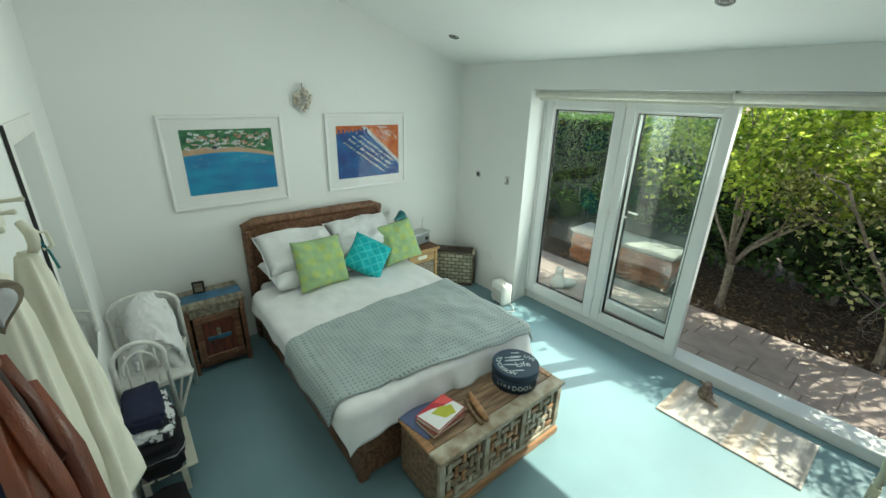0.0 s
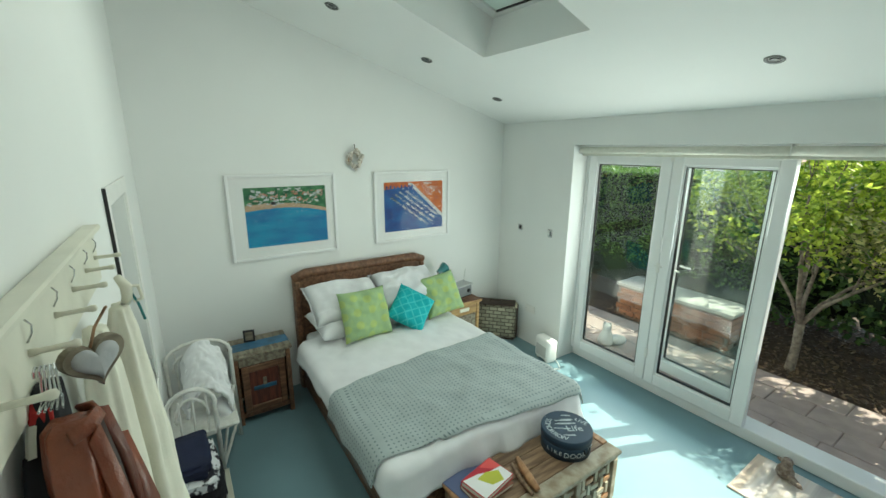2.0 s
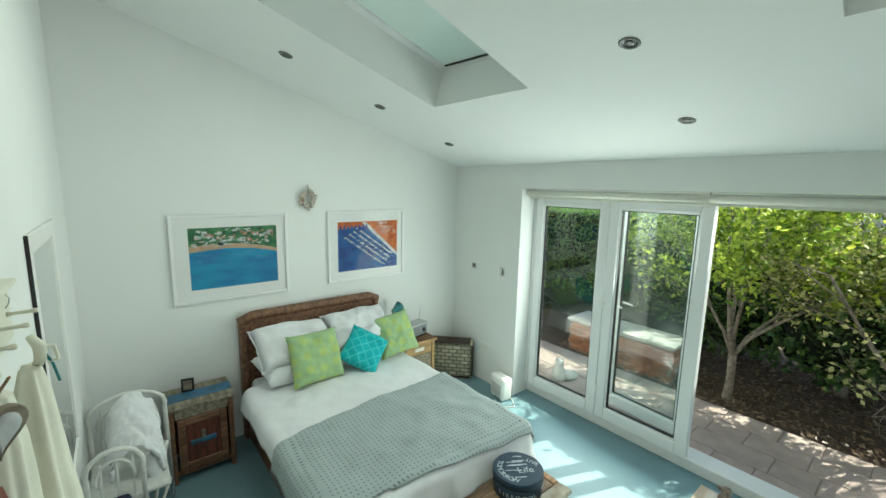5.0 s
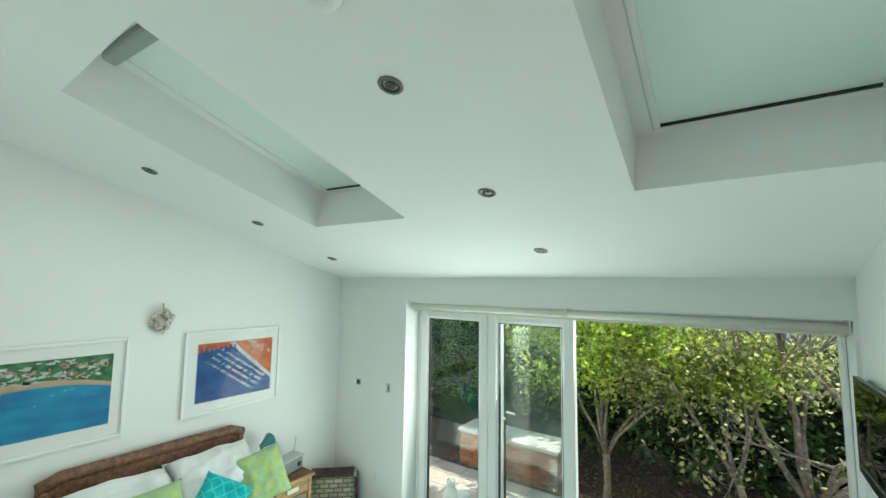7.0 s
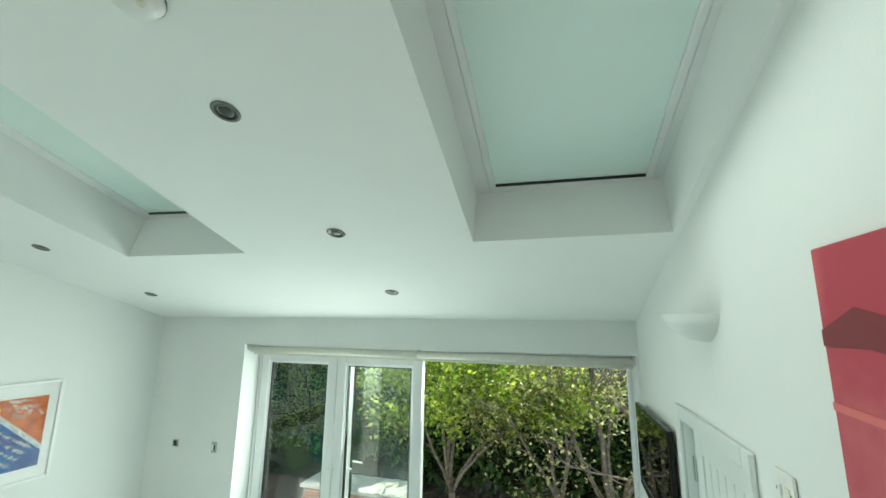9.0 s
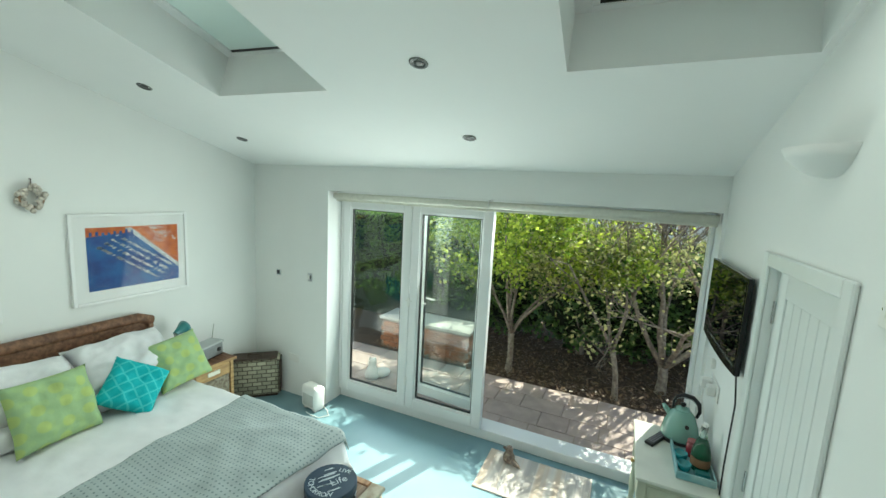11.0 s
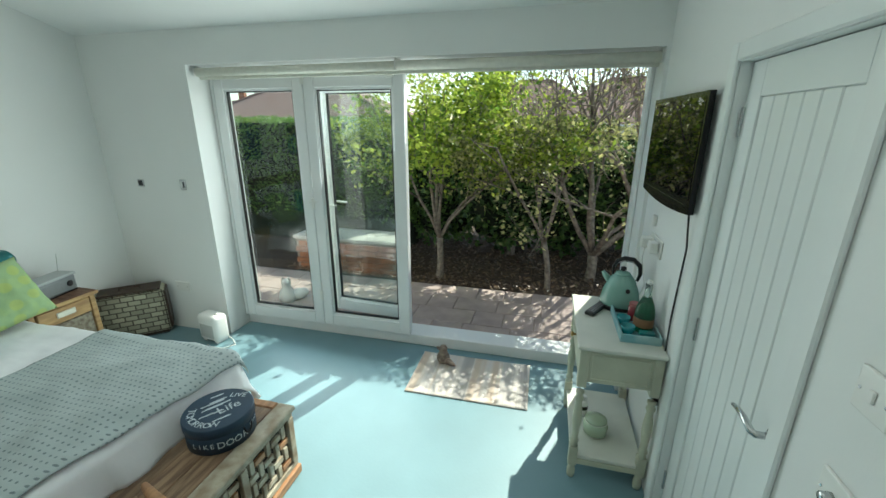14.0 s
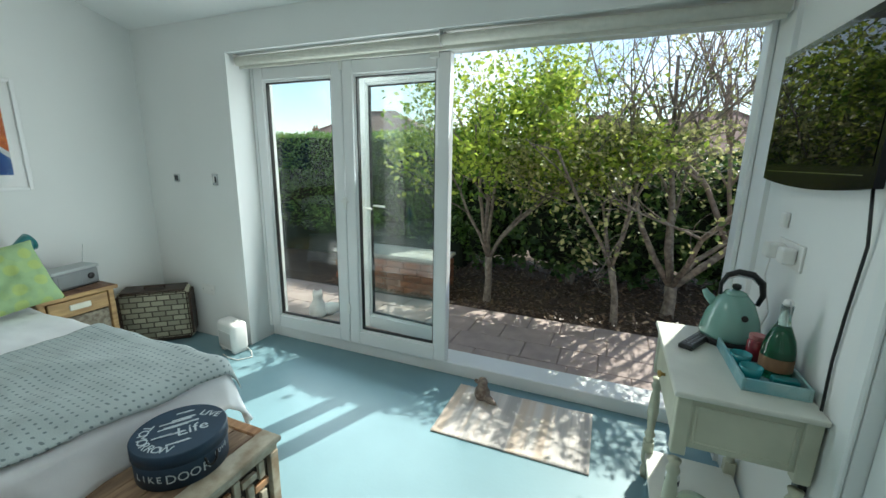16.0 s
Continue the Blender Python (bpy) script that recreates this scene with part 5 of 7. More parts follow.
part("spout", tube([(-0.055, 0.012, 0.125), (-0.088, 0.018, 0.155), (-0.100, 0.022, 0.172)], [0.020, 0.014, 0.009], 10), M_KETTLE, ket, "", True)
hp = [(-0.050, 0.0, 0.168), (-0.052, 0, 0.205), (-0.035, 0, 0.238), (0.0, 0, 0.252), (0.045, 0, 0.246), (0.078, 0, 0.218), (0.086, 0, 0.175), (0.074, 0, 0.140)]
part("handle", tube(hp, [0.007, 0.007, 0.009, 0.010, 0.011, 0.012, 0.010, 0.008], 10), M_BLACK, ket, "black arched handle", True)
part("handle_trim", tube([(x, y, z - 0.013) for x, y, z in hp[1:6]], 0.004, 8), M_CHROME, ket, "chrome strip under the handle", True)
part("gauge", lathe([(0.011, 0), (0.011, 0.006), (0.006, 0.008)], Matrix.Translation((0.02, -0.078, 0.108)) @ Matrix.Rotation(radians(66), 4, "X"), 16), M_BLACK, ket)

# tray and its things
M_TRAY = mat("teal_washed_tray", (0.16, 0.36, 0.40), 0.6, rgb2=(0.34, 0.50, 0.50), scale=12, bump=0.2)
tray = thing("tray", pose(4.112, -0.565, TZ), "washed teal wooden tray on the side table", "tray")
tw, tl = 0.092, 0.20
part("tray_base", box(-tw, tw, -tl, tl, 0, 0.007, 0.002), M_TRAY, tray)
for x0, x1, y0, y1 in ((-tw, -tw + 0.01, -tl, tl), (tw - 0.01, tw, -tl, tl), (-tw + 0.01, tw - 0.01, -tl, -tl + 0.01), (-tw + 0.01, tw - 0.01, tl - 0.01, tl)):
    part("tray_side", box(x0, x1, y0, y1, 0.007, 0.042, 0.002), M_TRAY, tray)
M_GREENG = mat("green_glass", (0.02, 0.22, 0.10), 0.08, spec=0.6)
M_GREENG.node_tree.nodes["Principled BSDF"].inputs["Transmission Weight"].default_value = 0.75
M_CLEARG = mat("pale_glass", (0.70, 0.85, 0.80), 0.05)
M_CLEARG.node_tree.nodes["Principled BSDF"].inputs["Transmission Weight"].default_value = 0.85
bot = thing("swing_top_bottle", pose(4.145, -0.625, TZ + 0.0072), "green glass swing-top bottle standing on the tray", "bottle")
part("glass_body", lathe([(0.044, 0), (0.047, 0.01), (0.047, 0.10), (0.040, 0.135), (0.020, 0.185)], None, 24), M_GREENG, bot, "", True)
part("neck", lathe([(0.020, 0.185), (0.016, 0.21), (0.017, 0.252)], None, 20), M_CLEARG, bot, "clear glass neck", True)
part("stopper", lathe([(0.014, 0.252), (0.016, 0.262), (0.009, 0.272)], None, 16), M_WHITEP, bot, "", True)
part("wire_clip", tube([(0.0, -0.02, 0.215), (0.0, -0.027, 0.245), (0.0, -0.012, 0.268), (0.0, 0.012, 0.268), (0.0, 0.027, 0.245), (0.0, 0.02, 0.215)], 0.002, 6), M_CHROME, bot)
part("label", lathe([(0.0478, 0.03), (0.0478, 0.075)], None, 24, False), mat("brown_label", (0.22, 0.12, 0.06), 0.6), bot, "brown paper label", True)
jar = thing("jar", pose(4.12, -0.510, TZ + 0.0072), "small jar of dark red jam on the tray", "jar")
part("body", lathe([(0.028, 0), (0.030, 0.006), (0.030, 0.072), (0.024, 0.08)], None, 20), mat("dark_red_jar", (0.20, 0.02, 0.03), 0.15, coat=0.3), jar, "", True)
part("lid", lathe([(0.027, 0.08), (0.027, 0.094), (0.025, 0.096)], None, 20), mat("white_dark_lid", (0.35, 0.12, 0.12), 0.4), jar)
for x, y, lab in ((4.06, -0.575, "small turquoise glazed cup on the tray"), (4.065, -0.675, "small turquoise glazed dish near the tray's edge")):
    cup = thing("cup", pose(x, y, TZ + 0.0072), lab, "cup")
    part("bowl", lathe([(0.022, 0), (0.030, 0.01), (0.034, 0.042), (0.031, 0.042), (0.026, 0.012), (0.004, 0.008)], None, 22, False), mat("turquoise_glaze", (0.02, 0.28, 0.32), 0.2, coat=0.5), cup, "", True)
sach = tagged(bm_obj("sachet_box", box(4.11, 4.18, -0.735, -0.700, TZ + 0.0072, TZ + 0.045, 0.003), M_TEAL), "small dark teal box of sachets in the tray", "box")
rem = thing("remote_control", pose(3.945, -0.43, TZ, 0, 0, -30), "black television remote control lying on the table", "remote control")
part("body", box(-0.026, 0.026, -0.095, 0.095, 0, 0.020, 0.006, None, 2), M_BLACK, rem)
bm = bmesh.new()
for i in range(3):
    for j in range(7):
        add_box(bm, -0.018 + i * 0.014, -0.010 + i * 0.014, -0.07 + j * 0.02, -0.06 + j * 0.02, 0.0195, 0.022)
tagged(part("buttons", bm, mat("grey_buttons", (0.25, 0.25, 0.28), 0.5), rem, "grey rubber buttons"), kind="stuff")
part("display", box(-0.018, 0.018, 0.07, 0.088, 0.0195, 0.0207), M_GREYPL, rem)

# on the lower shelf
sb = thing("small_bottle", pose(3.93, -0.50, 0.1455), "small white bottle with a black band on the lower shelf", "bottle")
part("body", lathe([(0.026, 0), (0.027, 0.005), (0.027, 0.085), (0.018, 0.10)], None, 20), M_WHITEP, sb, "", True)
part("band", lathe([(0.0276, 0.045), (0.0276, 0.07)], None, 20, False), M_BLACK, sb)
part("cap", lathe([(0.016, 0.10), (0.016, 0.125), (0.014, 0.128)], None, 16), M_WHITEP, sb)
gj = thing("storage_jar", pose(3.985, -0.645, 0.1455), "round pale green ceramic jar on the lower shelf", "jar")
M_PGREEN = mat("pale_green_glaze", (0.40, 0.50, 0.36), 0.2, vary=0.1, coat=0.4)
part("body", lathe([(0.040, 0), (0.062, 0.015), (0.066, 0.06), (0.056, 0.09)], None, 26), M_PGREEN, gj, "", True)
part("lid", lathe([(0.057, 0.09), (0.058, 0.098), (0.02, 0.108), (0.004, 0.11)], None, 26), M_PGREEN, gj, "", True)
part("rim", lathe([(0.060, 0.088), (0.060, 0.093)], None, 26, False), M_CREAM, gj)

# ---- television on its bracket ----
M_SCREEN = mat("glossy_black_screen", (0.003, 0.003, 0.004), 0.01, spec=0.3)
M_GLOSSBLK = mat("gloss_black_bezel", (0.005, 0.005, 0.006), 0.22, spec=0.3)
tv = thing("television", tilted((4.172, -0.470, 1.685), (0.018, -1.0, 0), (0.0, 0.0, 1.0)), "wall-mounted flat black television reflecting the garden", "television")
# local x runs south along the screen, y into the wall, z up
w, z0, z1 = 0.383, -0.235, 0.238


def outline(inset, y):
    pts = []
    for i in range(13):
        f = -1 + i / 6
        pts.append((f * (w - inset), y, z0 + inset - 0.022 * (1 - f * f)))
    pts += [((w - inset), y, z1 - inset), (-(w - inset), y, z1 - inset)]
    return pts


def extrude_outline(pts, dy):
    bm = bmesh.new()
    a = [bm.verts.new(p) for p in pts]
    b = [bm.verts.new((p[0], p[1] + dy, p[2])) for p in pts]
    bm.faces.new(a)
    bm.faces.new(b[::-1])
    for i in range(len(a)):
        bm.faces.new((a[i], b[i], b[(i + 1) % len(a)], a[(i + 1) % len(a)]))
    bmesh.ops.recalc_face_normals(bm, faces=bm.faces[:])
    return bm


part("casing", extrude_outline(outline(0, 0), 0.022), M_GLOSSBLK, tv)
part("screen", box(-w + 0.022, w - 0.022, -0.0015, 0.003, z0 + 0.055, z1 - 0.022), M_SCREEN, tv, "glossy black screen")
part("trim_line", box(-w + 0.04, w - 0.05, -0.002, 0.002, z0 + 0.030, z0 + 0.033), M_CHROME, tv, "thin silver trim line")
part("bracket", box(-0.06, 0.06, 0.022, 0.046, -0.08, 0.08), M_BLACK, tv)
cable = tagged(bm_obj("television_cable", tube([(4.195, -0.82, 1.45), (4.208, -0.83, 1.30), (4.212, -0.80, 1.10), (4.212, -0.79, 0.95), (4.211, -0.80, 0.80), (4.209, -0.79, 0.66), (4.209, -0.785, 0.55)], 0.0042, 6), M_BLACK, None, "", True), "black cable hanging from the television down the wall", "cable")
adapter = tagged(bm_obj("cable_adapter", box(4.196, 4.219, -0.815, -0.765, 0.50, 0.56, 0.006), M_BLACK), "small black adapter at the end of the television cable", "adapter")

# sockets above the table
sock = plate(EAST(-0.355, 1.180), 0.230, 0.095, M_WHITEP, "white plastic double socket with white plugs above the table", "socket", [], name="socket", screws=False)
for x, w2, d2 in ((-0.050, 0.06, 0.045), (0.055, 0.058, 0.06)):
    part("plug", box(x - w2 / 2, x + w2 / 2, 0.009, 0.009 + d2, -0.028, 0.030, 0.008, None, 2), M_WHITEP, sock, "white plug")
part("plug_cable", tube([(0.036, 0.05, -0.025), (0.055, 0.05, -0.10), (0.06, 0.03, -0.19), (0.04, 0.02, -0.25), (0.0, 0.05, -0.30)], 0.003, 6), M_WHITEP, sock, "thin white cable", True)
box2 = tagged(bm_obj("wall_sensor", box(W - 0.022, W, -0.285, -0.245, 1.265, 1.325, 0.005), M_WHITEP), "small white plastic sensor box above the socket", "sensor")

plate(EAST(-1.862, 1.338), 0.088, 0.088, M_WHITEP, "square white plastic light switch beside the door", "light switch", [(0, 0, 0.014, 0.026, 0.006, M_WHITEP)])
sw = plate(EAST(-1.856, 1.096), 0.088, 0.088, M_WHITEP, "square white plastic dimmer switch below the light switch", "light switch")
part("dimmer_knob", lathe([(0.012, 0), (0.011, 0.018), (0.009, 0.020)], Matrix.Translation((0, 0.009, 0)) @ Matrix.Rotation(radians(-90), 4, "X"), 18), M_CHROME, sw, "chrome dimmer knob", True)
plate(EAST(-1.852, 2.025), 0.088, 0.088, M_WHITEP, "square white plastic fused switch high on the wall", "switch", [(0.018, 0.0, 0.016, 0.03, 0.005, M_WHITEP), (-0.018, 0.0, 0.022, 0.03, 0.004, M_CREAM)], name="fused_switch")

# plaster uplighter
up = thing("wall_uplighter", pose(W, -1.400, 2.352), "plain white plaster half-bowl wall uplighter, unlit", "wall light")
bm = bmesh.new()
rings = []
nseg = 20
prof = [(0.02, 0.0), (0.055, 0.008), (0.09, 0.028), (0.122, 0.060), (0.140, 0.094), (0.133, 0.094), (0.11, 0.060), (0.03, 0.02)]
for r, z in prof:
    rings.append([bm.verts.new((-r * 1.0 * math.sin(math.pi * i / nseg), -r * 1.05 * math.cos(math.pi * i / nseg), z)) for i in range(nseg + 1)])
for a, b in zip(rings, rings[1:]):
    for i in range(nseg):
        bm.faces.new((a[i], a[i + 1], b[i + 1], b[i]))
part("bowl", bm, M_WALL, up, "", True)
part("bulb", lathe([(0.012, 0.03), (0.02, 0.05), (0.014, 0.075), (0.003, 0.082)], Matrix.Translation((-0.04, 0, 0)), 14), M_WHITEP, up, "", True)
part("wall_plate", box(-0.006, 0.0, -0.06, 0.06, 0.01, 0.07), M_WALL, up)

# red canvas print
M_REDP = mat("crimson_print", (0.42, 0.03, 0.06), 0.6, rgb2=(0.52, 0.08, 0.10), scale=3, lo=0.45, hi=0.55)
canvas = thing("canvas_picture", None, "large red abstract canvas picture on the wall past the door", "picture")
cy0, cy1, cz0, cz1 = -2.90, -2.112, 1.548, 2.556
part("canvas", box(W - 0.018, W - 0.001, cy0, cy1, cz0, cz1, 0.003), M_REDP, canvas)
xx = W - 0.0185


def shape(name, pts, material, off):
    bm = bmesh.new()
    bm.faces.new([bm.verts.new((xx - off, y, z)) for y, z in pts])
    return part(name, bm, material, canvas)


M_DKRED = mat("dark_red_print", (0.18, 0.01, 0.02), 0.6)
M_PKRED = mat("coral_print", (0.62, 0.12, 0.12), 0.6)
shape("painted_band", [(cy1 - 0.0, 2.40), (cy1 - 0.1, 2.44), (cy1 - 0.26, 2.40), (cy1 - 0.3, 2.34), (cy1 - 0.12, 2.37), (cy1, 2.37)], M_DKRED, 0.0006)
shape("painted_band", [(cy1, 2.27), (cy1 - 0.4, 2.25), (cy1 - 0.4, 2.235), (cy1, 2.255)], M_PKRED, 0.0006)
shape("painted_patch", [(cy1 - 0.12, 1.80), (cy1 - 0.5, 1.9), (cy1 - 0.6, 1.6), (cy1 - 0.2, 1.6)], M_PKRED, 0.0006)
shape("painted_patch", [(cy1 - 0.03, 1.98), (cy1 - 0.35, 2.1), (cy1 - 0.3, 1.95), (cy1 - 0.08, 1.84)], M_DKRED, 0.0010)


# ---- peg rail on the south wall and what hangs from it ----
RX0, RX1 = 1.985, 4.10
rail = thing("peg_rail", None, "long cream painted board with wooden pegs and a top ledge", "coat rack")
part("board", box(RX0, RX1, S, S + 0.022, 1.760, 1.900, 0.004), M_CREAM, rail)
part("ledge", box(RX0 - 0.005, RX1, S, S + 0.040, 1.9005, 1.915, 0.004), M_CREAM, rail, "narrow cream ledge")
PEGS = [2.045, 2.185, 2.343, 2.501, 2.662, 2.818, 3.30, 3.60, 3.90]
for x in PEGS:
    part("peg", lathe([(0.0062, 0), (0.0048, 0.012), (0.0048, 0.042), (0.0068, 0.050), (0.006, 0.056), (0.002, 0.058)], Matrix.Translation((x, S + 0.022, 1.834)) @ Matrix.Rotation(radians(-88), 4, "X"), 12), M_CREAM, rail, "turned cream peg", True)
    part("wire_hook", tube([(x, S + 0.023, 1.850), (x + 0.002, S + 0.030, 1.864), (x + 0.003, S + 0.032, 1.877), (x + 0.003, S + 0.026, 1.886)], 0.0013, 6), M_CHROME, rail, "small bent wire hook", True)

# heart ornament
heart = thing("heart_ornament", pose(2.625, S + 0.082, 1.790, 0, 4, -55), "wooden heart ornament with a pale padded centre hanging by a cord", "ornament")


def heart_pts(s, y, n=36):
    pts = []
    for i in range(n):
        a = 2 * math.pi * i / n
        x = 16 * math.sin(a) ** 3
        z = 13 * math.cos(a) - 5 * math.cos(2 * a) - 2 * math.cos(3 * a) - math.cos(4 * a)
        pts.append((x * s, y, z * s))
    return pts


hs = 0.0028
bm = bmesh.new()
loops = [[bm.verts.new(p) for p in heart_pts(k, y)] for k, y in ((hs * 0.96, -0.009), (hs, -0.006), (hs, 0.006), (hs * 0.96, 0.009))]
bm.faces.new(loops[0])
bm.faces.new(loops[-1][::-1])
for a, b in zip(loops, loops[1:]):
    for i in range(len(a)):
        bm.faces.new((a[i], b[i], b[(i + 1) % len(a)], a[(i + 1) % len(a)]))
bmesh.ops.recalc_face_normals(bm, faces=bm.faces[:])
part("wooden_heart", bm, M_GREYWOOD, heart)
for s in (-1, 1):
    bm = bmesh.new()
    loops = [[bm.verts.new(p) for p in heart_pts(k, s * y)] for k, y in ((hs * 0.74, 0.009), (hs * 0.70, 0.014), (hs * 0.45, 0.018))]
    bm.faces.new(loops[-1])
    for a, b in zip(loops, loops[1:]):
        for i in range(len(a)):
            bm.faces.new((a[i], b[i], b[(i + 1) % len(a)], a[(i + 1) % len(a)]))
    bmesh.ops.recalc_face_normals(bm, faces=bm.faces[:])
    part("padded_centre", bm, mat("silver_grey_felt", (0.50, 0.52, 0.54), 0.9, vary=0.1, scale=30, bump=0.4), heart, "pale padded heart centre", True)
part("cord", tube([(0, 0, 0.02), (-0.008, 0.012, 0.055), (-0.020, 0.034, 0.089)], 0.0022, 6), M_PINE, heart, "twisted brown cord")


hung = []


def hanging(name, path, material, label, cat, seed, folds=0.010, nv=44, hem=None):
    """A garment hung against the wall. path: (z, x0, x1, y0, y1) from top to bottom, a closed tube flattened on the wall."""
    bm = bmesh.new()
    rings = []
    n = 56
    rows = []
    for k in range(len(path) - 1):
        steps = max(2, int(nv * (path[k][0] - path[k + 1][0]) / (path[0][0] - path[-1][0])))
        for s in range(steps):
            f = s / steps
            rows.append([p + (q - p) * f for p, q in zip(path[k], path[k + 1])])
    rows.append(list(path[-1]))
    for z, x0, x1, y0, y1 in rows:
        ring = []
        drop = (path[0][0] - z) / (path[0][0] - path[-1][0])
        for i in range(n):
            a = 2 * math.pi * i / n
            cx, cy = (x0 + x1) / 2, (y0 + y1) / 2
            ex = math.copysign(abs(math.cos(a)) ** 0.75, math.cos(a))
            ey = math.copysign(abs(math.sin(a)) ** 0.75, math.sin(a))
            x, y = cx + ex * (x1 - x0) / 2, cy + ey * (y1 - y0) / 2
            f = folds * (0.25 + drop) * (math.sin(a * 7 + seed + z * 2.0) + 1.2 * noise.noise(Vector((x * 11, a * 1.3, z * 2.3 + seed))) + 0.6 * noise.noise(Vector((x * 22, y * 20, z * 7 + seed))))
            y = max(S + 0.005, y + f * ey * 1.2)
            x += f * ex * 0.9
            ring.append(bm.verts.new((x, y, z + (hem or 0) * math.sin(a * 5 + seed) * drop ** 6)))
        rings.append(ring)
    for a, b in zip(rings, rings[1:]):
        for i in range(n):
            bm.faces.new((a[i], b[i], b[(i + 1) % n], a[(i + 1) % n]))
    bm.faces.new(rings[0][::-1])
    bm.faces.new(rings[-1])
    bmesh.ops.recalc_face_normals(bm, faces=bm.faces[:])
    hung.append(bm_obj(name, bm, material, None, "", True))
    return tagged(hung[-1], label, cat)


M_LEATHER = mat("rust_brown_leather", (0.30, 0.080, 0.032), 0.34, rgb2=(0.13, 0.030, 0.014), scale=5, bump=0.35, bscale=160, rv=0.08, coat=0.15)
M_DARKCL = mat("black_wool", (0.010, 0.010, 0.014), 0.95, vary=0.3, scale=9, bump=0.4)
M_NAVYCL = mat("navy_wool", (0.014, 0.020, 0.055), 0.95, vary=0.3, scale=9, bump=0.4)
M_REDCL = mat("red_cotton", (0.45, 0.03, 0.03), 0.9, vary=0.2)
M_LINEN = mat("cream_linen", (0.80, 0.79, 0.68), 0.95, vary=0.10, scale=7, bump=0.4, bscale=60)

jacket = hanging("leather_jacket", [(1.768, 2.775, 2.825, S + 0.050, S + 0.105), (1.760, 2.750, 2.86, S + 0.042, S + 0.112), (1.72, 2.725, 2.90, S + 0.040, S + 0.116), (1.60, 2.68, 2.93, S + 0.038, S + 0.122), (1.3, 2.60, 2.95, S + 0.036, S + 0.126), (1.05, 2.57, 2.96, S + 0.036, S + 0.126)], M_LEATHER, "rust-brown leather jacket hanging on a hanger from the peg rail", "jacket", 2.0, 0.010)
M_LINING = mat("dark_brown_lining", (0.035, 0.014, 0.010), 0.6, vary=0.3, scale=9, bump=0.3)


def strip(name, rows, material, label, t=0.006):
    """A folded strip of cloth: rows of points across it, from its top down."""
    bm = bmesh.new()
    g = [[bm.verts.new(p) for p in r] for r in rows]
    for r, r2 in zip(g, g[1:]):
        for i in range(len(r) - 1):
            bm.faces.new((r[i], r[i + 1], r2[i + 1], r2[i]))
    ob = part(name, bm, material, jacket, label, True)
    thick(ob, t)


strip("neck_opening", [[(2.785, S + 0.110, 1.765), (2.81, S + 0.116, 1.766), (2.84, S + 0.110, 1.765)],
                       [(2.775, S + 0.122, 1.69), (2.80, S + 0.127, 1.685), (2.825, S + 0.122, 1.69)],
                       [(2.765, S + 0.130, 1.60), (2.775, S + 0.132, 1.59), (2.79, S + 0.130, 1.60)],
                       [(2.765, S + 0.132, 1.52), (2.769, S + 0.133, 1.50), (2.773, S + 0.132, 1.52)]], M_LINING, "dark opening between the lapels", 0.002)
strip("lapel", [[(2.840, S + 0.100, 1.772), (2.855, S + 0.118, 1.762), (2.875, S + 0.104, 1.745)],
                [(2.825, S + 0.124, 1.69), (2.86, S + 0.137, 1.66), (2.90, S + 0.122, 1.65)],
                [(2.79, S + 0.134, 1.60), (2.825, S + 0.146, 1.55), (2.87, S + 0.132, 1.52)],
                [(2.773, S + 0.136, 1.52), (2.785, S + 0.144, 1.46), (2.80, S + 0.134, 1.42)]], M_LEATHER, "folded leather lapel")
strip("lapel", [[(2.785, S + 0.100, 1.772), (2.770, S + 0.118, 1.765), (2.752, S + 0.104, 1.755)],
                [(2.775, S + 0.122, 1.69), (2.750, S + 0.134, 1.67), (2.72, S + 0.118, 1.66)],
                [(2.765, S + 0.132, 1.60), (2.750, S + 0.140, 1.57), (2.73, S + 0.126, 1.55)]], M_LEATHER, "folded leather lapel")
strip("sleeve", [[(2.70, S + 0.108, 1.70), (2.675, S + 0.124, 1.69), (2.655, S + 0.100, 1.66)],
                 [(2.68, S + 0.122, 1.55), (2.650, S + 0.150, 1.54), (2.61, S + 0.112, 1.52)],
                 [(2.67, S + 0.126, 1.30), (2.625, S + 0.158, 1.28), (2.575, S + 0.112, 1.28)],
                 [(2.66, S + 0.128, 1.08), (2.61, S + 0.158, 1.06), (2.56, S + 0.112, 1.06)]], M_LEATHER, "leather sleeve hanging beside the front", 0.010)
strip("pocket_flap", [[(2.72, S + 0.128, 1.42), (2.68, S + 0.134, 1.41), (2.645, S + 0.130, 1.43)],
                      [(2.725, S + 0.134, 1.37), (2.68, S + 0.142, 1.355), (2.65, S + 0.136, 1.38)]], M_LINING, "dark pocket flap", 0.004)
strip("collar", [[(2.745, S + 0.080, 1.772), (2.765, S + 0.104, 1.778), (2.81, S + 0.114, 1.780), (2.85, S + 0.104, 1.778), (2.875, S + 0.080, 1.770)],
                 [(2.742, S + 0.088, 1.758), (2.760, S + 0.114, 1.760), (2.81, S + 0.122, 1.764), (2.855, S + 0.114, 1.758), (2.882, S + 0.088, 1.752)]], M_LEATHER, "leather collar")
jacket.matrix_world = Matrix.Translation((2.83, S + 0.04, -0.018)) @ Matrix.Diagonal((0.50, 0.82, 1, 1)) @ Matrix.Translation((-2.80, -S - 0.04, 0))
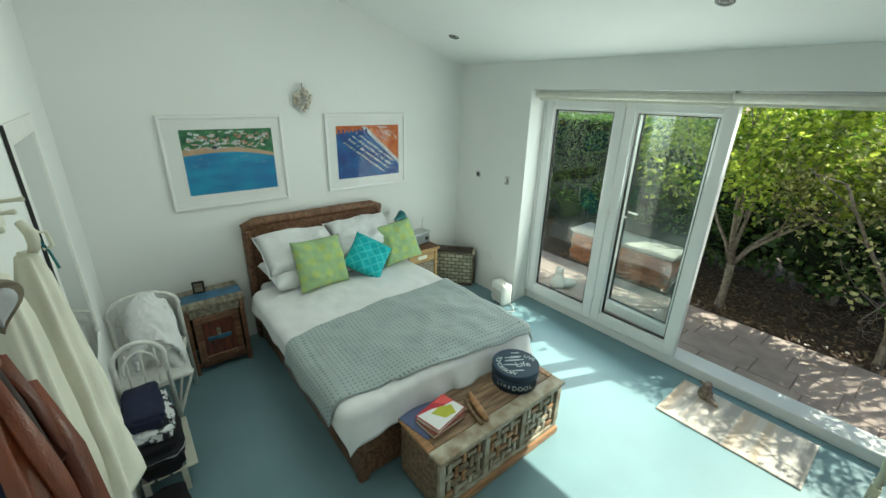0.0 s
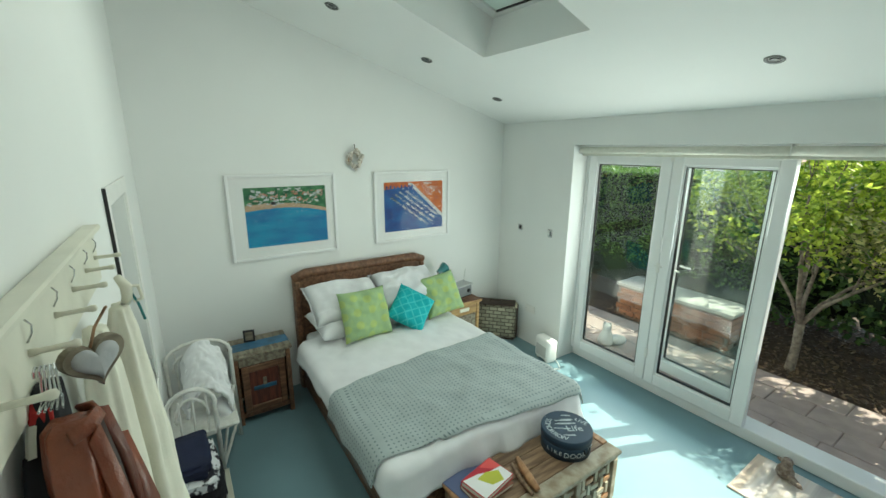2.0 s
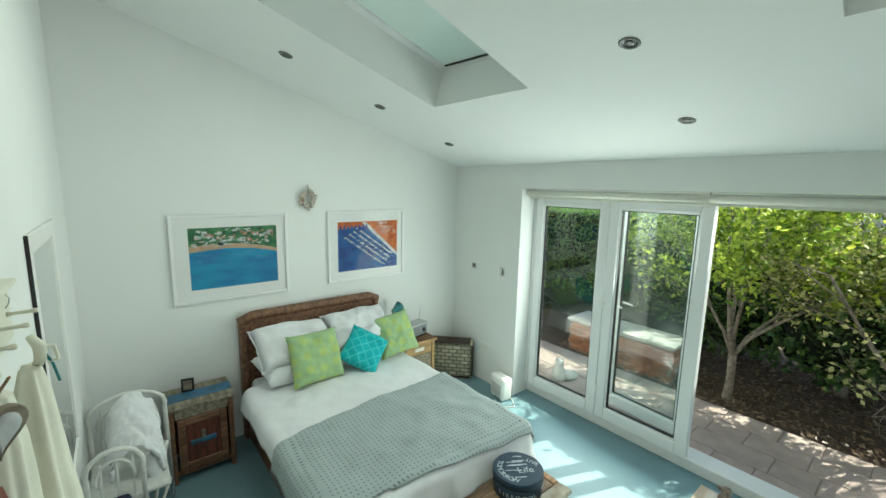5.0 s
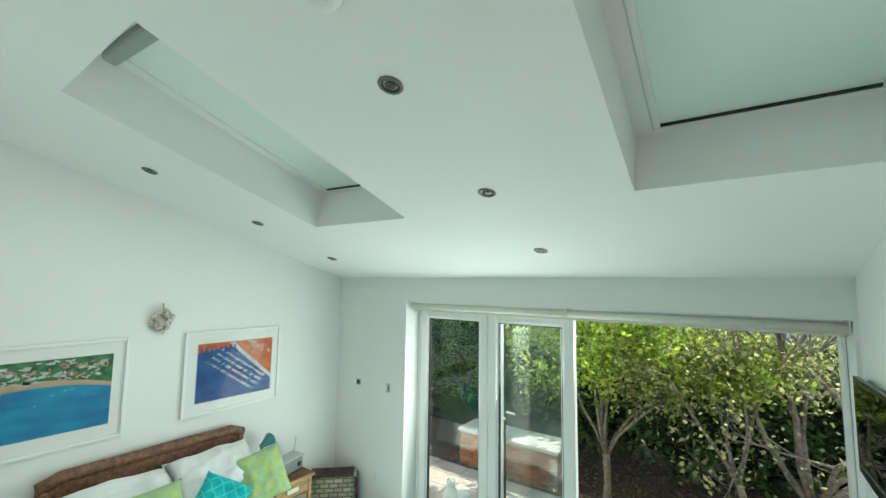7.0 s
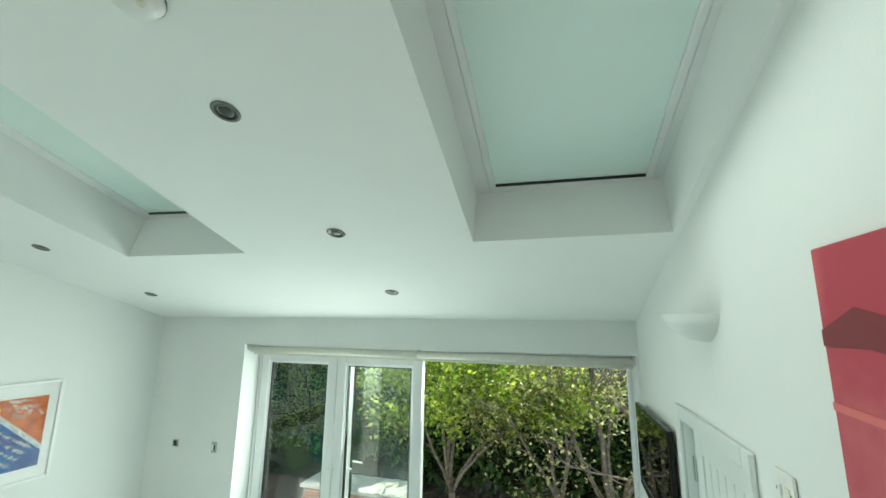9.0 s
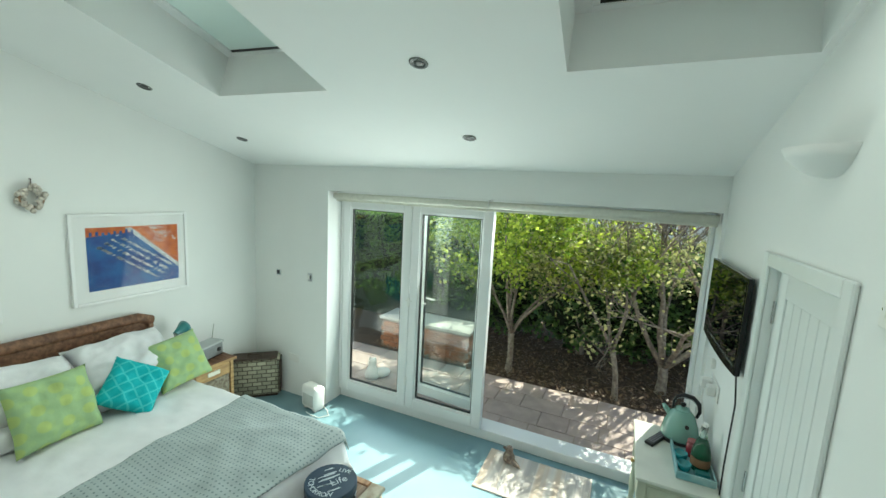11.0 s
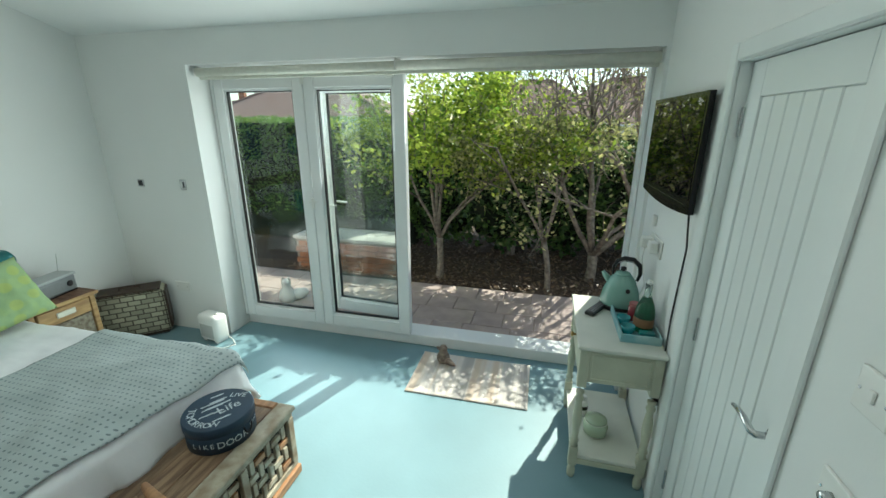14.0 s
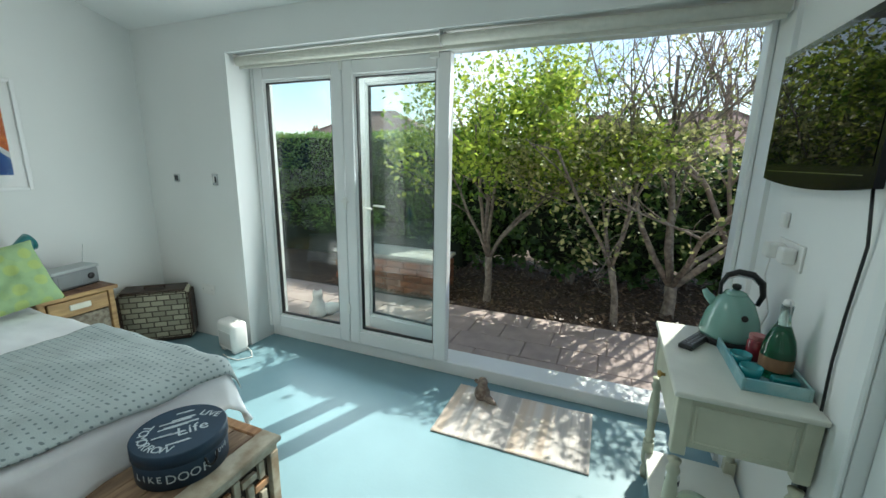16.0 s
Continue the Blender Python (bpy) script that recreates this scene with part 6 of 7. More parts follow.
hanging("dark_coat", [(1.774, 2.740, 2.765, S + 0.024, S + 0.046), (1.767, 2.720, 2.785, S + 0.020, S + 0.052), (1.692, 2.710, 2.825, S + 0.016, S + 0.054), (1.512, 2.700, 2.955, S + 0.014, S + 0.062), (1.000, 2.690, 3.040, S + 0.014, S + 0.066)], M_DARKCL, "black wool coat hanging between the jacket and the wall", "coat", 5.0, 0.003)
hanging("navy_scarf", [(1.672, 2.860, 2.880, S + 0.056, S + 0.076), (1.612, 2.865, 2.892, S + 0.054, S + 0.080), (1.300, 2.885, 2.920, S + 0.056, S + 0.084), (1.000, 2.895, 2.930, S + 0.056, S + 0.086)], M_NAVYCL, "navy scarf hanging between the black coat and the jacket", "scarf", 7.0, 0.002)
hanging("red_top", [(1.762, 2.772, 2.782, S + 0.022, S + 0.042), (1.752, 2.774, 2.794, S + 0.020, S + 0.045), (1.738, 2.784, 2.800, S + 0.020, S + 0.045)], M_REDCL, "red cotton collar showing beside the black coat", "top", 9.0, 0.001)
hanging("white_top", [(1.737, 2.784, 2.801, S + 0.018, S + 0.045), (1.722, 2.792, 2.808, S + 0.016, S + 0.045), (1.700, 2.806, 2.820, S + 0.016, S + 0.042)], M_LINEN, "white cotton top hanging below a red collar", "top", 9.0, 0.001)
hanging("black_trousers", [(1.699, 2.800, 2.826, S + 0.012, S + 0.046), (1.60, 2.82, 2.90, S + 0.010, S + 0.052), (1.0, 2.84, 3.00, S + 0.010, S + 0.056)], M_DARKCL, "black trousers hanging at the end of the row", "trousers", 3.0, 0.002)

for i in range(5):
    h = thing("coat_hanger", pose(2.872, S + 0.045 + i * 0.0045, 1.872, 0, 0, 84 + 4 * i), "grey metal wire coat hanger hooked over a peg", "coat hanger", "coat hangers on the peg rail")
    part("hook", tube([(0.0, -0.010, -0.008), (0.0, -0.008, -0.001), (0.0, 0.0, 0.003), (0.0, 0.008, -0.001), (0.0, 0.009, -0.012), (0.0, 0.003, -0.028), (0.0, 0.0, -0.042)], 0.0016, 6), M_CHROME, h)
    part("shoulder_wire", tube([(0.0, 0.0, -0.041), (0.0, -0.02, -0.052), (0.0, 0.02, -0.052), (0.0, 0.0, -0.041)], 0.0016, 6), M_CHROME, h)

bag = hanging("cream_linen_garment", [(1.79, 2.15, 2.22, S + 0.062, S + 0.094), (1.72, 2.12, 2.24, S + 0.045, S + 0.105), (1.50, 2.07, 2.27, S + 0.022, S + 0.120), (1.25, 2.00, 2.30, S + 0.016, S + 0.130), (1.04, 1.94, 2.33, S + 0.016, S + 0.135)], M_LINEN, "cream linen garment tied at the top hanging from a peg", "garment", 1.0, 0.011, 44, 0.02)
hanging("cream_linen_garment", [(1.80, 2.32, 2.37, S + 0.035, S + 0.070), (1.70, 2.29, 2.39, S + 0.024, S + 0.080), (1.30, 2.26, 2.43, S + 0.015, S + 0.085), (1.15, 2.25, 2.44, S + 0.015, S + 0.085)], M_LINEN, "second cream linen garment hanging flat to the wall", "garment", 4.0, 0.007)
tie = thing("cloth_tie", None, "cream cloth tie with a dark green cord knotted at a peg", "cord")
part("knot", tube([(2.185, S + 0.085, 1.862), (2.200, S + 0.10, 1.84), (2.185, S + 0.098, 1.81), (2.170, S + 0.09, 1.79)], [0.008, 0.012, 0.012, 0.010], 8), M_LINEN, tie, "", True)
part("loop", tube([(2.200, S + 0.098, 1.84), (2.190, S + 0.122, 1.835), (2.185, S + 0.126, 1.80), (2.185, S + 0.108, 1.795)], 0.004, 6), M_LINEN, tie)
part("green_cord", tube([(2.190, S + 0.102, 1.83), (2.185, S + 0.116, 1.79), (2.185, S + 0.124, 1.745)], 0.003, 6), M_TEAL, tie, "dark green cord end")

# long white framed mirror beside the corner
M_MIRROR = mat("mirror_silver", (0.85, 0.87, 0.86), 0.02, metal=1.0)
mir = thing("wall_mirror", None, "tall white framed mirror hung near the corner", "mirror")
part("frame", frame_bm(0.70, 1.50, 0.75, 1.975, 0.075, S + 0.001, S + 0.012, 0.003), M_WHITEP, mir)
part("glass", box(0.774, 1.426, S + 0.001, S + 0.006, 0.824, 1.901), M_MIRROR, mir, "silvered mirror glass")
part("edge_strip", box(1.5003, 1.502, S + 0.001, S + 0.013, 0.75, 1.975), M_BLACK, mir, "thin dark outer edge")

for ob in [rail, heart, tie, mir] + hung:
    pale = ob.name.startswith("cream_linen") or ob is tie
    coats = ob in hung and not pale
    move = (0.19, 0, -0.005) if pale else (0.06, 0, 0.05) if coats else (0.13, 0, 0.032)
    ob.matrix_world = Matrix.Translation(move) @ ob.matrix_world

# ---- white cane chair with a towel ----
M_CANE = mat("white_painted_cane", (0.76, 0.76, 0.72), 0.5, vary=0.15, scale=25, bump=0.4, bscale=150)
chair = thing("cane_chair", None, "white painted cane chair with looped sides beside the bedside cabinet", "chair")


def hoop(x, y0, y1, z):
    pts = [(x, y0, 0.0), (x, y0 + 0.005, z - 0.14)]
    for i in range(9):
        a = math.pi * (1 - i / 8)
        pts.append((x, (y0 + y1) / 2 + (y1 - y0) / 2 * math.cos(a), z - 0.12 + 0.12 * math.sin(a)))
    return pts + [(x, y1 - 0.005, z - 0.14), (x, y1, 0.0)]


for x, z in ((0.97, 0.76), (0.46, 0.84)):
    part("side_hoop", tube(hoop(x, -3.39, -3.14 if x > 0.6 else -2.99, z), 0.014, 8), M_CANE, chair, "looped cane side", True)
    part("inner_hoop", tube(hoop(x, -3.35, -3.18 if x > 0.6 else -3.04, z - 0.06)[1:-1], 0.009, 8), M_CANE, chair, "", True)
for y, y2 in ((-3.385, -3.385), (-3.145, -2.995)):
    for z in (0.15, 0.43):
        part("rail", tube([(0.97, y, z), (0.46, y2, z)], 0.011, 8), M_CANE, chair)
    part("cross_brace", tube([(0.97, y, 0.16), (0.68, (y + y2) / 2, 0.30), (0.46, y2, 0.42)], 0.009, 8), M_CANE, chair, "", True)
for x, y1 in ((0.97, -3.15), (0.46, -3.0)):
    for z in (0.15, 0.43):
        part("rail", tube([(x, -3.385, z), (x, y1, z)], 0.011, 8), M_CANE, chair)
    for k in range(3):
        yy = -3.33 + k * (0.07 if x > 0.6 else 0.11)
        part("spindle", tube([(x, yy, 0.43), (x, yy + 0.005, (0.70 if x > 0.6 else 0.78))], 0.007, 6), M_CANE, chair)
part("seat", box(0.45, 0.98, -3.39, -3.02, 0.435, 0.460, 0.010, None, 2), M_CANE, chair)
bm = bmesh.new()
bmesh.ops.create_grid(bm, x_segments=40, y_segments=34, size=0.5)
for v in bm.verts:
    u, w2 = v.co.x * 2, v.co.y * 2
    x = 0.70 + u * 0.20 + 0.03 * w2
    arch = math.cos(w2 * 1.35)
    y = -3.17 + 0.165 * math.sin(w2 * 1.35)
    z = 0.60 + 0.22 * arch - 0.10 * u - 0.05 * abs(w2)
    k = Vector((u * 2.2, w2 * 2.6, 4.0))
    f = 0.024 * noise.noise(k) + 0.014 * noise.noise(k * 3)
    v.co = Vector((0.70 + (x + f - 0.70) * 0.86, -3.17 + (y + f + 3.17) * 0.85, 0.585 + (z + f * 1.4 - 0.6) * 0.9))
towel = tagged(bm_obj("towel", bm, M_WHITE, None, "", True), "white towelling folded over the cane chair", "towel")
thick(towel, 0.02)
part("towel_fold", tube([(0.80, -3.12, 0.56), (0.84, -3.08, 0.48), (0.86, -3.09, 0.40)], [0.05, 0.045, 0.03], 10), M_WHITE, towel, "", True)

# low rack with a pile of folded dark clothes
crate = thing("low_rack", None, "low cream wooden rack under a pile of dark clothes", "rack")
for x in (1.02, 1.40):
    for y in (S + 0.03, -3.20):
        part("leg", box(x, x + 0.03, y, y + 0.03, 0, 0.16, 0.003), M_CREAM, crate)
for i in range(4):
    part("slat", box(1.01, 1.44, S + 0.03 + i * 0.068, S + 0.085 + i * 0.068, 0.161, 0.176, 0.003), M_CREAM, crate)
M_LACE = mat("black_and_white_print", (0.75, 0.76, 0.78), 0.9, rgb2=(0.02, 0.02, 0.03), scale=17, lo=0.47, hi=0.53, detail=5)
M_STRIPE = mat("dark_striped_knit", (0.012, 0.013, 0.018), 0.9, rgb2=(0.60, 0.60, 0.60), scale=5, lo=0.62, hi=0.65, stretch=(0.4, 0.4, 22), detail=1)


def folded(x0, x1, y0, y1, z0, z1, material, label, seed):
    bm = bmesh.new()
    bmesh.ops.create_uvsphere(bm, u_segments=36, v_segments=18, radius=1)
    for v in bm.verts:
        c = v.co.copy()
        q = Vector([math.copysign(abs(t) ** 0.45, t) for t in c])
        k = Vector((c.x * 2.3, c.y * 2.3, c.z * 5 + seed))
        q *= 1 + 0.16 * noise.noise(k) + 0.07 * noise.noise(k * 3)
        v.co = Vector(((x0 + x1) / 2 + q.x * (x1 - x0) / 2, max(S + 0.004, (y0 + y1) / 2 + q.y * (y1 - y0) / 2), (z0 + z1) / 2 + q.z * (z1 - z0) / 2))
    lo = min(v.co.z for v in bm.verts)
    for v in bm.verts:
        v.co.z += z0 - lo
    return tagged(bm_obj("folded_clothes", bm, material, None, "", True), label, "clothes")


folded(1.00, 1.46, S + 0.02, -3.16, 0.177, 0.26, M_DARKCL, "folded black trousers at the bottom of the pile", 1)
folded(1.02, 1.46, S + 0.02, -3.15, 0.255, 0.33, M_STRIPE, "folded dark knitwear with thin pale stripes", 2)
folded(1.03, 1.44, S + 0.02, -3.17, 0.325, 0.39, M_DARKCL, "crumpled black garment in the pile", 3)
folded(1.02, 1.42, S + 0.03, -3.17, 0.385, 0.45, M_LACE, "black and white printed cloth bunched on the pile", 4)
folded(1.02, 1.38, S + 0.02, -3.20, 0.445, 0.52, M_NAVYCL, "folded navy clothes on top of the pile", 5)
folded(1.45, 1.72, S + 0.02, -3.19, 0.0, 0.13, M_DARKCL, "black bag slumped on the floor against the wall", 6)


# ---- garden ----
M_SOIL = mat("dark_soil", (0.055, 0.035, 0.025), 0.95, rgb2=(0.12, 0.085, 0.06), scale=30, bump=1.0, bscale=60)
bm = bmesh.new()
bmesh.ops.create_grid(bm, x_segments=90, y_segments=90, size=0.5)
for v in bm.verts:
    far = v.co.y + 0.5
    x = v.co.x * 2
    y = 0.43 + far ** 2.6 * 160
    v.co = Vector((2.5 + math.copysign(abs(x) ** 2.2, x) * 110, y, 0))
    near = max(0, 1 - max(0, y - 6) / 6)
    v.co.z = -0.075 - 0.9 * min(1, max(0, (y - 8) / 10)) + 0.02 * noise.noise(Vector((v.co.x * 2, v.co.y * 2, 0))) * near + (0.05 if y > 1.7 else 0) * near
structure("ground", bm, M_SOIL, "dark soil ground of the garden reaching the distance")

# leaf litter and bark chips lie on the bed
rnd = random.Random(21)
M_CHIP = leaf_mat("bark_chips", (0.045, 0.025, 0.015), (0.24, 0.15, 0.09), 0.05)
bm = bmesh.new()
for i in range(5200):
    x, y = rnd.uniform(0.4, 6.0), 1.62 + rnd.random() ** 1.3 * 2.2
    z = -0.018 + 0.012 * rnd.random() + (0.02 if y > 1.9 else 0)
    s, t, a = rnd.uniform(0.010, 0.030), rnd.uniform(0.006, 0.014), rnd.uniform(0, 6.28)
    m = Matrix.Translation((x, y, z + 0.012)) @ Euler((rnd.uniform(-0.6, 0.6), rnd.uniform(-0.6, 0.6), a)).to_matrix().to_4x4()
    v = [bm.verts.new(m @ Vector(c)) for c in ((-s, -t, 0), (s, -t, 0.003), (s, t, 0), (-s, t, 0.003))]
    bm.faces.new(v)
tagged(bm_obj("bark_chips", bm, M_CHIP), "scattered brown bark chips and dry leaves on the bed", "bark chips", "", "stuff")

# patio slabs
M_JOINT = mat("sandy_joint", (0.30, 0.235, 0.20), 0.95, vary=0.2, scale=30)
structure("patio", box(-3.0, 7.0, 0.432, 1.60, -0.12, -0.020), M_JOINT, "sandy mortar bed between the paving slabs")

# trees
def leaf_verts(bm, p, size, rnd, up=0.35, fold=0.25):
    d = Vector((rnd.gauss(0, 1), rnd.gauss(0, 1), rnd.gauss(0, 0.7))).normalized()
    nrm = Vector((rnd.gauss(0, 1), rnd.gauss(0, 1), rnd.gauss(up * 2, 1))).normalized()
    side = d.cross(nrm)
    if side.length < 0.1:
        return
    side.normalize()
    nrm = side.cross(d)
    w = size * 0.33
    a = bm.verts.new(p)
    b = bm.verts.new(p + d * size * 0.5 + side * w + nrm * w * fold)
    c = bm.verts.new(p + d * size)
    e = bm.verts.new(p + d * size * 0.5 - side * w + nrm * w * fold)
    bm.faces.new((a, b, c))
    bm.faces.new((a, c, e))


def accumulate_weights(sprays):
    out, total = [], 0.0
    for _, w in sprays:
        total += w + 0.06
        out.append(total)
    return out


def bisect(sums, value):
    lo, hi = 0, len(sums)
    while lo < hi:
        mid = (lo + hi) // 2
        if sums[mid] < value:
            lo = mid + 1
        else:
            hi = mid
    return lo


def tree(name, base, fork, spread, top, limbs, leafmat, leaves, size, seed, label, zmin, bare=0, thick0=0.05, lean=(0, 0), twigs=3, cluster=0.13, barkmat=None):
    rnd = random.Random(seed)
    t = thing(name, None, label, "tree")
    bx, by, bz = base
    bm = bmesh.new()
    fk = Vector((bx + lean[0] * 0.3, by + lean[1] * 0.3, bz + fork))
    add_tube(bm, [(bx, by, bz - 0.1), (bx, by, bz + 0.02), (bx + lean[0] * 0.1 + 0.01, by, bz + fork * 0.5), fk], [thick0 * 1.5, thick0 * 1.2, thick0, thick0 * 1.05], 9)
    tips = []

    def branch(p, d, length, r, depth):
        pts, rad = [p.copy()], [r]
        q = p.copy()
        dd = d.copy()
        n = 5
        for i in range(n):
            dd = (dd + Vector((rnd.gauss(0, 0.17), rnd.gauss(0, 0.17), rnd.gauss(0.04, 0.10)))).normalized()
            q = q + dd * length / n
            if q.y - q.z / 1.13 < -0.42 or q.y < 0.6:
                break
            pts.append(q.copy())
            rad.append(r * (1 - 0.62 * (i + 1) / n))
            if depth < 3 and i >= 1:
                for _ in range(1 if rnd.random() < 0.75 else 2):
                    nd = (dd * 0.75 + Vector((rnd.gauss(0, 0.6), rnd.gauss(0, 0.6), rnd.gauss(0.15, 0.4)))).normalized()
                    branch(q.copy(), nd, length * rnd.uniform(0.42, 0.62), rad[-1] * 0.62, depth + 1)
            if depth >= 1 and q.z > bz + zmin:
                tips.append(q.copy())
        if len(pts) > 1:
            add_tube(bm, pts, rad, 6 if depth < 2 else 4)

    for k in range(limbs):
        a = 2 * math.pi * (k + rnd.uniform(-0.3, 0.3)) / limbs
        d = Vector((math.cos(a) * spread, math.sin(a) * spread * 0.8, 1.0)).normalized()
        branch(fk + Vector((0, 0, -0.02)), d, (top - fork) * rnd.uniform(0.62, 0.85), thick0 * rnd.uniform(0.5, 0.72), 0)
    for k in range(bare):
        a = rnd.uniform(0, 6.28)
        p = fk + Vector((math.cos(a) * spread * 0.8, math.sin(a) * 0.4, (top - fork) * rnd.uniform(0.4, 0.7)))
        branch(p, Vector((rnd.gauss(0, 0.25), rnd.gauss(0, 0.2), 1)).normalized(), rnd.uniform(0.7, 1.2), 0.010, 2)
    tagged(part("trunk", bm, barkmat or M_BARK, t, "grey-brown forked trunk with its limbs", True), kind="stuff")
    bm = bmesh.new()
    # leaves sit in separate sprays, dense on some twigs and few on others
    sprays = [(c + Vector((rnd.gauss(0, 0.05), rnd.gauss(0, 0.05), rnd.gauss(0, 0.05))), rnd.random() ** 2) for c in tips if rnd.random() < 0.62]
    wsum = list(accumulate_weights(sprays))
    for i in range(leaves):
        c = sprays[min(len(sprays) - 1, bisect(wsum, rnd.random() * wsum[-1]))][0]
        p = c + Vector((rnd.gauss(0, cluster), rnd.gauss(0, cluster), rnd.gauss(0, cluster * 0.9)))
        if p.z < bz + zmin * 0.8 or p.y < 0.75 or (p.y - p.z / 1.13 < -0.36 and rnd.random() > 0.03) or (p.x > 3.1 and p.z > 1.85 and rnd.random() < 0.90) or (p.y < 2.6 and p.z < 1.35 and rnd.random() < 0.5) or (p.x - 0.35 * p.z < 1.75 and p.y - 0.87 * p.z < 0.35 and rnd.random() < 0.85):
            continue
        leaf_verts(bm, p, size * rnd.uniform(0.6, 1.3), rnd)
    tagged(part("crown", bm, leafmat, t, "crown of many small leaves"), kind="stuff")
    return t


tree("garden_tree", (2.43, 1.86, -0.01), 0.50, 0.42, 2.55, 6, M_LEAF_A, 21000, 0.062, 4, "small garden tree with bright yellow-green leaves and a forked trunk", 1.15, 0, 0.038, (0, 0), 3, 0.075)
tree("garden_tree", (3.72, 1.80, -0.01), 0.55, 0.45, 2.85, 5, M_LEAF_B, 9500, 0.048, 11, "slender garden tree with olive-green leaves", 0.85, 3, 0.030, (-0.25, 0), 3, 0.09)
tree("garden_tree", (4.22, 2.20, -0.01), 0.32, 0.80, 2.9, 6, M_LEAF_B, 8000, 0.044, 23, "gnarled garden tree with twisting limbs and sparse olive leaves", 0.45, 8, 0.055, (0, 0), 3, 0.10)
M_TWIG = mat("pinkish_twig_bark", (0.42, 0.32, 0.27), 0.85, vary=0.4, scale=14)
tree("garden_tree", (4.9, 3.1, -0.01), 0.5, 0.65, 3.3, 7, M_LEAF_B, 1500, 0.045, 31, "nearly bare garden tree with upright pinkish twigs", 1.4, 34, 0.05, (0, 0), 3, 0.12, M_TWIG)
tree("garden_tree", (3.2, 3.0, -0.01), 0.8, 0.30, 3.0, 5, M_LEAF_A, 9000, 0.055, 37, "taller garden tree with mid-green leaves behind the others", 1.3, 4, 0.05)


def bush(name, cells, material, size, n, seed, label, core=True, cat="bush"):
    """Leaves in an uneven shell round several rounded masses (x, y, z, rx, ry, rz)."""
    rnd = random.Random(seed)
    t = thing(name, None, label, cat)
    bm = bmesh.new()
    tot = sum(c[3] * c[5] + c[4] * c[5] for c in cells)
    for x, y, z, rx, ry, rz in cells:
        for i in range(int(n * (rx * rz + ry * rz) / tot)):
            d = Vector((rnd.gauss(0, 1), rnd.gauss(-0.5, 1), rnd.gauss(0.1, 1))).normalized()
            k = 1 + 0.35 * noise.noise(d * 2.2 + Vector((x, y, z))) + 0.16 * noise.noise(d * 6) - abs(rnd.gauss(0, 0.10))
            p = Vector((x + d.x * rx * k, y + d.y * ry * k, z + d.z * rz * k))
            if p.z > -0.02:
                leaf_verts(bm, p, size * rnd.uniform(0.6, 1.3), rnd)
    tagged(part("leaves", bm, material, t), kind="stuff")
    # solid core whose near-black colour stands for the shade between leaves
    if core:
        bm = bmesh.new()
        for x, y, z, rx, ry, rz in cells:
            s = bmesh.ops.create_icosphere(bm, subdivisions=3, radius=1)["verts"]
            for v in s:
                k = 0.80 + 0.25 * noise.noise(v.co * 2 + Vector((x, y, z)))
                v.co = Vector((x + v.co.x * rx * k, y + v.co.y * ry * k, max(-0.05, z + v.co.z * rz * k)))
        part("shade_core", bm, M_LEAF_CORE, t, "solid core coloured as the shade between the leaves")
    return t


# shade colour for the cores of shrubs and hedge; far trees share it
M_LEAF_CORE = mat("inner_shade_and_far_trees", (0.018, 0.028, 0.012), 0.95, vary=0.4, scale=18, bump=0.8)
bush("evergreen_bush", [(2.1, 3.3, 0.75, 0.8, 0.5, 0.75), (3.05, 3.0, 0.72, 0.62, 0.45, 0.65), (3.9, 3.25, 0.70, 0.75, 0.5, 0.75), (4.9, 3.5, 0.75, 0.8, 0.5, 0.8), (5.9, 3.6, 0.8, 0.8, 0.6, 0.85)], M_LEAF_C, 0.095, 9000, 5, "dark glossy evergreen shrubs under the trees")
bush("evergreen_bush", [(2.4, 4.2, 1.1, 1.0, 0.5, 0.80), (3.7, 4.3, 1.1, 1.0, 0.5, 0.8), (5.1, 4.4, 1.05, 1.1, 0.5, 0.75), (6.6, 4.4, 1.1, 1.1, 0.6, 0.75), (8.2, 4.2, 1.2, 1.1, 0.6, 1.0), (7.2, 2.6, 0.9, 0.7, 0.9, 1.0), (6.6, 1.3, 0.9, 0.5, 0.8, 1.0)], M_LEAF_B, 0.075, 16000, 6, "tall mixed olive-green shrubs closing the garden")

# clipped hedge on the far side of the lawn boundary
rnd = random.Random(9)
hedge = thing("hedge", None, "clipped green privet hedge with a level top", "hedge")
bm = bmesh.new()
HX0, HX1, HY0, HY1, HT = -5.5, 1.75, 2.95, 3.6, 1.84
for i in range(26000):
    f = rnd.random()
    x = HX1 - (HX1 - HX0) * rnd.random() ** 1.5
    if f < 0.68:
        p = Vector((x, HY0 + 0.05 * noise.noise(Vector((x * 3, 1, 0))), 0.35 + (HT - 0.35) * rnd.random() ** 0.8))
        p.y += 0.09 * noise.noise(Vector((p.x * 4, p.z * 4, 2))) + rnd.uniform(-0.03, 0.03)
    else:
        p = Vector((x, rnd.uniform(HY0, HY1), HT + 0.05 * noise.noise(Vector((x * 3, 0, 5))) + rnd.uniform(-0.03, 0.04)))
    leaf_verts(bm, p, rnd.uniform(0.022, 0.05), rnd)
for i in range(1400):
    z = rnd.uniform(0.3, HT)
    leaf_verts(bm, Vector((HX1 + rnd.uniform(-0.03, 0.04), rnd.uniform(HY0, HY1), z)), 0.04, rnd)
tagged(part("leaves", bm, M_LEAF_H, hedge), kind="stuff")
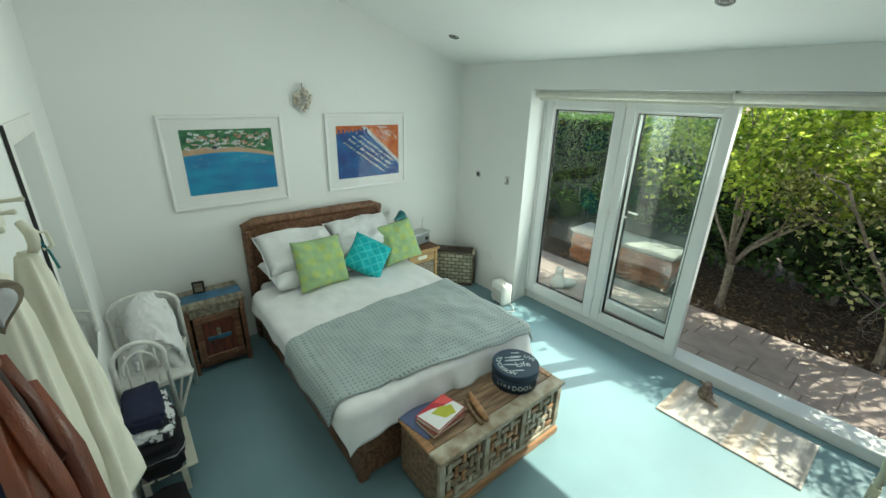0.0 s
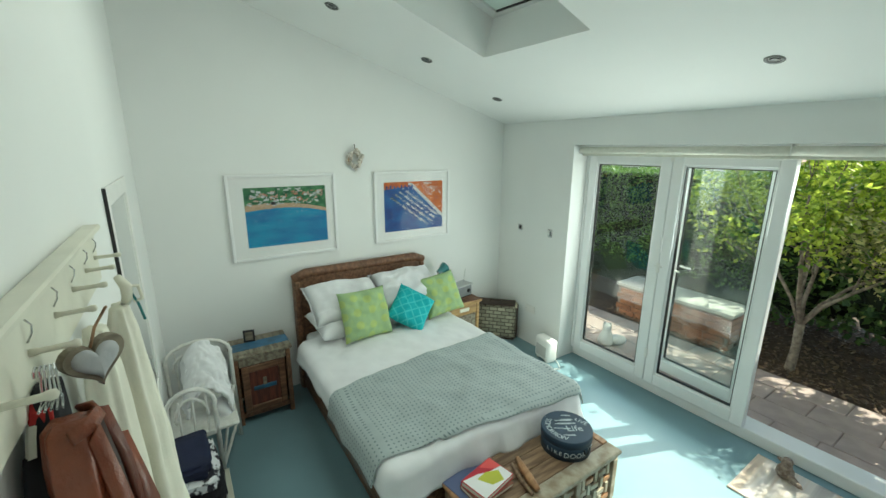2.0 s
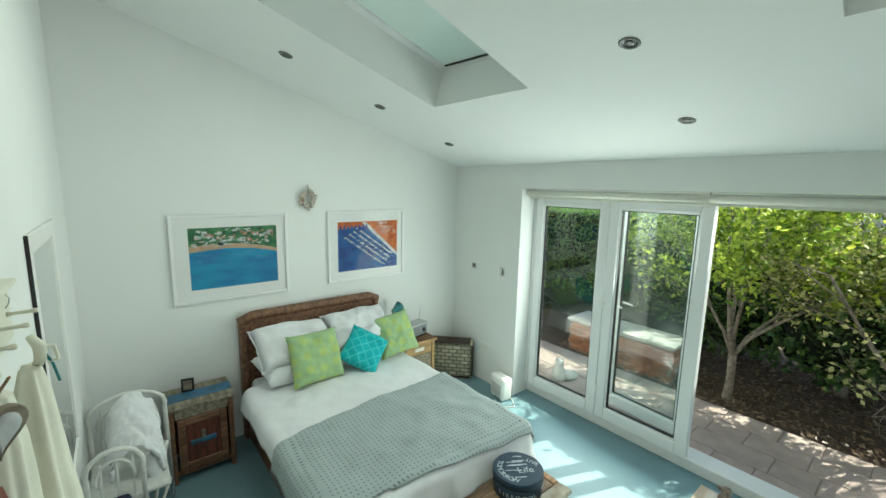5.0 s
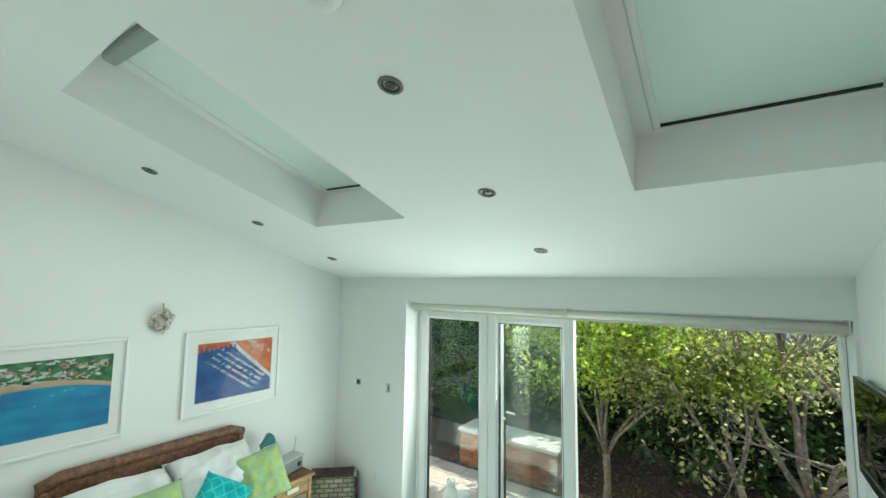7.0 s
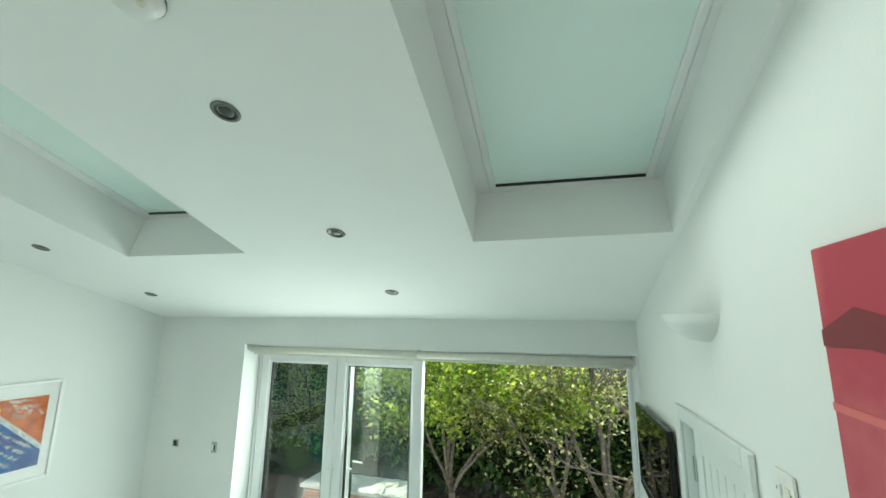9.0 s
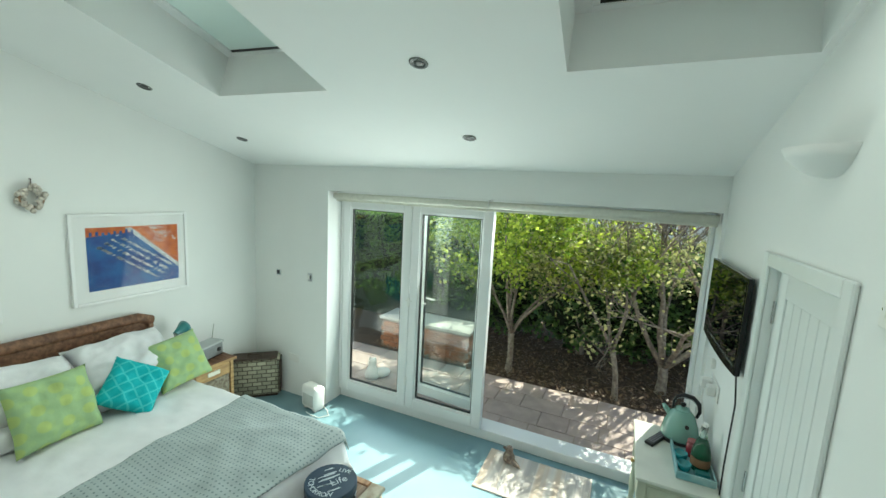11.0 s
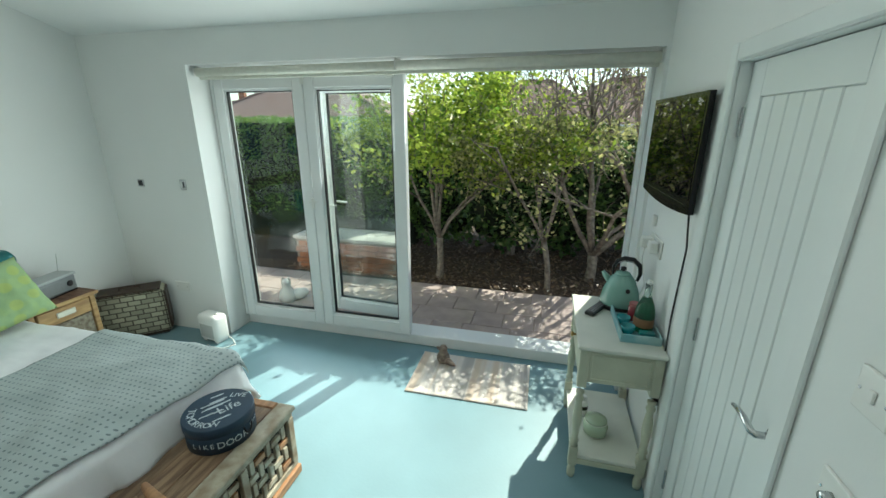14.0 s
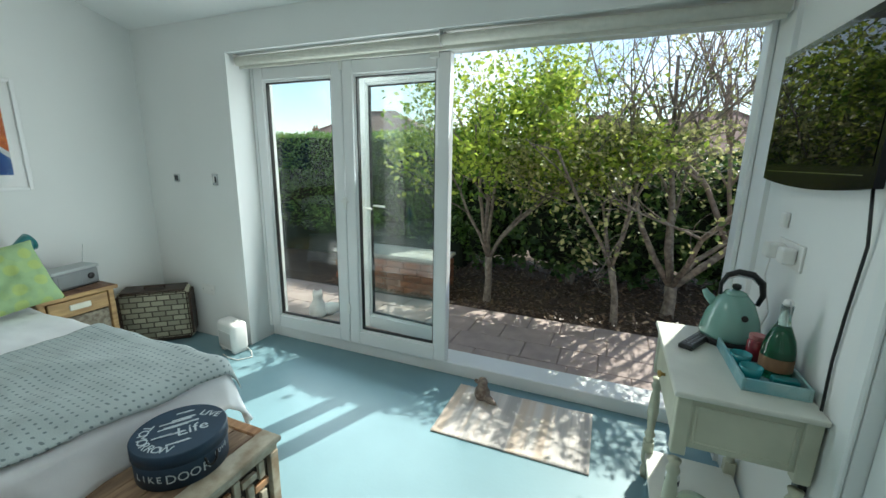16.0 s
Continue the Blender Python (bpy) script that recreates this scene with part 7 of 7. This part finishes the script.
# hedge filled with the same painted shade behind its leaves
part("shade_core", box(HX0, HX1 - 0.04, HY0 + 0.05, HY1 - 0.05, -0.05, HT - 0.04, 0.03), M_LEAF_CORE, hedge, "hedge core coloured as the shade between its leaves")

# brick planter by the patio, two pale stone animals
M_BRICK = mat("orange_red_brick", (0.36, 0.15, 0.08), 0.85, rgb2=(0.22, 0.09, 0.05), scale=20, bump=0.5, rand=0.25)
planter = thing("brick_planter", None, "low orange-brick planter with a pale coping by the patio", "planter")
PX0, PX1, PY0, PY1 = 0.52, 1.90, 1.74, 2.20
part("mortar_core", box(PX0 + 0.01, PX1 - 0.01, PY0 + 0.01, PY1 - 0.01, -0.05, 0.375), M_JOINT, planter)
bme = bpy.data.meshes.new("brick")
tmpb = box(-0.1065, 0.1065, -0.006, 0.012, -0.0325, 0.0325, 0.003)
tmpb.to_mesh(bme)
tmpb.free()
bme.materials.append(M_BRICK)
for r in range(5):
    z = 0.012 + r * 0.075
    k = 0
    x = PX0 + 0.107 + (0 if r % 2 else 0.05)
    while x < PX1 - 0.08:
        ob = new("brick", bme)
        ob.parent = planter
        ob.matrix_local = Matrix.Translation((x, PY0, z))
        x += 0.225
    y = PY0 + 0.13
    while y < PY1 - 0.08:
        ob = new("brick", bme)
        ob.parent = planter
        ob.matrix_local = Matrix.Translation((PX1, y, z)) @ Matrix.Rotation(radians(90), 4, "Z")
        y += 0.225
M_COPING = mat("pale_coping_stone", (0.52, 0.50, 0.46), 0.8, vary=0.2, scale=12, bump=0.3)
part("coping", box(PX0 - 0.02, PX1 + 0.02, PY0 - 0.02, PY1 + 0.02, 0.376, 0.415, 0.006), M_COPING, planter, "pale stone coping")
M_STONEW = mat("white_stone_ornament", (0.72, 0.71, 0.68), 0.8, vary=0.15, scale=25, bump=0.4)
for (x, y, s, turn, lab) in ((1.06, 0.74, 0.8, 30, "white stone animal ornament sitting on the patio"), (1.42, 0.86, 0.5, -70, "small low white stone animal ornament on the patio")):
    bm = lathe([(0.002, 0), (0.07, 0.01), (0.085, 0.05), (0.07, 0.11), (0.045, 0.16), (0.04, 0.18), (0.048, 0.205), (0.035, 0.24), (0.002, 0.25)], Matrix.Identity(4), 18)
    for sx in (-0.028, 0.028):
        add_lathe(bm, [(0.018, 0), (0.010, 0.03), (0.001, 0.045)], Matrix.Translation((sx, 0, 0.225)), 8)
    add_lathe(bm, [(0.001, 0), (0.05, 0.02), (0.06, 0.08), (0.04, 0.16), (0.001, 0.18)], Matrix.Translation((0.03, 0.02, 0.055)) @ Matrix.Rotation(radians(80), 4, "Y"), 14)
    ob = bm_obj("stone_ornament", bm, M_STONEW, None, "", True)
    ob.matrix_world = pose(x, y, -0.012, 0, 0, turn) @ Matrix.Scale(s * 1.3, 4)
    tagged(ob, lab, "garden ornament")

# ---- neighbouring houses ----
M_RENDER = mat("white_render", (0.72, 0.72, 0.70), 0.85, vary=0.06, scale=1.5)
M_TILE = mat("brown_roof_tiles", (0.36, 0.23, 0.19), 0.85, rgb2=(0.27, 0.17, 0.14), scale=9, bump=0.6, stretch=(1, 1, 5))
M_WINDK = mat("dark_window_pane", (0.03, 0.035, 0.04), 0.08)


def house(m, w, d, eave, ridge, hip, label, wins, chimney=None, soil=0):
    t = thing("house", m, label, "house")
    bm = box(-w / 2, w / 2, 0, d, -0.3, eave)
    part("walls", bm, M_RENDER, t, "white rendered walls")
    bm = bmesh.new()
    o = 0.4
    v = [bm.verts.new(c) for c in ((-w / 2 - o, -o, eave - 0.1), (w / 2 + o, -o, eave - 0.1), (w / 2 + o, d + o, eave - 0.1), (-w / 2 - o, d + o, eave - 0.1), (-w / 2 + hip, d / 2, ridge), (w / 2 - hip, d / 2, ridge))]
    for f in ((0, 1, 5, 4), (1, 2, 5), (2, 3, 4, 5), (3, 0, 4), (3, 2, 1, 0)):
        bm.faces.new([v[i] for i in f])
    roof = part("roof", bm, M_TILE, t, "brown tiled hipped roof")
    bm = bmesh.new()
    for a, b in ((4, 5),):
        add_tube(bm, [v2 for v2 in ((-w / 2 + hip, d / 2, ridge), (w / 2 - hip, d / 2, ridge))], 0.10, 6)
    for cx, cy, hx in ((-w / 2 - o, -o, -w / 2 + hip), (w / 2 + o, -o, w / 2 - hip)):
        add_tube(bm, [(cx, cy, eave - 0.08), (hx, d / 2, ridge)], 0.09, 6)
    part("ridge_tiles", bm, M_TILE, roof)
    part("gutter", box(-w / 2 - o, w / 2 + o, -o - 0.1, -o, eave - 0.2, eave - 0.08), M_UPVC, t)
    for x, z, ww, hh in wins:
        win = part("window", frame_bm(x - ww / 2, x + ww / 2, z, z + hh, 0.09, -0.06, 0.02), M_UPVC, t, "white framed window")
        n = 3 if ww > 1.3 else 2
        for k in range(n):
            a = x - ww / 2 + 0.09 + k * (ww - 0.18) / n
            b = a + (ww - 0.18) / n
            part("pane", box(a + 0.04, b - 0.04, -0.02, 0.0, z + 0.12, z + hh - 0.12), M_WINDK, win, "dark glass pane")
            if k:
                part("mullion", box(a - 0.04, a + 0.04, -0.05, 0.0, z + 0.09, z + hh - 0.09), M_UPVC, win)
        part("glazing_bar", box(x - ww / 2 + 0.09, x + ww / 2 - 0.09, -0.045, -0.021, z + hh * 0.5, z + hh * 0.5 + 0.06), M_UPVC, win)
    if chimney:
        cx, cz = chimney
        c = part("chimney", box(cx - 0.4, cx + 0.4, d / 2 - 0.3, d / 2 + 0.3, eave, cz, 0.02), M_BRICK, t, "brick chimney stack")
        for k in (-0.2, 0.2):
            part("chimney_pot", lathe([(0.13, cz), (0.11, cz + 0.35), (0.13, cz + 0.4)], Matrix.Translation((cx + k, d / 2, 0)), 10), M_BRICK, c)
    return t


house(pose(-12.9, 21.0, -0.95), 16.0, 8.0, 2.55, 5.8, 6.7, "white rendered bungalow with a brown hipped roof beyond the hedge", [(-1.5, 1.2, 1.6, 1.05), (1.2, 1.2, 1.7, 1.05), (-5.4, 1.2, 1.7, 1.05), (5.6, 1.2, 1.7, 1.05)])
house(pose(-38.0, 40.0, -1.6, 0, 0, 5), 14, 9, 2.8, 6.0, 5.0, "distant white house with a brick chimney", [(-2, 1.0, 1.6, 1.1), (2, 1.0, 1.6, 1.1)], (3.2, 7.0))
house(pose(8.8, 27.0, -1.1, 0, 0, -6), 13, 8, 2.9, 6.0, 5.0, "brown-roofed house seen through the twigs", [(-2.4, 1.2, 1.8, 1.2), (2.2, 1.2, 1.8, 1.2)])
house(pose(2.2, 34.0, -0.7, 0, 0, 2), 12, 8, 2.9, 6.2, 4.6, "white house with a brown roof behind the trees", [(-2.4, 1.2, 1.8, 1.2), (2.2, 1.2, 1.8, 1.2)])

# far belt of trees along the horizon
rnd = random.Random(77)
bm = bmesh.new()
for i in range(130):
    x = -95 + i * 1.5 + rnd.uniform(-0.6, 0.6)
    y = 60 + rnd.uniform(-3, 5)
    r = rnd.uniform(1.2, 2.2)
    s = bmesh.ops.create_icosphere(bm, subdivisions=2, radius=1)["verts"]
    for v in s:
        k = 1 + 0.3 * noise.noise(v.co * 1.7 + Vector((i, 0, 0)))
        v.co = Vector((x + v.co.x * r * k, y + v.co.y * r * k, 0.9 + v.co.z * r * k))
tagged(bm_obj("far_trees", bm, M_LEAF_CORE), "far dark line of trees on the horizon", "far trees", "", "stuff")

# paving slabs, laid in courses
slab_meshes = {}


def slab_piece(w, d):
    key = (round(w, 3), round(d, 3))
    if key not in slab_meshes:
        me = bpy.data.meshes.new("paving_slab")
        b = box(-w / 2, w / 2, -d / 2, d / 2, -0.05, 0.0, 0.006)
        b.to_mesh(me)
        b.free()
        me.materials.append(M_PATIO)
        slab_meshes[key] = me
    return slab_meshes[key]


patio = bpy.data.objects["patio"]
rnd = random.Random(12)
y = 0.434
for row, d in enumerate((0.29, 0.29, 0.29, 0.29)):
    x = -2.9 + 0.2 * row
    while x < 6.6:
        w = rnd.choice((0.44, 0.59, 0.29))
        ob = new("paving_slab", slab_piece(w - 0.005, d - 0.005))
        ob.parent = patio
        ob.matrix_local = Matrix.Translation((x + w / 2, y + d / 2, -0.008 + rnd.uniform(-0.002, 0.002)))
        x += w
    y += d
